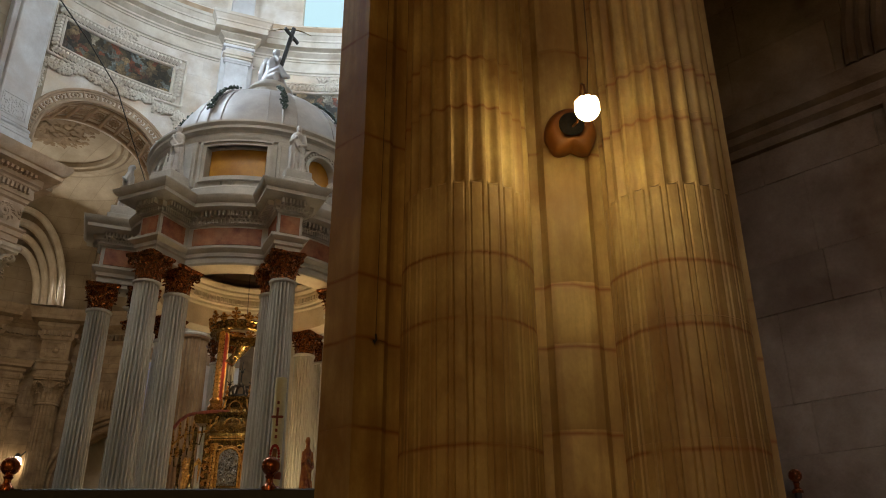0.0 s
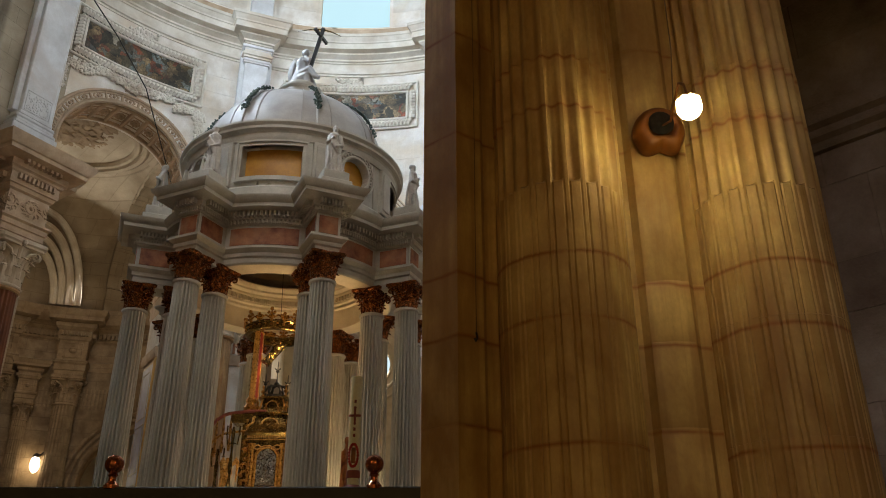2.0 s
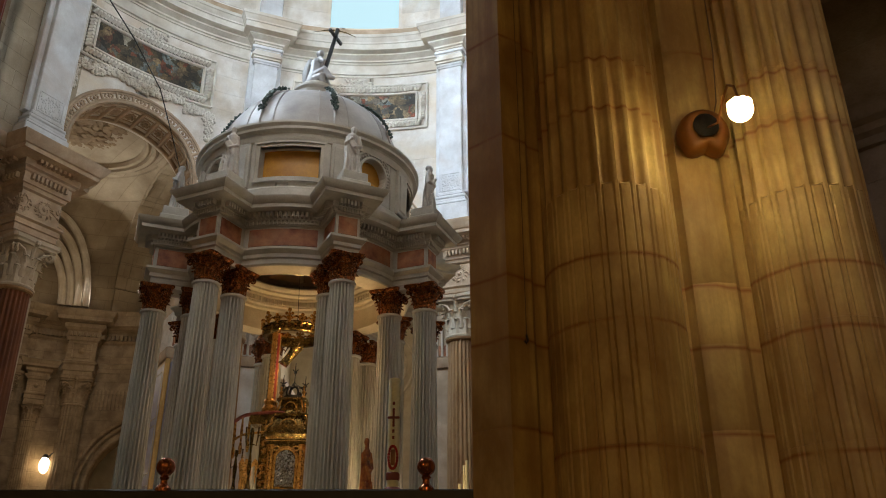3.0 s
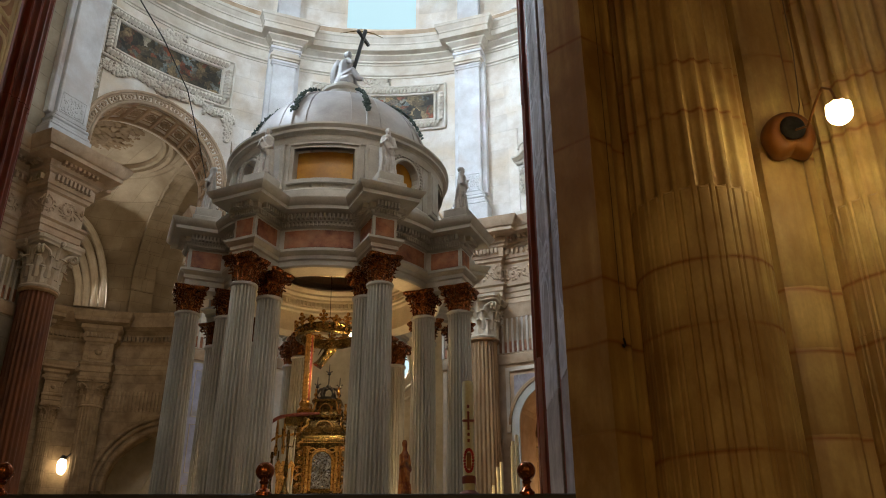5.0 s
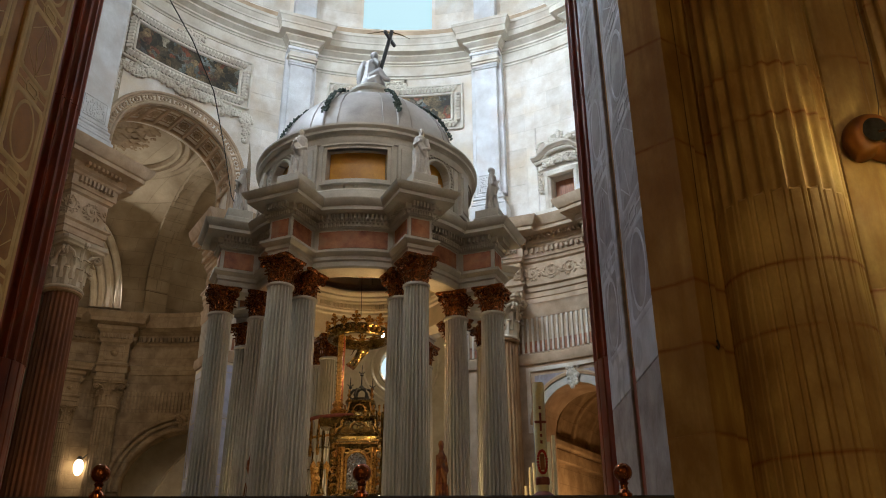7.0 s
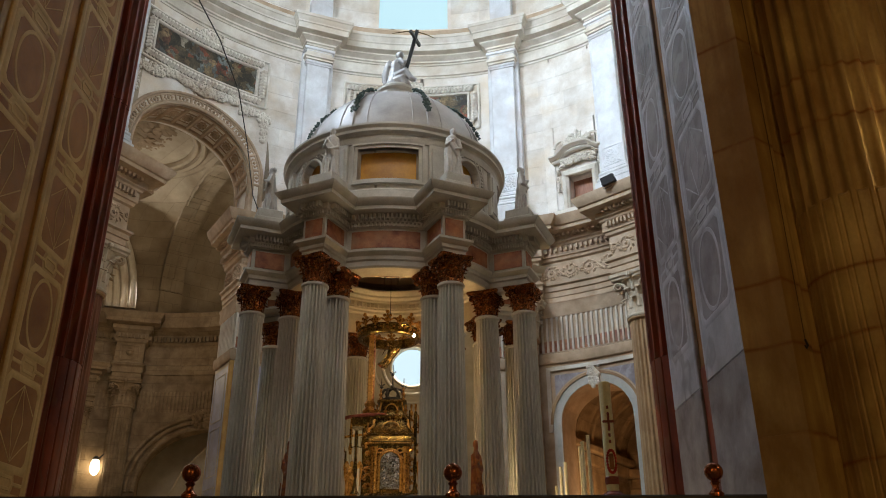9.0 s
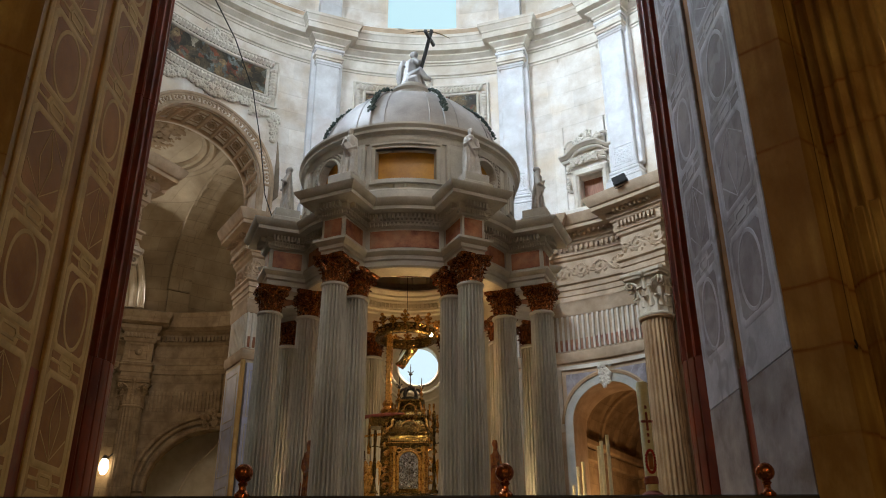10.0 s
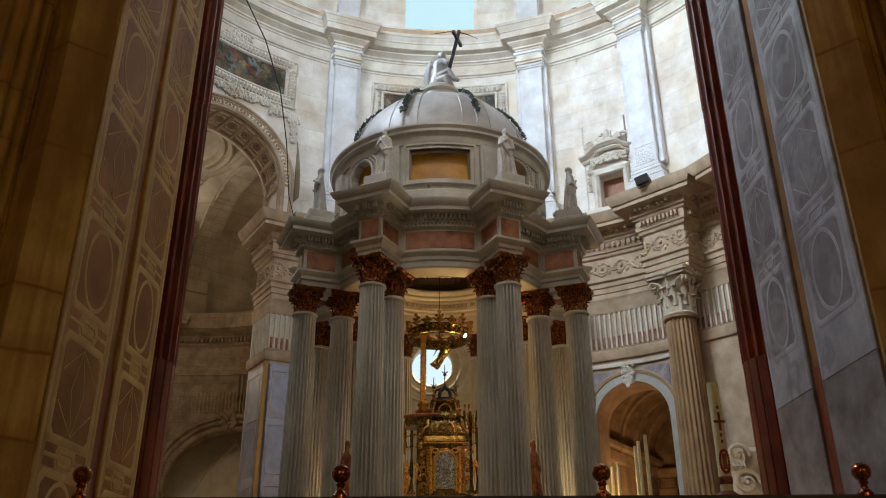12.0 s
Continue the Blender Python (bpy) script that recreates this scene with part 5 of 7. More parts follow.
for i in range(STEPS):
    a, b = RADIAL - 92 + 184 * i / STEPS, RADIAL - 92 + 184 * (i + 1) / STEPS
    for (r0, z0), (r1, z1) in zip(vault, vault[1:]):
        for j in range(4):
            ra, za, rb, zb = r0 + (r1 - r0) * j / 4, z0 + (z1 - z0) * j / 4, r0 + (r1 - r0) * (j + 1) / 4, z0 + (z1 - z0) * (j + 1) / 4
            quad = [sail(a, ra, za), sail(b, ra, za), sail(b, rb, zb), sail(a, rb, zb)]
            quad = cut(quad)
            if quad:
                q.add(quad, [(0, 1, 2, 3)])
# the half towards the rotunda runs on as a barrel
for k in range(8):
    for sgn in (-92, 92):
        for (r0, z0), (r1, z1) in zip(vault, vault[1:]):
            quad = []
            for r, z, d in ((r0, z0, k), (r1, z1, k), (r1, z1, k + 1), (r0, z0, k + 1)):
                x, y, z = sail(RADIAL + sgn, r, z)
                quad.append((x - math.sin(radians(RADIAL)) * 0.42 * d, y - math.cos(radians(RADIAL)) * 0.42 * d, z))
            quad = cut(quad)
            if quad:
                q.add(quad, [(0, 1, 2, 3)])
tagged(solid("ceiling_chapel", q, VAULT), "shallow stone sail vault with a moulded ring and relief", "ceiling", kind="structure")

# transverse arch of cut stones, and the next bay's vault behind it
trans = thing("wall_transverse_arch", "coursed stone arch between two vaulted bays of the ambulatory", "arch", kind="structure")
HALF_SPAN = (SPRING2 - SPRING1).length / 2
MIDDLE = (SPRING1 + SPRING2) / 2


def across(t, rad, d):
    """A place on the transverse arch: angle along it, radius, and depth away from the vault."""
    p = MIDDLE - ACROSS * rad * math.cos(t) + BEYOND * d
    return (p.x, p.y, 12.45 + rad * math.sin(t))


q = Mesh()
q.loft([[across(math.pi * i / 44, r, d) for r, d in ((HALF_SPAN - 0.06, 0.02), (HALF_SPAN - 0.06, 0.78), (HALF_SPAN + 0.3, 0.78), (HALF_SPAN + 0.3, 0.02))] for i in range(45)])
part("bed", q, JOINT, trans)
rnd = random.Random(8)
for za, zb in ((10.6, 11.5), (11.5, 12.43)):
    for t in (0.0, math.pi):
        x, y, _ = across(t, HALF_SPAN + 0.1, 0.4)
        part("impost", Mesh().box(-0.2, 0.2, -0.4, 0.4, za + 0.003, zb - 0.003, c=0.01), VAULT, trans, at=pose(x, y, 0, 0, 0, math.degrees(math.atan2(ACROSS.y, ACROSS.x))))
for i in range(22):
    ta, tb = math.pi * i / 22 + 0.002, math.pi * (i + 1) / 22 - 0.002
    cut = rnd.uniform(0.3, 0.5)
    for da, db in ((-0.02, cut - 0.006), (cut + 0.006, 0.8)):
        lift = rnd.uniform(0.0, 0.012)
        q = Mesh()
        q.loft([[across(t, r, d) for r, d in ((HALF_SPAN - 0.1 + lift, da), (HALF_SPAN - 0.1 + lift, db), (HALF_SPAN + 0.3, db), (HALF_SPAN + 0.3, da))] for t in (ta, (ta + tb) / 2, tb)])
        part("voussoir", q, VAULT, trans)
q = Mesh()
for i in range(44):
    ta, tb = math.pi * i / 44, math.pi * (i + 1) / 44
    for r0, r1, d in ((HALF_SPAN + 0.1, HALF_SPAN + 2.2, 0.05),):
        q.add([across(ta, r0, d), across(tb, r0, d), across(tb, r1, d), across(ta, r1, d)], [(0, 1, 2, 3)])
    for k in range(20):
        strip = [across(t, HALF_SPAN + 0.15, 0.7 + 0.3 * d) for t, d in ((ta, k), (tb, k), (tb, k + 1), (ta, k + 1))]
        if min(p[0] for p in strip) < -8.55:
            q.add(strip, [(0, 1, 2, 3)])
for t in (0.0, math.pi):
    foot = [across(t, HALF_SPAN + 0.15, d) for d in (0.0, 6.0 if t else 0.3)]
    q.add([foot[0], foot[1], foot[1][:2] + (10.5,), foot[0][:2] + (10.5,)], [(0, 1, 2, 3)])
part("web", q, VAULT, trans)
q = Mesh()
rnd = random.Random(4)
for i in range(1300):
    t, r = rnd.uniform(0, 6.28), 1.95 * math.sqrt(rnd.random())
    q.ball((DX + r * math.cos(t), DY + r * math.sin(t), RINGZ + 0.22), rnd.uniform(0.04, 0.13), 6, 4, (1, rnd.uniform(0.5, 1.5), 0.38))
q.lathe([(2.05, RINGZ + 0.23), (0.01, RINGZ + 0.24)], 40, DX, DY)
relief = thing("trim_vault_relief", "carved relief in a moulded ring of the vault, coloured dark as shaded", "relief", kind="structure")
# darker stone stands in for weaker light on the relief
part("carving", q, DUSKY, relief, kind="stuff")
part("ring", Mesh().lathe([(2.5, RINGZ + 0.1), (2.46, RINGZ - 0.1), (2.36, RINGZ - 0.16), (2.24, RINGZ - 0.12), (2.2, RINGZ - 0.02), (2.12, RINGZ - 0.1), (2.02, RINGZ - 0.08), (1.96, RINGZ + 0.02), (1.96, RINGZ + 0.3)], 56, DX, DY), VAULT, relief)


def chapel_hole(a):
    d = (a - (10.0)) * math.pi / 180 * VR
    return (-1, 5.35 + math.sqrt(max(0, 2.05 ** 2 - d * d))) if abs(d) < 2.05 else None


HALF = (-150, 62)
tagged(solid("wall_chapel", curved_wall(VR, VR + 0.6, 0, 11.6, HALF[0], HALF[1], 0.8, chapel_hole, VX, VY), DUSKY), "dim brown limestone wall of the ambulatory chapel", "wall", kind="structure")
tagged(solid("wall_chapel_niche", Mesh().box(-14.5, -8.0, 29.9, 30.3, 0, 9), CREAM), "yellowish wall behind the chapel arch", "wall", kind="structure")
# slab and side wall, added to stop sky light reaching the niche
tagged(solid("ceiling_niche", Mesh().box(-17.5, -6.5, 28.4, 30.5, 9, 9.2), CREAM), "unseen slab over the chapel niche, against the sky", "ceiling", kind="structure")
tagged(solid("wall_niche_side", Mesh().box(-14.9, -14.5, 27.7, 30.3, 0, 9), CREAM), "plain side wall behind the chapel arch", "wall", kind="structure")
nf = thing("trim_niche_panel", "pointed moulded panel in the niche wall", "panel", kind="structure")
part("moulding", Mesh().tube([(-12.6, 29.88, 3.0), (-12.5, 29.88, 5.0), (-11.9, 29.88, 6.3), (-11.0, 29.88, 7.3), (-10.1, 29.88, 6.3), (-9.5, 29.88, 5.0), (-9.4, 29.88, 3.0)], 0.06, 6), CREAM, nf)
ce = thing("trim_chapel_entablature", "brown limestone entablature with dentils and fluted band", "entablature", kind="structure")
prof = [(VR + 0.1, 9.3), (VR - 0.05, 9.3), (VR - 0.08, 9.5), (VR - 0.12, 9.6), (VR - 0.03, 9.65), (VR - 0.03, 10.3), (VR - 0.12, 10.4), (VR - 0.14, 10.7), (VR - 0.3, 10.8), (VR - 0.5, 10.9), (VR - 0.55, 11.2), (VR - 0.62, 11.4), (VR + 0.1, 11.5)]
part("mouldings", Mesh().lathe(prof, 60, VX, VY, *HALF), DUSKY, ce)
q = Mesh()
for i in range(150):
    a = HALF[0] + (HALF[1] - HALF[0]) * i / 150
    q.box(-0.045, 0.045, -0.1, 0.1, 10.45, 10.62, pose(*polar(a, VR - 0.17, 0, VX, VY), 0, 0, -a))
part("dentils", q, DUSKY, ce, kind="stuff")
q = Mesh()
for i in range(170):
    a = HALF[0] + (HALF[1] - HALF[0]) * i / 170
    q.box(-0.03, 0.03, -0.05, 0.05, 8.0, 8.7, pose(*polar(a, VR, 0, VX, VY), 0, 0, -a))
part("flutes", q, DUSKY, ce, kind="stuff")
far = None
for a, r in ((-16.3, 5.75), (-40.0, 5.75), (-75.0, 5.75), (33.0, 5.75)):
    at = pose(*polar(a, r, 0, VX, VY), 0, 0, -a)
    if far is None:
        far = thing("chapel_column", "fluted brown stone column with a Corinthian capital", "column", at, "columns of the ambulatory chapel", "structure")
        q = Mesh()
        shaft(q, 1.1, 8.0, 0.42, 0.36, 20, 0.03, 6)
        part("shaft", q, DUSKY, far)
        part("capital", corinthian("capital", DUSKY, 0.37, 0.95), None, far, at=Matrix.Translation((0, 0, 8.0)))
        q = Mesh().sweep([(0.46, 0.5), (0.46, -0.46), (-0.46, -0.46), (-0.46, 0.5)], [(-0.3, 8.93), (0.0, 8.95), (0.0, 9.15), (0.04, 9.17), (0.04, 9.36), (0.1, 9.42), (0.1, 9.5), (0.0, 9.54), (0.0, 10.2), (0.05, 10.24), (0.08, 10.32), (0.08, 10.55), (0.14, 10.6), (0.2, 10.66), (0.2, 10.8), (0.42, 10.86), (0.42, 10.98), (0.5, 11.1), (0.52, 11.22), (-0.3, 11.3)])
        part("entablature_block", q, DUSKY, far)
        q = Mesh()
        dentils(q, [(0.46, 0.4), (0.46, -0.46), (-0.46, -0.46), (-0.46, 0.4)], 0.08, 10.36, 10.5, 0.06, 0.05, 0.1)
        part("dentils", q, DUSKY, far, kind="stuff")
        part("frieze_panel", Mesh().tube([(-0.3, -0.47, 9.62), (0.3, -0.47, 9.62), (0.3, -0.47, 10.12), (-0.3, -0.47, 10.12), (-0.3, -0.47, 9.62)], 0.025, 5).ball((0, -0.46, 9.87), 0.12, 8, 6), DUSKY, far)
    else:
        copy_thing(far, at)
copy_thing(far, pose(-14.6, 27.0, 2.43, 0, 0, 28.8) @ Matrix.Scale(0.62, 4))
ca = thing("trim_chapel_arch", "moulded limestone arch of a side chapel", "arch", kind="structure")
for rad, tk in ((2.08, 0.09), (2.3, 0.07), (2.5, 0.09)):
    part("moulding", Mesh().tube([polar(10.0 + math.degrees(-rad * math.cos(t) / VR), VR - 0.03, 5.35 + rad * math.sin(t), VX, VY) for t in (math.pi * i / 30 for i in range(31))], tk, 8), DUSKY, ca)
q = Mesh()
for i in range(50):
    t, r = random.uniform(0, 6.28), 0.34 * math.sqrt(random.random())
    q.ball(polar(10.0 + math.degrees(r * math.cos(t) / VR), VR - 0.14, 7.7 + r * math.sin(t), VX, VY), random.uniform(0.05, 0.09), 6, 4)
part("keystone", q, DUSKY, ca, "carved foliage boss", kind="stuff")
lun = thing("window_2", "arched lunette window with pale moulded reveal high in the chapel", "window", kind="structure")
for rad, tk in ((1.05, 0.13), (1.32, 0.13), (1.6, 0.15), (1.9, 0.13)):
    part("moulding", Mesh().tube([polar(-36.5 + math.degrees(-rad * math.cos(t) / VR), VR - 0.25 - 0.3 * math.sin(t) - 0.1 * rad, 11.55 + rad * 1.75 * math.sin(t), VX, VY) for t in (math.pi * i / 30 for i in range(31))], tk, 8), PALEW, lun)

# ---- the far chapel behind the back arch, with a round window ----
tagged(solid("wall_far_side_left", Mesh().box(-8.6, -8.0, 22.0, 37.4, 0, 17), CREAM), "plain wall of the far chapel", "wall", kind="structure")
tagged(solid("wall_far_side_right", Mesh().box(0.4, 1.0, 23.4, 37.4, 0, 17), CREAM), "plain wall of the far chapel", "wall", kind="structure")
tagged(solid("ceiling_far_chapel", Mesh().loft([[(-3.8 + 4.4 * math.cos(t) * k, y, 11.5 + 4.4 * math.sin(t) * k) for t in (math.pi * i / 24 for i in range(25))] + [(-3.8 + 4.8 * math.cos(t) * k, y, 11.5 + 4.8 * math.sin(t) * k) for t in (math.pi * i / 24 for i in range(24, -1, -1))] for y, k in ((22.6, 1), (37.4, 1))]), CREAM), "barrel vault of the far chapel", "ceiling", kind="structure")
q = Mesh()
ring = [(-4.0 + 0.95 * math.cos(t), 12.2 + 0.95 * math.sin(t)) for t in (2 * math.pi * i / 48 for i in range(48))]
outer = []
for i in range(48):
    t = 2 * math.pi * i / 48
    k = 1 / max(abs(math.cos(t)), abs(math.sin(t)))
    outer.append((-4.0 + 5.0 * k * math.cos(t) * 1.0, 12.2 + (5.0 if math.sin(t) > 0 else 13.0) * k * math.sin(t)))
q.loft([[(x, 37.0, z) for x, z in ring], [(x, 37.0, z) for x, z in outer], [(x, 37.5, z) for x, z in outer], [(x, 37.5, z) for x, z in ring], [(x, 37.0, z) for x, z in ring]], caps=False)
tagged(solid("wall_far_end", q, CREAM), "end wall of the far chapel with a round window", "wall", kind="structure")
rw = thing("window_1", "round window with bright daylight and moulded rings", "window", kind="structure")
for rad, tk in ((1.0, 0.07), (1.35, 0.09), (1.75, 0.07)):
    part("moulding", Mesh().tube([(-4.0 + rad * math.cos(t), 36.97, 12.2 + rad * math.sin(t)) for t in (2 * math.pi * i / 40 for i in range(41))], tk, 8), CREAM, rw)
SKYGLOW = glow("daylight_outside", (0.70, 0.91, 1.0), 1.0)
tagged(solid("backdrop_sky", Mesh().box(-8, 0, 38.5, 38.6, 8, 16), SKYGLOW), "bright overcast sky outside the round window", "sky", kind="structure")
tagged(solid("wall_far_floor_closure", Mesh().box(-12, 4, 37.6, 38.0, -1, 8), CREAM), "plain outer wall", "wall", kind="structure")

# bright sky outside the drum windows
q = Mesh().lathe([(RW + 1.6, 18.9), (RW + 1.6, 24.2), (RW + 1.7, 24.2), (RW + 1.7, 18.9)], 64, CX, CY)
tagged(solid("backdrop_sky_2", q, glow("daylight_above", (0.60, 0.90, 1.0), 0.95)), "bright overcast sky outside the drum windows", "sky", kind="structure")

# the side passage behind the right arch
P = pose(*polar(RA, RW + 1.2), 0, 0, -RA)
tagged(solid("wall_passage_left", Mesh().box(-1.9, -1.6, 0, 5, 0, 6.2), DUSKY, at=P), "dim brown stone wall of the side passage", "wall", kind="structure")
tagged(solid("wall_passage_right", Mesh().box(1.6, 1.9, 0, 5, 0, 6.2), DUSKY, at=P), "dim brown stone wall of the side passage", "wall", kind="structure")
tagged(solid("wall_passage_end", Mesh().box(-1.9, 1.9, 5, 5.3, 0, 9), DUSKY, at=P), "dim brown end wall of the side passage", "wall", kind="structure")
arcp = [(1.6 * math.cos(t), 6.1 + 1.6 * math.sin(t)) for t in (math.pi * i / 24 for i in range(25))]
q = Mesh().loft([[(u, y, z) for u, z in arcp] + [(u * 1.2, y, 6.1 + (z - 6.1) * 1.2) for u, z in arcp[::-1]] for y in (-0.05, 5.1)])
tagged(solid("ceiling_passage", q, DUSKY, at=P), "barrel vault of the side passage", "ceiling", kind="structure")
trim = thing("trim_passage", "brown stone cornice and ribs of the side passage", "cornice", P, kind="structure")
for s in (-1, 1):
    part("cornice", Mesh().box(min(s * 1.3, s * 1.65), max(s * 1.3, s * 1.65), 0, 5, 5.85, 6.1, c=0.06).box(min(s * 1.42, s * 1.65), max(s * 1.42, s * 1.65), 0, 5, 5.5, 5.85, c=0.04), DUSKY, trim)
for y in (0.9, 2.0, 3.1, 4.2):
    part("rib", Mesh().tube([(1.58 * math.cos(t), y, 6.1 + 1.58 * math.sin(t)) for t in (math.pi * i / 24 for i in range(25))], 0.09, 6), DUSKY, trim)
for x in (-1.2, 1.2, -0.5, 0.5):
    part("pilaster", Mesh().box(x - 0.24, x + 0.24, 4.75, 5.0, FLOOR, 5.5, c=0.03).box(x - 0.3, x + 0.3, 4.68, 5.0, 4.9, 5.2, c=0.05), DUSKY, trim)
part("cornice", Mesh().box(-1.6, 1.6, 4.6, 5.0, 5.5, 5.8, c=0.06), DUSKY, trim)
pic = thing("framed_painting", "small dark red painting in a thin gilt frame", "painting", P @ Matrix.Translation((-0.85, 4.7, 4.2)))
part("canvas", Mesh().box(-0.24, 0.24, -0.02, 0.03, -0.45, 0.45), REDWOOD, pic)
part("frame", Mesh().tube([(-0.26, -0.02, -0.47), (0.26, -0.02, -0.47), (0.26, -0.02, 0.47), (-0.26, -0.02, 0.47), (-0.26, -0.02, -0.47)], 0.03, 6), DARKGOLD, pic)


# ashlar blocks of the upper storey
def ashlar(name, a0, a1, z0, z1, skip, seed):
    rnd = random.Random(seed)
    wall = WALLS[name]
    rows = max(1, round((z1 - z0) / 0.62))
    for i in range(rows):
        za, zb = z0 + (z1 - z0) * i / rows, z0 + (z1 - z0) * (i + 1) / rows
        a = a0 - rnd.random() * 3.0
        while a < a1:
            b = a + rnd.uniform(4.6, 7.4)
            lo, hi = max(a, a0) + 0.012, min(b, a1) - 0.012
            a = b
            if hi - lo < 0.6 or skip(lo, hi, za, zb):
                continue
            out = 0.006 + rnd.uniform(-0.003, 0.003)
            rings = []
            for t in (lo, (lo + hi) / 2, hi):
                rings.append([polar(t, RW - o, z) for o, z in ((-0.01, za + 0.002), (out - 0.003, za + 0.002), (out, za + 0.004), (out, zb - 0.004), (out - 0.003, zb - 0.002), (-0.01, zb - 0.002))])
            part("block", Mesh().loft(rings), WALL, wall)


def no_skip(lo, hi, za, zb):
    return False


def left_skip(lo, hi, za, zb):
    mid, half = (lo + hi) / 2 - LA, (hi - lo) / 2
    near = max(0, abs(mid) - half) * math.pi / 180 * RW
    if math.hypot(near, max(0, za - LEFT_Z)) < LEFT_OUT + 0.1:
        return True
    return near < 2.05 and zb > 15.2 and za < 17.3


def back_skip(lo, hi, za, zb):
    mid, half = (lo + hi) / 2 - BA, (hi - lo) / 2
    near = max(0, abs(mid) - half) * math.pi / 180 * RW
    if math.hypot(near, max(0, za - 11.4)) < ARCH_R + 0.35:
        return True
    return near < 2.2 and zb > 15.5 and za < 17.3


def door_skip(lo, hi, za, zb):
    return lo < 39.5 and hi > 26.8 and za < 14.9


ashlar("wall_left_arch", -57.4, LA + e, 12.0, 17.45, left_skip, 1)
ashlar("wall_back_left_pier", LA + e, -24.6, 12.0, 17.45, no_skip, 2)
ashlar("wall_back_left_pier", -18.0, BA - eb, 12.0, 17.45, back_skip, 3)
ashlar("wall_back_arch", BA - eb, BA + eb, 12.0, 17.45, back_skip, 4)
ashlar("wall_back_right_pier", BA + eb, 15.4, 12.0, 17.45, back_skip, 5)
ashlar("wall_back_right_pier", 21.9, RA - s2, 12.0, 17.45, door_skip, 6)
ashlar("wall_right_gallery", RA - s2, RA + s2, 12.0, 17.45, door_skip, 7)
ashlar("wall_right_pier", 44.4, 58.5, 12.0, 17.45, no_skip, 8)
for lo, hi in ((-57, -45.5), (-38, -24.5), (-18, -9), (7.2, 15.5), (21.9, 37.5), (44.4, 58)):
    ashlar("wall_drum", lo, hi, 19.6, 22.5, no_skip, int(lo) + 90)


# ---- the tempietto ----
def tp(a, r, z=0.0):
    """A place round the tempietto's axis; angle 0 faces the camera (-y), positive towards +x."""
    return (TX + r * math.sin(radians(a)), TY - r * math.cos(radians(a)), z)


TCOLS = (-25.0, 25.0, 67.5, 112.5, 155.0, -155.0, -112.5, -67.5)
R_OUT, R_IN, R_WALL = 2.49, 1.83, 1.97
tem = thing("tempietto", "round grey marble tempietto with fluted columns and a low dome", "tempietto", kind="structure")

tshaft = Mesh()
shaft(tshaft, 1.75, 6.2, 0.238, 0.19, 22, 0.06, 14, steps=4, fillet=0.4)
tshaft = tshaft.data("shaft", COLGREY)
tneck = Mesh().lathe([(0, 6.17), (0.19, 6.17), (0.215, 6.185), (0.215, 6.215), (0.195, 6.23), (0, 6.23)], 24).data("astragal", GREY)
tbase = Mesh().box(-0.33, 0.33, -0.33, 0.33, 1.35, 1.5, c=0.015).lathe([(0, 1.5), (0.32, 1.5), (0.33, 1.55), (0.31, 1.6), (0.26, 1.63), (0.26, 1.66), (0.285, 1.7), (0.26, 1.75), (0, 1.76)], 28).data("base", GREY)
tcap = corinthian("capital", BRONZE, 0.185, 0.44)
for a in TCOLS:
    for r in (R_OUT, R_IN):
        x, y, _ = tp(a, r)
        col = new("column")
        col.parent = tem
        col.matrix_basis = pose(x, y, 0, 0, 0, a)
        part("shaft", tshaft, None, col)
        part("astragal", tneck, None, col)
        part("base", tbase, None, col)
        part("capital", tcap, None, col, "dark gilt bronze Corinthian capital", at=Matrix.Translation((0, 0, 6.21)))
part("stylobate", Mesh().lathe([(0, FLOOR), (3.3, FLOOR), (3.3, 1.2), (3.05, 1.2), (3.05, 1.35), (0, 1.35)], 64, TX, TY), GREY, tem)


def ring_path(r, front, hw):
    """The entablature's plan: a circle that breaks forward over each pair of columns."""
    pts = []
    order = sorted(TCOLS)
    for i, a in enumerate(order):
        nxt = order[(i + 1) % 8] + (360 if i == 7 else 0)
        d = math.degrees(math.asin(hw / r))
        c, sn = math.cos(radians(a)), math.sin(radians(a))
        for u, rad in ((-hw, r * math.cos(radians(d))), (-hw, front), (hw, front), (hw, r * math.cos(radians(d)))):
            pts.append((TX + rad * sn + u * c, TY - rad * c + u * sn))
        lo, hi = a + d, nxt - d
        n = max(2, round((hi - lo) / 4))
        pts += [tp(lo + (hi - lo) * k / n, r)[:2] for k in range(1, n)]
    return pts[::-1]


path = ring_path(R_WALL, 2.62, 0.2)
ARCHI = [(-0.30, 6.665), (-0.02, 6.665), (0.0, 6.69), (0.0, 6.77), (0.03, 6.79), (0.03, 6.85), (0.07, 6.88), (0.10, 6.91), (0.10, 6.95), (-0.30, 6.96)]
FRZ = [(-0.3, 6.96), (0.0, 6.96), (0.0, 7.34), (-0.3, 7.34)]
CORN = [(-0.3, 7.34), (0.02, 7.34), (0.05, 7.37), (0.05, 7.41), (0.08, 7.43), (0.08, 7.52), (0.14, 7.55), (0.28, 7.57), (0.28, 7.63), (0.31, 7.65), (0.35, 7.71), (0.36, 7.75), (-0.3, 7.80)]
part("architrave", Mesh().sweep(path, ARCHI, True), GREY, tem)
part("frieze", Mesh().sweep(path, FRZ, True), GREY, tem)
part("cornice", Mesh().sweep(path, CORN, True), GREY, tem)
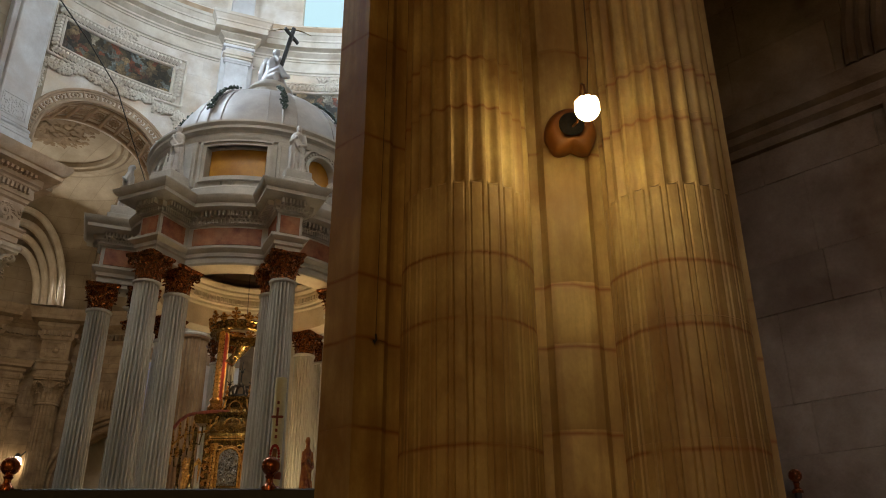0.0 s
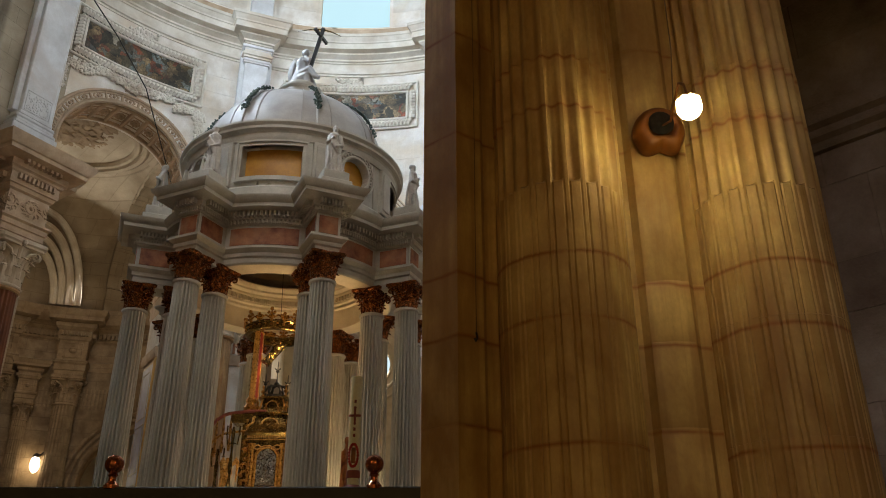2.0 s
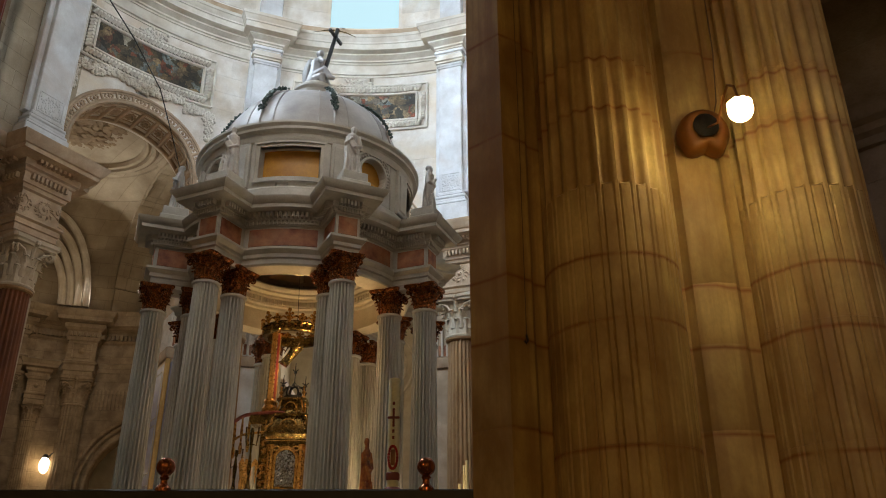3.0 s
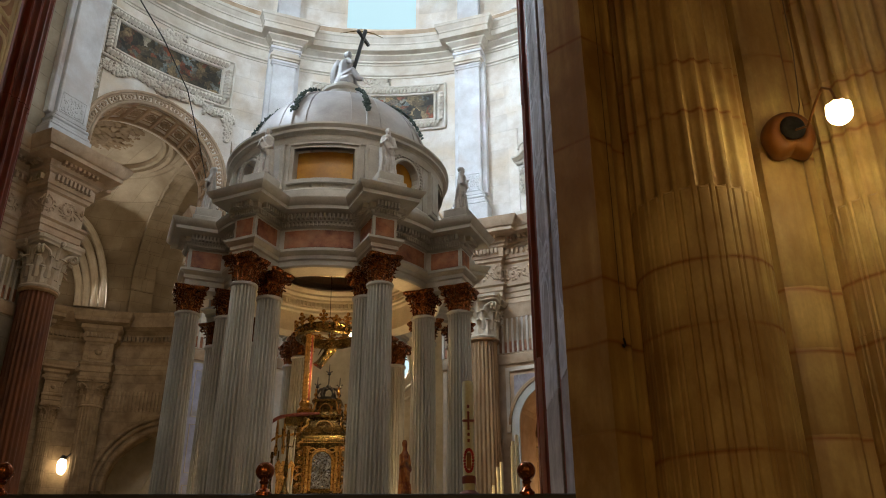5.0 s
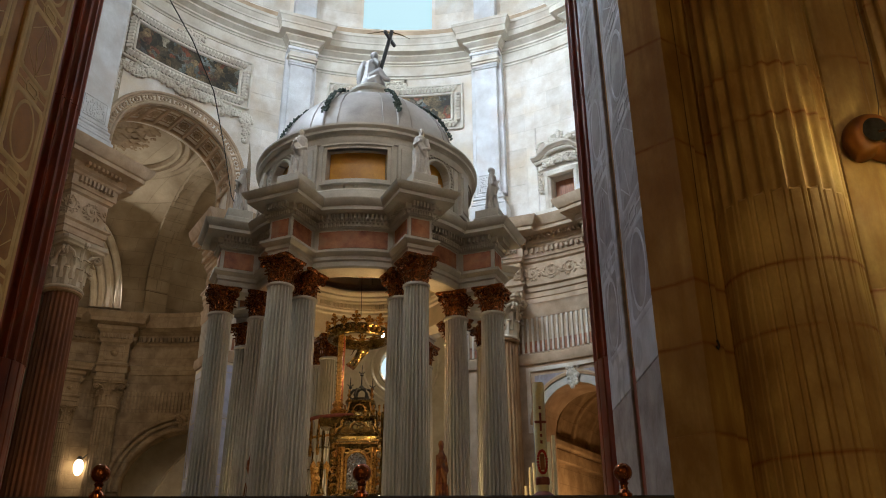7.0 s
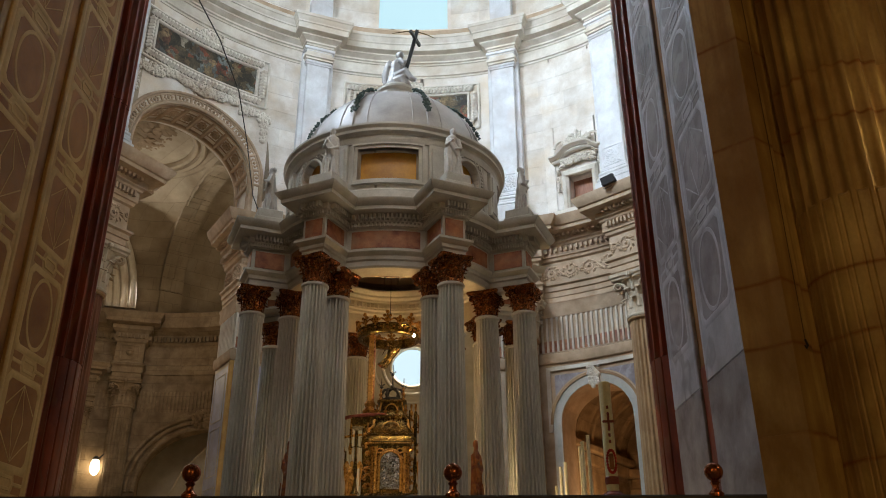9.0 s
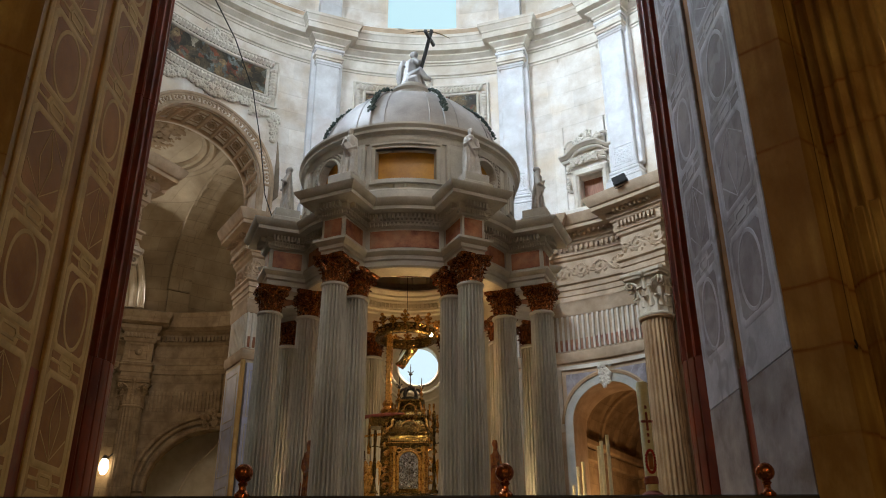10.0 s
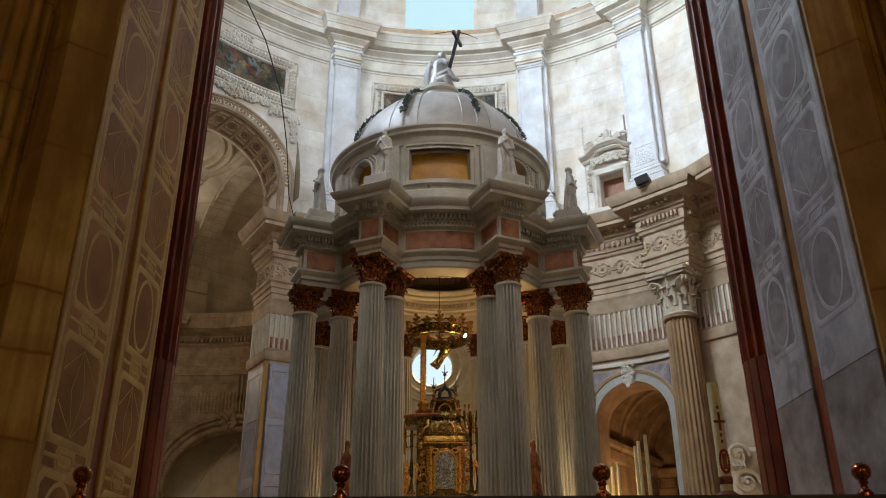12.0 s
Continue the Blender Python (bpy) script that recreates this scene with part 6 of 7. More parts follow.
# the lower fascia between the columns; cream puts warm light on its plain soffit
part("inner_architrave", Mesh().lathe([(1.57, 6.8), (1.57, 6.66), (1.93, 6.66), (1.93, 6.8), (1.57, 6.8)], 72, TX, TY), CREAM, tem, "soffit coloured cream for the warm light on it")
q = Mesh()
dentils(q, path + path[:1], 0.07, 7.45, 7.54, 0.034, 0.022, 0.1)
part("dentils", q, GREY, tem, kind="stuff")
q = Mesh()
dentils(q, path + path[:1], 0.02, 7.36, 7.425, 0.03, 0.014, 0.06)
part("egg_moulding", q, GREY, tem, kind="stuff")
order = sorted(TCOLS)
for i, a in enumerate(order):
    nxt = order[(i + 1) % 8] + (360 if i == 7 else 0)
    q = Mesh()
    lo, hi = a + 8.5, nxt - 8.5
    k = 10
    q.loft([[tp(lo + (hi - lo) * j / k, r, z) for r, z in ((R_WALL - 0.01, 7.0), (R_WALL + 0.012, 7.0), (R_WALL + 0.012, 7.3), (R_WALL - 0.01, 7.3))] for j in range(k + 1)])
    part("frieze_panel", q, REDPANEL, tem, "panel of pink breccia marble")
    c = pose(TX, TY, 0, 0, 0, a)
    part("frieze_panel", Mesh().box(-0.155, 0.155, -2.632, -2.60, 7.0, 7.3), REDPANEL, tem, at=c)
    for s in (-1, 1):
        part("frieze_panel", Mesh().box(min(s * 0.19, s * 0.212), max(s * 0.19, s * 0.212), -2.56, -2.06, 7.0, 7.3), REDPANEL, tem, at=c)
    # the soffit block that joins each pair of columns to the ring
    part("lintel", Mesh().box(-0.2, 0.2, -2.615, -1.66, 6.60, 6.667, c=0.008), GREY, tem, at=c)
    # pedestal of the statue above
    part("pedestal", Mesh().box(-0.26, 0.26, -2.70, -2.2, 7.78, 7.96, c=0.012).box(-0.22, 0.22, -2.66, -2.22, 7.96, 8.13, c=0.012), GREY, tem, at=Matrix.Translation((0.07, 0, 0)) @ c)


def drum_hole(b):
    best = None
    for k in range(4):
        d = (b - 90 * k + 180) % 360 - 180
        if abs(d) < 15.2:
            best = (8.27, 8.87)
        d = (b - 45 - 90 * k + 180) % 360 - 180
        u = radians(d) * R_WALL
        if abs(u) < 0.285:
            h = math.sqrt(0.285 ** 2 - u * u)
            best = (8.64 - h, 8.64 + h)
    return best


part("drum", curved_wall(1.82, R_WALL, 7.78, 9.1, 0, 360, 0.8, drum_hole, TX, TY), GREY, tem)
part("drum_base", Mesh().lathe([(1.9, 7.78), (2.06, 7.78), (2.06, 7.86), (2.02, 7.9), (2.02, 8.05), (1.99, 8.09), (1.9, 8.1)], 96, TX, TY), GREY, tem)
part("drum_cornice", Mesh().lathe([(1.9, 8.98), (2.0, 8.98), (2.02, 9.03), (2.02, 9.1), (2.04, 9.13), (2.1, 9.16), (2.1, 9.21), (2.14, 9.26), (2.14, 9.30), (2.0, 9.33), (1.9, 9.38), (1.86, 9.46), (1.7, 9.46)], 96, TX, TY), GREY, tem)
for k in range(4):
    win = new("window")
    win.parent = tem
    win.matrix_basis = pose(TX, TY, 0, 0, 0, 90 * k)

    def strip(b0, b1, z0, z1, r):
        q = Mesh()
        n = max(1, round(abs(b1 - b0) / 3))
        return q.loft([[(rr * math.sin(radians(b0 + (b1 - b0) * j / n)), -rr * math.cos(radians(b0 + (b1 - b0) * j / n)), z) for rr, z in ((1.9, z0), (r, z0), (r, z1), (1.9, z1))] for j in range(n + 1)])
    for grow, r, w in ((0.0, 2.0, 1.7), (1.7, 2.03, 1.0)):
        part("frame", strip(-15.2 - grow - w, 15.2 + grow + w, 8.87 + grow * 0.034, 8.87 + (grow + w) * 0.034, r), GREY, win)
        part("frame", strip(-15.2 - grow - w, 15.2 + grow + w, 8.27 - (grow + w) * 0.034, 8.27 - grow * 0.034, r), GREY, win)
        part("frame", strip(-15.2 - grow - w, -15.2 - grow, 8.27 - grow * 0.034, 8.87 + grow * 0.034, r), GREY, win)
        part("frame", strip(15.2 + grow, 15.2 + grow + w, 8.27 - grow * 0.034, 8.87 + grow * 0.034, r), GREY, win)
    q = Mesh()
    rows = []
    for j in range(61):
        b = radians(-20 + 40 * j / 60)
        wave = 0.035 * math.sin(j * 1.25 + k) + 0.02 * math.sin(j * 0.6 + 2 * k)
        rows.append([((1.68 + wave * f) * math.sin(b), -(1.68 + wave * f) * math.cos(b), z) for f, z in ((0.5, 9.02), (0.9, 8.7), (1.3, 8.3), (1.5, 8.14))])
    q.loft(rows, closed=False)
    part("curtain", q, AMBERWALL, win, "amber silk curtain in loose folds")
    oc = new("oculus")
    oc.parent = tem
    oc.matrix_basis = pose(TX, TY, 0, 0, 0, 45 + 90 * k)

    def round_pts(rad, r, n=36):
        return [(r * math.sin(rad * math.cos(t) / R_WALL), -r * math.cos(rad * math.cos(t) / R_WALL), 8.64 + rad * math.sin(t)) for t in (2 * math.pi * i / n for i in range(n + 1))]
    part("frame", Mesh().tube(round_pts(0.3, 1.98), 0.028, 6), GREY, oc)
    part("frame", Mesh().tube(round_pts(0.42, 1.98), 0.025, 6), GREY, oc)
    q = Mesh()
    for p in round_pts(0.36, 1.985, 34)[:-1]:
        q.ball(p, 0.026, 6, 4)
    part("beading", q, GREY, oc, kind="stuff")
for a in TCOLS:
    q = Mesh().box(-0.17, 0.17, -2.03, -1.9, 8.1, 8.98, c=0.01).box(-0.12, 0.12, -2.05, -1.9, 8.18, 8.9, c=0.01)
    part("drum_pilaster", q, GREY, tem, at=pose(TX, TY, 0, 0, 0, a))
dome = [(1.82, 9.42), (1.80, 9.47), (1.77, 9.50), (1.75, 9.65), (1.69, 9.87), (1.59, 10.10), (1.44, 10.34), (1.24, 10.55), (0.98, 10.73), (0.68, 10.84), (0.48, 10.89), (0.01, 10.90)]
part("dome", Mesh().lathe(dome, 72, TX, TY), DOMEGREY, tem, "low dome of pale grey marble")
for i in range(8):
    a = 22.5 + 45 * i
    pts = [(TX + (r + 0.012) * math.sin(radians(a)), TY - (r + 0.012) * math.cos(radians(a)), z + 0.012) for r, z in dome[2:-1]]
    part("rib", Mesh().tube(pts, 0.02, 6), DOMEGREY, tem)
    for off in (-9.0, 9.0):
        part("fillet", Mesh().tube([(TX + (r + 0.004) * math.sin(radians(a + off)), TY - (r + 0.004) * math.cos(radians(a + off)), z + 0.004) for r, z in dome[2:-1]], 0.009, 5), DOMEGREY, tem)
    q = Mesh()
    for j in range(150):
        t = random.random()
        k = 3.7 + 4.4 * t
        i0 = int(k)
        f = k - i0
        r = dome[i0][0] * (1 - f) + dome[i0 + 1][0] * f + 0.05
        z = dome[i0][1] * (1 - f) + dome[i0 + 1][1] * f + 0.05
        b = a + random.gauss(0, 0.026) / r * 57.3
        x, y, _ = tp(b, r)
        d = Vector((random.uniform(-1, 1), random.uniform(-1, 1), random.uniform(-0.6, 1))).normalized() * random.uniform(0.03, 0.055)
        q.tube([(x, y, z), (x + d.x * 0.6, y + d.y * 0.6, z + d.z * 0.6), (x + d.x, y + d.y, z + d.z)], [0.012, 0.022, 0.004], 5)
    part("garland", q, GREEN, tem, "dark verdigris bronze leaf garland", kind="stuff")
part("pedestal", Mesh().lathe([(0, 10.82), (0.62, 10.82), (0.6, 10.9), (0.5, 10.93), (0.44, 11.02), (0.42, 11.2), (0.46, 11.25), (0.46, 11.3), (0.36, 11.34), (0.34, 11.42), (0, 11.44)], 36, TX, TY), GREY, tem)
# inside: ring, soffit, ceiling
# cream instead of grey marble carries the warm light inside
part("inner_entablature", Mesh().lathe([(1.75, 6.72), (1.62, 6.72), (1.62, 6.76), (1.58, 6.78), (1.58, 7.06), (1.54, 7.09), (1.54, 7.14), (1.49, 7.16), (1.49, 7.29), (1.43, 7.31), (1.43, 7.35), (1.33, 7.37), (1.33, 7.41), (1.29, 7.43), (1.26, 7.47), (1.26, 7.5), (1.75, 7.56)], 72, TX, TY), CREAM, tem)
q = Mesh()
for i in range(110):
    a = 360 * i / 110
    q.box(-0.024, 0.024, -0.03, 0.03, 7.19, 7.28, pose(*tp(a, 1.47), 0, 0, a))
part("inner_dentils", q, CREAM, tem, kind="stuff")
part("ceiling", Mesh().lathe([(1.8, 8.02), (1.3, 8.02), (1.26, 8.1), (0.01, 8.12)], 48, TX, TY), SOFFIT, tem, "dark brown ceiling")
part("inner_dome", Mesh().lathe([(1.81, 8.13), (1.81, 9.1), (1.7, 9.4), (1.55, 9.8), (1.3, 10.2), (0.85, 10.55), (0.01, 10.7)], 48, TX, TY), AMBERWALL, tem, "inner dome, its warm lamplight put into amber colour")

# statues
for i, a in enumerate(TCOLS):
    fig = figure("statue", STATUE, 0.96, 11 + i, lean=(-1) ** i, arm=(-1) ** (i // 2))
    tagged(solid("statue", fig, None, at=Matrix.Translation((0.09, 0, 0)) @ pose(*tp(a, 2.45, 8.13), 0, 0, a + (-1) ** i * 12)), "white marble statue of a draped saint on the entablature", "statue", "statues of the tempietto")

# the winged figure: seated on a rock, turned to the cross
ang = Mesh()
fold = []
for s_, w, ox in ((0.0, 0.19, 0.0), (0.1, 0.2, 0.0), (0.2, 0.19, 0.02), (0.3, 0.16, 0.03), (0.42, 0.14, 0.03), (0.55, 0.15, 0.05), (0.62, 0.12, 0.06), (0.66, 0.06, 0.07)):
    fold.append([(ox + w * (1 + 0.1 * math.sin(7 * t + 4 * s_)) * math.cos(t), 0.8 * w * (1 + 0.08 * math.sin(5 * t)) * math.sin(t), s_) for t in (2 * math.pi * k / 30 for k in range(30))])
ang.loft(fold)
ang.ball((0.10, -0.03, 0.74), 0.078, 14, 10, (0.95, 0.9, 1.1))
ang.ball((0.06, 0.0, 0.76), 0.07, 12, 8)
ang.tube([(0.0, -0.08, 0.2), (0.24, -0.16, 0.3), (0.36, -0.2, 0.12), (0.46, -0.22, 0.08)], [0.11, 0.09, 0.06, 0.04], 8)
ang.tube([(0.02, 0.04, 0.16), (0.24, -0.02, 0.16), (0.34, -0.06, -0.06), (0.44, -0.1, -0.1)], [0.11, 0.09, 0.06, 0.04], 8)
ang.tube([(0.0, -0.12, 0.1), (0.18, -0.2, 0.12), (0.22, -0.22, -0.02)], [0.1, 0.1, 0.06], 8)
ang.tube([(0.1, -0.12, 0.58), (0.2, -0.2, 0.46), (0.3, -0.14, 0.56)], [0.06, 0.05, 0.03], 8)
ang.tube([(0.08, 0.1, 0.58), (0.2, 0.04, 0.5), (0.28, -0.04, 0.66)], [0.06, 0.05, 0.03], 8)
for k in range(11):
    t = k / 10
    ang.tube([(-0.04, 0.1, 0.56), (-0.16 - 0.02 * t, 0.12, 0.68 - 0.1 * t), (-0.22 - 0.08 * math.sin(3.1 * t), 0.14, 0.66 - 0.6 * t)], [0.04, 0.055, 0.02], 6)
    ang.tube([(0.02, 0.14, 0.56), (-0.06, 0.22, 0.7 - 0.08 * t), (-0.1 - 0.1 * t, 0.26, 0.62 - 0.5 * t)], [0.035, 0.045, 0.015], 6)
tagged(solid("statue", fused(ang, "seated_figure", DOMEGREY), None, at=pose(TX - 0.04, TY, 11.46) @ Matrix.Diagonal((0.96, 0.96, 1.14, 1.0))), "white marble seated winged figure on the dome", "statue")
cr = thing("cross", "dark bronze cross leaning on the seated figure's arm", "cross", pose(TX + 0.16, TY - 0.14, 11.72, 4, 13, 0))
part("upright", Mesh().box(-0.036, 0.036, -0.035, 0.035, 0, 1.12, c=0.01), IRON, cr)
part("arm", Mesh().box(-0.26, 0.26, -0.03, 0.03, 0.88, 0.95, c=0.01), IRON, cr, at=pose(0, 0, 0, 0, 0, 70))
part("ray", Mesh().tube([(0, 0, 1.08), (-0.2, 0, 1.05), (-0.5, 0, 0.93)], [0.014, 0.012, 0.005], 6), DARKGOLD, cr)
part("ray", Mesh().tube([(0, 0, 1.08), (0.2, 0, 1.06), (0.42, 0, 1.0)], [0.014, 0.012, 0.005], 6), DARKGOLD, cr)


# ---- the high altar inside the tempietto ----
AX, AY = -3.46, 13.75
alt = thing("altar_tabernacle", "dark gilded tabernacle with a silver relief door on the altar", "tabernacle", pose(AX, AY, 0))


def tier(levels, hx, hy):
    """A stepped block: each level is a height and the share of the half widths."""
    return Mesh().loft([[(x * k, y * k, z) for x, y in ((-hx, -hy * 0.7), (-hx * 0.8, -hy), (hx * 0.8, -hy), (hx, -hy * 0.7), (hx, hy), (-hx, hy))] for z, k in levels])


part("base", Mesh().box(-0.95, 0.95, -0.4, 0.45, 1.35, 3.0, c=0.02), DARKGOLD, alt)
part("plinth", tier(((3.0, 1.25), (3.06, 1.25), (3.1, 1.12), (3.2, 1.12), (3.24, 1.2), (3.3, 1.2), (3.33, 1.0)), 0.34, 0.32), DARKGOLD, alt)
part("body", tier(((3.32, 1.0), (4.1, 1.0)), 0.32, 0.3), DARKGOLD, alt)
part("cornice", tier(((4.06, 1.0), (4.1, 1.06), (4.14, 1.06), (4.18, 1.14), (4.22, 1.24), (4.26, 1.24), (4.28, 1.1)), 0.33, 0.32), DARKGOLD, alt)
part("roof", tier(((4.27, 1.1), (4.33, 0.98), (4.42, 0.82), (4.52, 0.7), (4.54, 0.84), (4.58, 0.86), (4.6, 0.7)), 0.36, 0.34), DARKGOLD, alt)
part("upper_tier", tier(((4.58, 1.0), (4.64, 0.94), (4.72, 0.7), (4.8, 0.78), (4.83, 0.95), (4.86, 0.95), (4.88, 0.7)), 0.26, 0.24), DARKGOLD, alt)
dr = part("door", Mesh().loft([[(u, y, z) for u, z in [(-0.15, 3.4), (0.15, 3.4)] + [(0.15 * math.cos(t), 3.82 + 0.15 * math.sin(t)) for t in (math.pi * i / 14 for i in range(15))]] for y in (-0.33, -0.29)]), SILVER, alt, "arched silver door with a relief")
rnd = random.Random(21)
q = Mesh()
q.ball((0.01, -0.335, 3.82), 0.032, 8, 6)
q.tube([(0.01, -0.335, 3.8), (0.0, -0.345, 3.68), (0.03, -0.34, 3.56), (0.02, -0.335, 3.46)], [0.03, 0.05, 0.05, 0.025], 8)
q.tube([(0.0, -0.34, 3.75), (-0.06, -0.345, 3.7), (-0.09, -0.335, 3.77)], [0.022, 0.02, 0.014], 6)
q.tube([(0.02, -0.34, 3.74), (0.08, -0.345, 3.66), (0.06, -0.34, 3.58)], [0.022, 0.02, 0.014], 6)
for i in range(46):
    t, r = rnd.uniform(0, 6.28), rnd.uniform(0.08, 0.135)
    q.ball((r * math.cos(t), -0.332, 3.66 + 1.7 * r * math.sin(t)), rnd.uniform(0.01, 0.022), 6, 4)
part("relief", q, SILVER, dr, kind="stuff")
for rad, tk, mt in ((0.175, 0.018, GILT), (0.205, 0.014, GOLD)):
    part("door_frame", Mesh().tube([(-rad, -0.31, 3.36), (-rad, -0.31, 3.82)] + [(-rad * math.cos(t), -0.31, 3.82 + rad * math.sin(t)) for t in (math.pi * i / 14 for i in range(15))] + [(rad, -0.31, 3.36)], tk, 6), mt, alt)
for x in (-0.29, -0.235, 0.235, 0.29):
    q = Mesh().lathe([(0, 3.33), (0.034, 3.33), (0.034, 3.38), (0.02, 3.41), (0.024, 3.56), (0.03, 3.62), (0.02, 3.66), (0.026, 3.74), (0.018, 3.78), (0.022, 3.96), (0.034, 4.0), (0.04, 4.06), (0, 4.06)], 12)
    part("colonnette", q, GILT if abs(x) < 0.26 else GOLD, alt, at=Matrix.Translation((x, -0.31, 0)))
q = Mesh()
for i in range(24):
    u = -0.33 + 0.66 * i / 23
    q.ball((u, -0.34, 4.12), 0.013, 6, 4)
    q.ball((u, -0.385, 3.27), 0.015, 6, 4)
    q.box(u - 0.008, u + 0.008, -0.365, -0.3, 4.15, 4.18)
for sgn in (-1, 1):
    for k in range(6):
        z = 3.44 + 0.1 * k
        q.tube([(sgn * (0.262 + 0.018 * math.cos(t)), -0.315, z + 0.03 * math.sin(t)) for t in (0.8 * j for j in range(8))], 0.007, 5)
    q.tube([(sgn * (0.16 - 0.05 * math.cos(t)), -0.318, 4.0 + 0.035 * math.sin(t)) for t in (0.7 * j for j in range(9))], 0.011, 5)
    # scrolls down the slopes of the roof
    q.tube([(sgn * (0.36 - 0.11 * t + 0.02 * math.sin(9 * t)), -0.3 + 0.06 * t, 4.3 + 0.22 * t) for t in (i / 10 for i in range(11))], 0.022, 6)
    q.tube([(sgn * (0.24 - 0.07 * t), -0.2, 4.62 + 0.2 * t * t) for t in (i / 8 for i in range(9))], 0.016, 6)
for i in range(15):
    t = math.pi * (i + 0.5) / 15
    q.ball((0.13 * math.cos(t), -0.3, 4.38 + 0.1 * math.sin(t)), 0.016, 6, 4)
    q.ball((0.1 * math.cos(t), -0.24, 4.66 + 0.12 * math.sin(t)), 0.012, 6, 4)
part("carving", q, GILT, alt, "gilt beading and small scrolls", kind="stuff")
for sgn in (-1, 1):
    q = Mesh()
    for k in range(7):
        z, w = 3.3 + 0.13 * k, 0.05 + 0.03 * math.sin(1.3 * k + sgn)
        q.tube([(sgn * (0.36 + w * math.cos(t)), -0.22 - 0.02 * k * (k % 2), z + w * math.sin(t)) for t in (0.6 * j for j in range(9))], [0.03 - 0.0025 * j for j in range(9)], 6)
        q.ball((sgn * (0.36 + 0.6 * w), -0.24, z), 0.03, 8, 6)
    part("side_carving", q, GOLD, alt, "carved gilt scrolls", kind="stuff")


def pinnacle(h, r):
    """A small turned urn with a flame."""
    return Mesh().lathe([(0, 0), (r, 0), (r, 0.1 * h), (0.45 * r, 0.16 * h), (0.4 * r, 0.26 * h), (r * 0.95, 0.42 * h), (r, 0.5 * h), (0.5 * r, 0.6 * h), (0.3 * r, 0.7 * h), (0.5 * r, 0.8 * h), (0.02, h)], 10)


for x, y, z, h in ((-0.38, -0.24, 4.27, 0.2), (0.38, -0.24, 4.27, 0.24), (-0.24, -0.22, 4.6, 0.17), (0.24, -0.22, 4.6, 0.17), (-0.19, -0.12, 4.88, 0.18), (0.19, -0.12, 4.88, 0.2), (0.33, -0.2, 4.5, 0.28), (0.4, -0.1, 4.45, 0.36), (0.46, -0.2, 4.3, 0.3), (0.1, -0.22, 4.6, 0.14), (-0.1, -0.22, 4.6, 0.14)):
    part("pinnacle", pinnacle(h, 0.036), GOLD, alt, at=Matrix.Translation((x, y, z)))
# a dark openwork crown with small crosses on the summit
q = Mesh()
for i in range(6):
    a = math.pi * i / 3
    q.tube([(0.15 * math.cos(a), 0.1 * math.sin(a), 4.88), (0.2 * math.cos(a), 0.13 * math.sin(a), 4.98), (0.14 * math.cos(a), 0.1 * math.sin(a), 5.08), (0.0, 0.0, 5.1)], [0.022, 0.026, 0.024, 0.016], 6)
q.lathe([(0.13, 4.86), (0.17, 4.87), (0.17, 4.92), (0.13, 4.93)], 16)
q.ball((0, 0, 5.12), 0.045, 10, 8)
for x, z0, z1 in ((0, 5.1, 5.52), (-0.19, 4.98, 5.3), (0.19, 4.98, 5.28)):
    q.tube([(x, 0, z0), (x, 0, z1)], [0.014, 0.007], 6)
    q.tube([(x - 0.05, 0, z1 - 0.12), (x, 0, z1 - 0.16), (x + 0.05, 0, z1 - 0.12)], 0.01, 6)
    q.lathe([(0, z1 - 0.2), (0.035, z1 - 0.18), (0.02, z1 - 0.15), (0, z1 - 0.15)], 10, x, 0)
part("finial", q, IRON, alt, "dark metal crown with small crosses")

crown = thing("votive_crown", "gilded openwork crown hanging over the altar", "crown", pose(TX - 0.02, 13.85, 6.02))
part("rim", Mesh().lathe([(0.47, -0.04), (0.52, -0.04), (0.55, -0.02), (0.53, 0.02), (0.53, 0.08), (0.56, 0.11), (0.53, 0.14), (0.48, 0.13), (0.47, -0.04)], 48), DARKGOLD, crown)
q = Mesh()
for i in range(16):
    a = 2 * math.pi * i / 16
    c = (0.53 * math.sin(a), 0.53 * math.cos(a))
    h = 0.21 if i % 2 == 0 else 0.13
    q.tube([(c[0], c[1], 0.1), (c[0] * 1.08, c[1] * 1.08, 0.1 + h * 0.6), (c[0] * 1.02, c[1] * 1.02, 0.1 + h)], [0.03, 0.022, 0.008], 6)
    tx, ty = math.cos(a), -math.sin(a)
    for u, w, rr in ((0, 1.0, 0.035), (-0.05, 0.7, 0.03), (0.05, 0.7, 0.03), (-0.03, 0.4, 0.028), (0.03, 0.4, 0.028), (0, 0.62, 0.03)):
        q.ball((c[0] * (1.02 + 0.06 * w) + tx * u, c[1] * (1.02 + 0.06 * w) + ty * u, 0.1 + h * w), rr, 6, 5)
    for u in (-0.1, 0.1):
        q.ball((c[0] * 1.01 + tx * u, c[1] * 1.01 + ty * u, 0.06), 0.022, 6, 4)
    q.tube([(c[0] * 1.03, c[1] * 1.03, 0.14), (c[0] * 1.06 + tx * 0.1, c[1] * 1.06 + ty * 0.1, 0.2), (c[0] * 1.03 + tx * 0.2, c[1] * 1.03 + ty * 0.2, 0.14)], 0.016, 6)
    q.ball((c[0] * 1.02, c[1] * 1.02, 0.05), 0.03, 6, 4)
part("cresting", q, GOLD, crown, kind="stuff")
part("hanging_rod", Mesh().tube([(0, 0.25, 0.1), (0, 0.1, 1.4), (0, 0, 3.4)], 0.005, 6), IRON, crown)
part("lamp", Mesh().ball((0.44, -0.28, -0.02), 0.035, 10, 8), FLAME, crown, "small lit bulb")

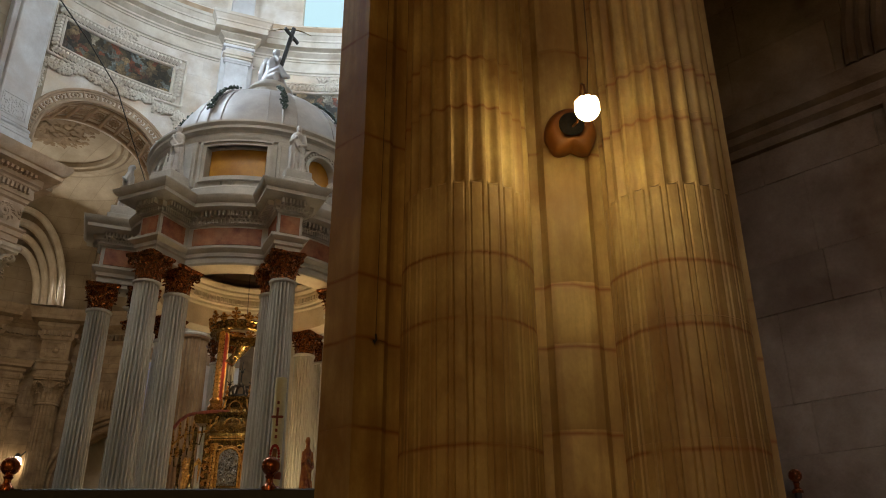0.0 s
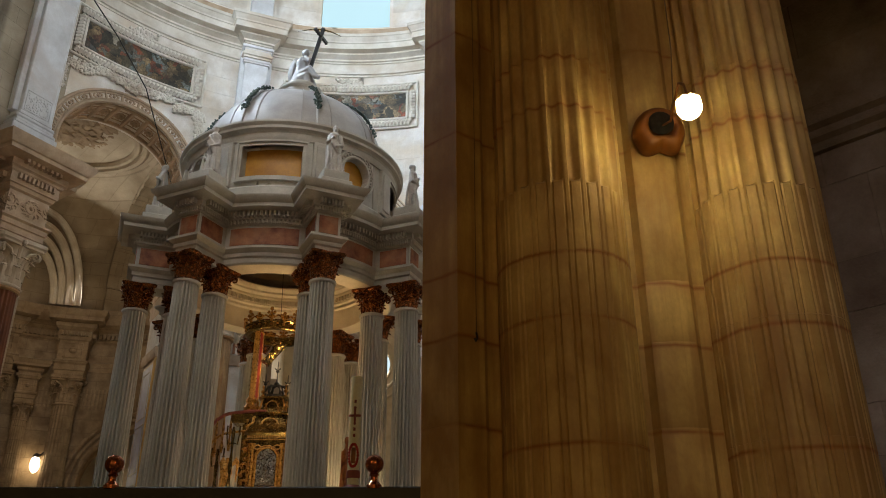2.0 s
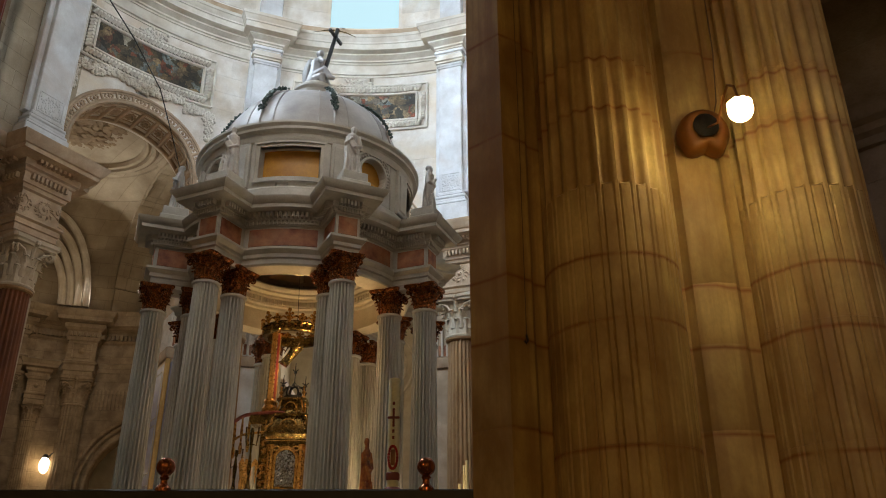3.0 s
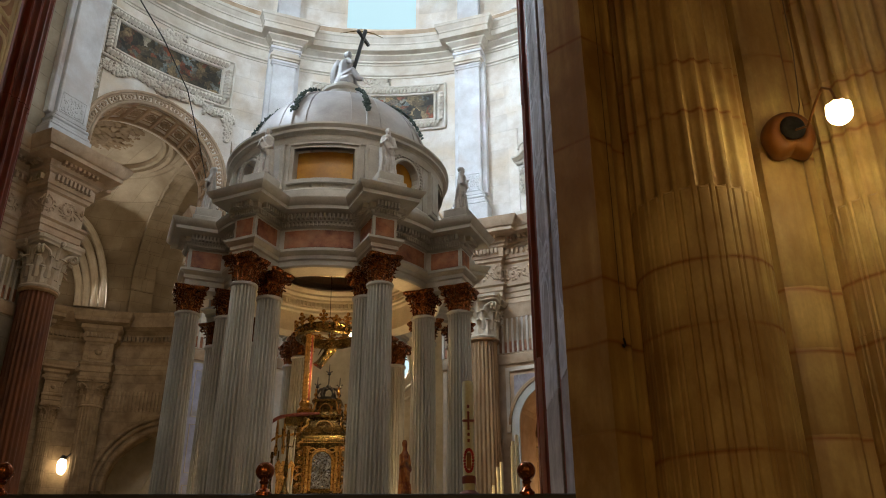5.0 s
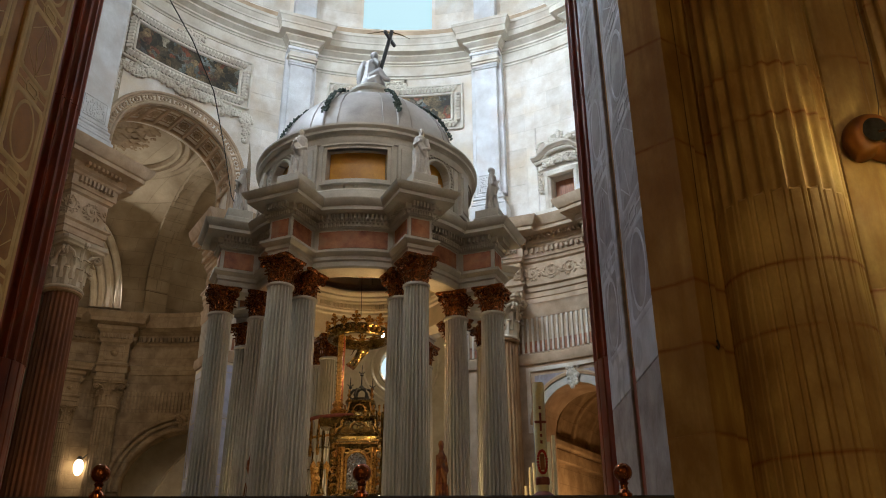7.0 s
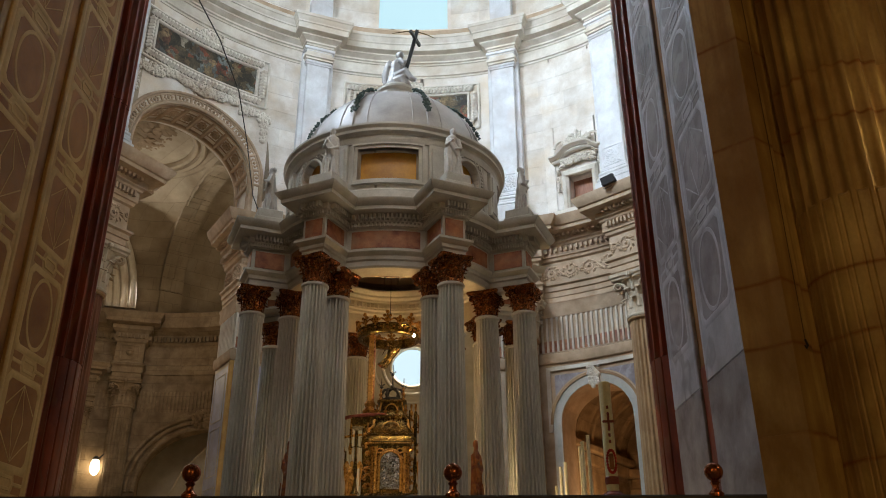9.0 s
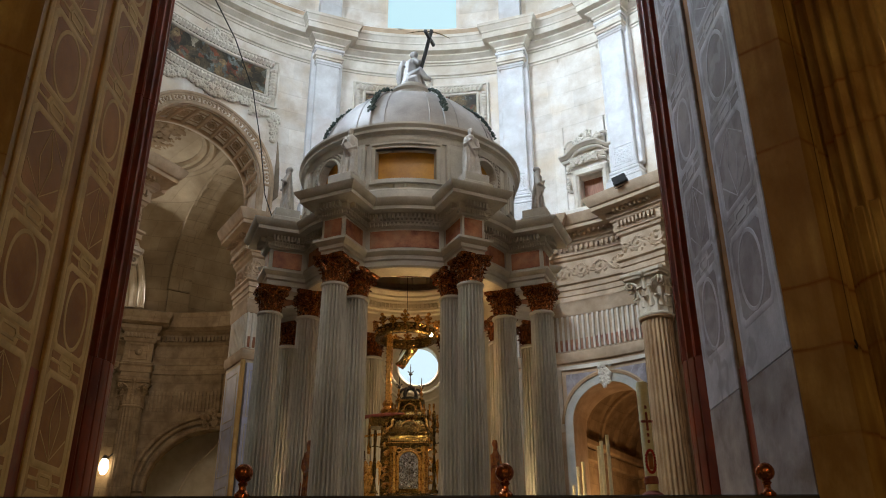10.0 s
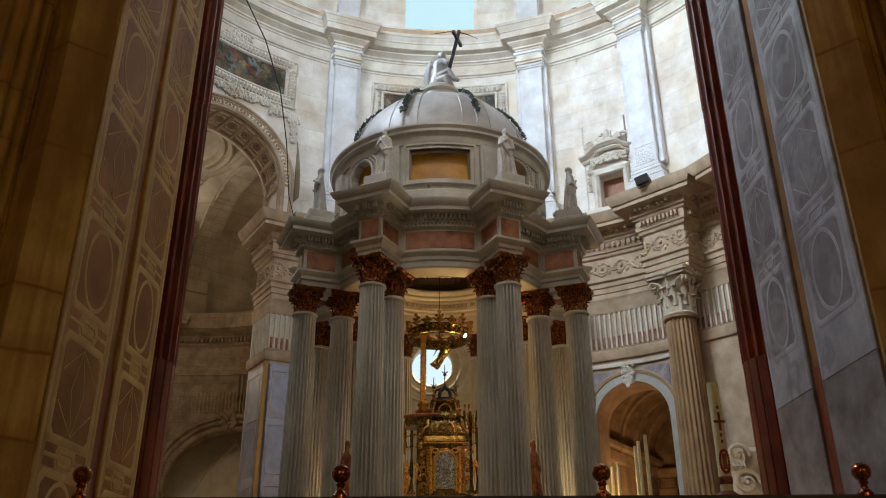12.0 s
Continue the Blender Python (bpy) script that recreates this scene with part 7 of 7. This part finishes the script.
post = thing("gilded_post", "tall gilded post with red velvet panel beside the tabernacle", "post", pose(-3.83, 13.62, 0))
part("shaft", Mesh().box(-0.046, 0.046, -0.05, 0.03, 4.75, 6.1, c=0.012), GILT, post)
part("shaft", Mesh().box(-0.045, 0.045, 0.24, 0.31, 4.75, 6.1, c=0.012), GILT, post)
part("panel", Mesh().box(-0.035, 0.035, 0.03, 0.24, 4.8, 6.05), VELVET, post, "deep red velvet strip")
q = Mesh()
for i in range(34):
    q.ball((-0.048 if i % 2 else 0.048, -0.04, 4.8 + 0.038 * i), 0.012, 6, 4)
part("beading", q, DARKGOLD, post, kind="stuff")
part("foot", Mesh().lathe([(0, 4.6), (0.11, 4.6), (0.13, 4.68), (0.08, 4.75), (0.1, 4.8), (0.07, 4.86), (0, 4.86)], 12), GOLD, post)
part("bracket", Mesh().box(-0.3, 0.25, -0.1, 0.3, 4.42, 4.6, c=0.03).box(-0.1, 0.12, -0.06, 0.2, 3.0, 4.42, c=0.02), DARKGOLD, post)
tagged(solid("statue", figure("leaning_figure", DARKGOLD, 0.5, 41, lean=1, wings=True), None, at=pose(-3.64, 13.5, 5.42, 0, 30, 20)), "small gilded carved figure leaning beside the post", "statue")
rail = thing("stair_rail", "curved wooden rail with gilded balusters beside the altar", "railing", pose(0, 0, 0))
arc = [(-4.12 - 0.56 * math.sin(t), 13.55 + 0.25 * math.sin(t * 0.5), 4.58 - 0.95 * (1 - math.cos(t))) for t in (math.pi / 2 * i / 14 for i in range(15))]
arc = [(-3.55, 13.5, 4.6), (-3.85, 13.5, 4.6)] + arc
part("handrail", Mesh().tube(arc, 0.03, 8), REDWOOD, rail)
part("handrail", Mesh().tube([(x, y, z - 0.32) for x, y, z in arc], 0.02, 8), GOLD, rail)
for x, y, z in arc[2::2]:
    part("baluster", Mesh().lathe([(0, 0), (0.02, 0), (0.035, 0.1), (0.014, 0.2), (0.026, 0.35), (0.012, 0.6)], 8), GOLD, rail, at=Matrix.Translation((x, y, z - 0.62)))
for i, (x, y, h) in enumerate(((-2.95, 13.3, 4.35), (-2.86, 13.35, 4.5), (-3.05, 13.28, 4.6), (-4.0, 13.3, 4.3), (-4.3, 13.6, 4.0), (-2.7, 13.4, 4.2))):
    c = thing("candelabrum", "small dark gilt branched candelabrum on the altar", "candelabrum", pose(x, y, 0), "altar candelabra")
    part("stem", Mesh().lathe([(0, 3.3), (0.08, 3.3), (0.04, 3.36), (0.02, 3.5), (0.035, 3.7), (0.015, 3.9), (0.03, h - 0.1), (0.02, h), (0, h)], 10), DARKGOLD, c)
    for s in (-1, 1):
        part("arm", Mesh().tube([(0, 0, h - 0.25), (s * 0.08, 0, h - 0.28), (s * 0.1, 0, h - 0.12)], 0.012, 6).lathe([(0, h - 0.13), (0.03, h - 0.12), (0.012, h - 0.1), (0.012, h + 0.02), (0, h + 0.02)], 8, s * 0.1, 0), DARKGOLD, c)
for s, x, y in ((-1, -4.05, 13.35), (1, -2.88, 13.2)):
    tagged(solid("statue", figure("altar_figure", GILT, 0.62, 50 + s, lean=s, wings=True), None, at=pose(x, y, 3.2)), "small gilded carved figure beside the tabernacle", "statue", "gilded altar figures")
    tagged(solid("plinth", Mesh().box(x - 0.16, x + 0.16, y - 0.14, y + 0.14, 1.35, 3.2, c=0.02), DARKGOLD), "dark gilded plinth beside the altar", "plinth")
st = solid("statue", figure("painted_figure", POLY, 1.1, 77), None, at=pose(-2.1, 12.85, 2.95, 0, 0, 30) @ Matrix.Diagonal((0.62, 0.75, 1, 1)))
tagged(st, "red and gold painted carved figure between the columns", "statue", "painted saints between the columns")
tagged(solid("statue", st.data, None, at=pose(-4.98, 12.85, 2.95, 0, 0, -30) @ Matrix.Diagonal((0.62, 0.75, 1, 1))), "red and gold painted carved figure between the columns", "statue", "painted saints between the columns")
for x in (-2.08, -4.98):
    tagged(solid("plinth", Mesh().box(x - 0.2, x + 0.2, 12.65, 13.05, 1.35, 2.82, c=0.03).box(x - 0.24, x + 0.24, 12.61, 13.09, 2.82, 2.95, c=0.02), DARKGOLD), "tall dark gilded plinth of a statue", "plinth")


# ---- railing at the presbytery's edge ----
fence = thing("railing", "black iron presbytery railing with copper ball finials", "railing")
part("top_rail", Mesh().box(-6.05, -0.62, 4.92, 4.98, 2.10, 2.18, c=0.008), IRON, fence)
part("bottom_rail", Mesh().box(-6.05, -0.62, 4.93, 4.97, 1.2, 1.23, c=0.006), IRON, fence)
bal = Mesh().lathe([(0, 1.23), (0.011, 1.23), (0.011, 1.6), (0.02, 1.66), (0.011, 1.72), (0.011, 2.16), (0, 2.16)], 8).data("baluster", IRON)
x = -5.95
while x < -0.7:
    part("baluster", bal, None, fence, at=Matrix.Translation((x, 4.95, 0)))
    x += 0.13
postm = Mesh().box(-0.022, 0.022, -0.022, 0.022, FLOOR, 2.2, c=0.004).data("post", IRON)
ballm = Mesh().lathe([(0, 2.17), (0.045, 2.17), (0.045, 2.19), (0.022, 2.215), (0.02, 2.235), (0.03, 2.25), (0.022, 2.258)] + [(0.055 * math.sin(t), 2.312 - 0.055 * math.cos(t)) for t in (0.45 + (math.pi - 0.45) * i / 12 for i in range(13))], 24).data("ball_finial", COPPER)
for x in (-1.02, -2.56, -4.10, -5.63):
    p = part("post", postm, None, fence, at=Matrix.Translation((x, 4.95, 0)))
    part("ball_finial", ballm, None, p, "polished copper ball")
side = thing("railing_post", "black iron post with a copper ball by the aisle wall", "railing", pose(2.93, 7.0, 0.25))
part("post", Mesh().box(-0.022, 0.022, -0.022, 0.022, -0.25, 2.2, c=0.004), IRON, side)
part("ball_finial", ballm, None, side)

# ---- candles ----
pas = thing("paschal_candle", "thick painted paschal candle on a turned stand", "candle", pose(-1.31, 6.5, 0))
part("candle", Mesh().lathe([(0, 2.4), (0.047, 2.4), (0.047, 3.25), (0.04, 3.265), (0.0, 3.262)], 24), DARKWAX, pas)
part("stand", Mesh().lathe([(0, FLOOR), (0.2, FLOOR), (0.18, 1.12), (0.06, 1.2), (0.04, 1.5), (0.07, 1.7), (0.04, 1.9), (0.05, 2.15), (0.07, 2.28), (0.095, 2.34), (0.09, 2.38), (0.05, 2.41), (0, 2.41)], 20), REDWOOD, pas)
q = Mesh().box(-0.008, 0.008, -0.056, -0.045, 2.88, 3.0).box(-0.036, 0.036, -0.056, -0.045, 2.93, 2.948)
for x, z in ((0, 3.004), (-0.038, 2.939), (0.038, 2.939), (0, 2.876)):
    q.ball((x, -0.05, z), 0.011, 6, 4)
part("cross_ornament", q, REDWOOD, pas, "small dark red cross on the wax")
for z0 in (3.04, 2.82, 2.77):
    part("painted_mark", Mesh().box(-0.009, 0.009, -0.051, -0.046, z0, z0 + 0.026, c=0.002), REDWOOD, pas)
q = Mesh()
for i in range(22):
    t = 2 * math.pi * i / 22
    a = 0.034 * math.cos(t) / 0.047
    q.ball((0.05 * math.sin(a), -0.05 * math.cos(a), 2.63 + 0.085 * math.sin(t)), 0.012, 6, 4)
part("painted_border", q, VELVET, pas, "painted oval of red petals")
q = Mesh().lathe([(0.046, 2.57), (0.0495, 2.57), (0.0495, 2.69), (0.046, 2.69)], 8, 0, 0, 160, 200)
part("painted_panel", q, POLY, pas, "painted panel in red and gold")
part("ring", Mesh().lathe([(0.047, 2.46), (0.054, 2.47), (0.054, 2.51), (0.047, 2.52)], 20), REDWOOD, pas)
for x, y, z in ((-0.63, 14.7, 3.62), (-0.55, 14.6, 3.92), (-0.51, 14.3, 3.95), (-0.39, 13.4, 4.05), (-0.40, 13.1, 4.07), (-0.37, 12.75, 4.10)):
    c = thing("candle", "tall pale wax candle in a low candlestick", "candle", pose(x, y, 0), "altar candles")
    part("wax", Mesh().lathe([(0, 2.5), (0.032, 2.5), (0.028, z), (0, z + 0.005)], 14), WAX, c)
    part("candlestick", Mesh().lathe([(0, FLOOR), (0.12, FLOOR), (0.1, 1.12), (0.03, 1.2), (0.03, 1.7), (0.05, 1.8), (0.03, 1.9), (0.03, 2.4), (0.06, 2.48), (0.05, 2.52), (0, 2.52)], 14), DARKGOLD, c)

con = thing("marble_console", "white marble console carved with two round scrolls", "console", pose(2.6, 17.0, 0))
part("body", Mesh().box(-0.32, 0.75, -0.02, 0.4, FLOOR, 3.7, c=0.03).box(-0.15, 0.7, 0.02, 0.4, 3.7, 4.72, c=0.1), PALEW, con)
for cx2, cz2, rr2 in ((-0.08, 4.51, 0.25), (0.02, 3.98, 0.27)):
    part("scroll", Mesh().tube([(cx2 + (rr2 - 0.011 * j) * math.cos(0.5 * j), -0.04 - 0.003 * j, cz2 + (rr2 - 0.011 * j) * math.sin(0.5 * j)) for j in range(20)], [0.055 - 0.0015 * j for j in range(20)], 8), PALEW, con)
    q = Mesh().ball((cx2, -0.07, cz2), 0.06, 10, 8)
    for k in range(8):
        q.ball((cx2 + 0.1 * math.cos(k * 0.785), -0.05, cz2 + 0.1 * math.sin(k * 0.785)), 0.045, 8, 6, (1, 0.6, 1))
    part("scroll_eye", q, PALEW, con)
q = Mesh()
for k in range(7):
    q.tube([(-0.3 + 0.05 * k, -0.04, 4.22), (-0.32 + 0.055 * k, -0.1, 4.3), (-0.34 + 0.05 * k, -0.06, 4.4 + 0.02 * k)], [0.02, 0.035, 0.01], 6)
part("leaf", q, PALEW, con)

# ---- wall lamp on the pier ----
lamp = thing("wall_lamp", "round amber wall lamp with a lit opal globe on a bracket", "lamp", pose(0.885, 4.87, 4.56))


def dish_edge(t):
    """Outline of the lamp's dish: round above, with two lobes and a notch below."""
    d = abs((t - 270 + 180) % 360 - 180)
    k = 1.0 + 0.16 * math.exp(-((d - 34) / 15) ** 2) + 0.05 * math.exp(-((d - 70) / 24) ** 2) - 0.16 * math.exp(-(d / 12) ** 2)
    return k


rings = []
for rr, y in ((0.075, -0.05), (0.077, -0.07), (0.082, -0.088), (0.092, -0.1), (0.106, -0.106), (0.122, -0.105), (0.138, -0.096), (0.152, -0.081), (0.163, -0.06), (0.171, -0.035), (0.175, -0.008), (0.175, 0.03)):
    rings.append([(rr * (1 + (dish_edge(t) - 1) * min(1, rr / 0.15)) * math.cos(radians(t)), y, rr * (1 + (dish_edge(t) - 1) * min(1, rr / 0.15)) * math.sin(radians(t))) for t in range(0, 360, 6)])
part("backplate", Mesh().loft(rings), AMBER, lamp, "amber dish with a notched lower edge")
part("boss", Mesh().lathe([(0, 0.055), (0.04, 0.052), (0.07, 0.036), (0.086, 0.014), (0.092, 0.0), (0, 0.0)], 24, m=pose(0, -0.088, 0.02, 90, 0, 0)), DARKAMBER, lamp)
part("bracket", Mesh().tube([(0, -0.12, -0.02), (0.0, -0.3, -0.1), (0.0, -0.45, -0.02), (-0.01, -0.58, 0.0), (-0.015, -0.68, -0.08), (-0.015, -0.72, -0.2)], 0.008, 8), AMBER, lamp)
# added cap, only there to keep the globe's light off the upper pier
part("holder", Mesh().lathe([(0, -0.2), (0.03, -0.2), (0.05, -0.205), (0.066, -0.216), (0.07, -0.228), (0.062, -0.222), (0.0, -0.212)], 20, -0.015, -0.72), AMBER, lamp, "added amber cap that blocks the globe's upward light")
globe = Mesh()
rows = []
for i in range(15):
    th = 0.14 + (math.pi * 0.76 - 0.14) * i / 14
    flare = 1 + 0.08 * (i / 14) ** 4
    rows.append([(-0.015 + 0.074 * flare * math.sin(th) * (1 + (0.12 if i > 11 else 0) * abs(math.cos(4 * ph))) * math.cos(ph), -0.72 + 0.074 * flare * math.sin(th) * (1 + (0.12 if i > 11 else 0) * abs(math.cos(4 * ph))) * math.sin(ph), -0.28 - 0.074 * math.cos(th) + (0.014 * abs(math.cos(4 * ph)) * (i - 10) / 4 if i > 10 else 0)) for ph in (2 * math.pi * j / 32 for j in range(32))])
part("globe", globe.loft(rows), OPAL, lamp, "lit white glass globe with a scalloped rim")
hook = thing("cord", "thin dark cord with a hook hanging down the pier", "cord")
part("cord", Mesh().tube([(-0.395, 4.775, 8.0), (-0.40, 4.775, 4.5), (-0.405, 4.775, 3.8), (-0.41, 4.775, 3.06)], 0.0028, 5), WIRE, hook)
part("hook", Mesh().tube([(-0.41, 4.775, 3.07), (-0.405, 4.765, 3.03), (-0.415, 4.76, 3.01), (-0.42, 4.77, 3.03)], 0.007, 6), IRON, hook)
cb = thing("lamp_wire", "thin black wire running down to the wall lamp", "cable")
part("wire", Mesh().tube([(1.06, 4.92, 8.0), (1.08, 4.91, 6.5), (1.07, 4.91, 5.3), (1.03, 4.9, 4.85), (0.97, 4.88, 4.66)], 0.0045, 6), WIRE, cb)

sc = thing("wall_lamp", "small lit sconce on a chapel column", "lamp", pose(-13.95, 27.3, 6.05))
# drawn larger and longer than the lamp, to take in its glow
part("shade", Mesh().ball((0, 0, 0), 0.15, 14, 10, (1, 1, 1.8)), FLAME, sc)
part("bracket", Mesh().tube([(0.1, 0, 0.28), (0.22, 0.05, 0.42), (0.34, 0.2, 0.36), (0.36, 0.5, 0.2)], 0.025, 6), IRON, sc)
part("cap", Mesh().lathe([(0, 0.36), (0.05, 0.35), (0.1, 0.28), (0.11, 0.22), (0, 0.24)], 14), IRON, sc)

hang = thing("hanging_cable", "dark cable hanging slack across the chapel", "cable")
part("cable", Mesh().tube([(-7.5, 8.4, 12.4), (-7.09, 11.9, 11.95), (-6.9, 12.8, 11.75), (-6.92, 14.5, 11.75), (-7.0, 15.9, 11.3), (-7.3, 18.0, 11.1), (-7.6, 20.6, 11.6), (-7.8, 21.2, 12.2)], 0.013, 6), CABLE, hang)
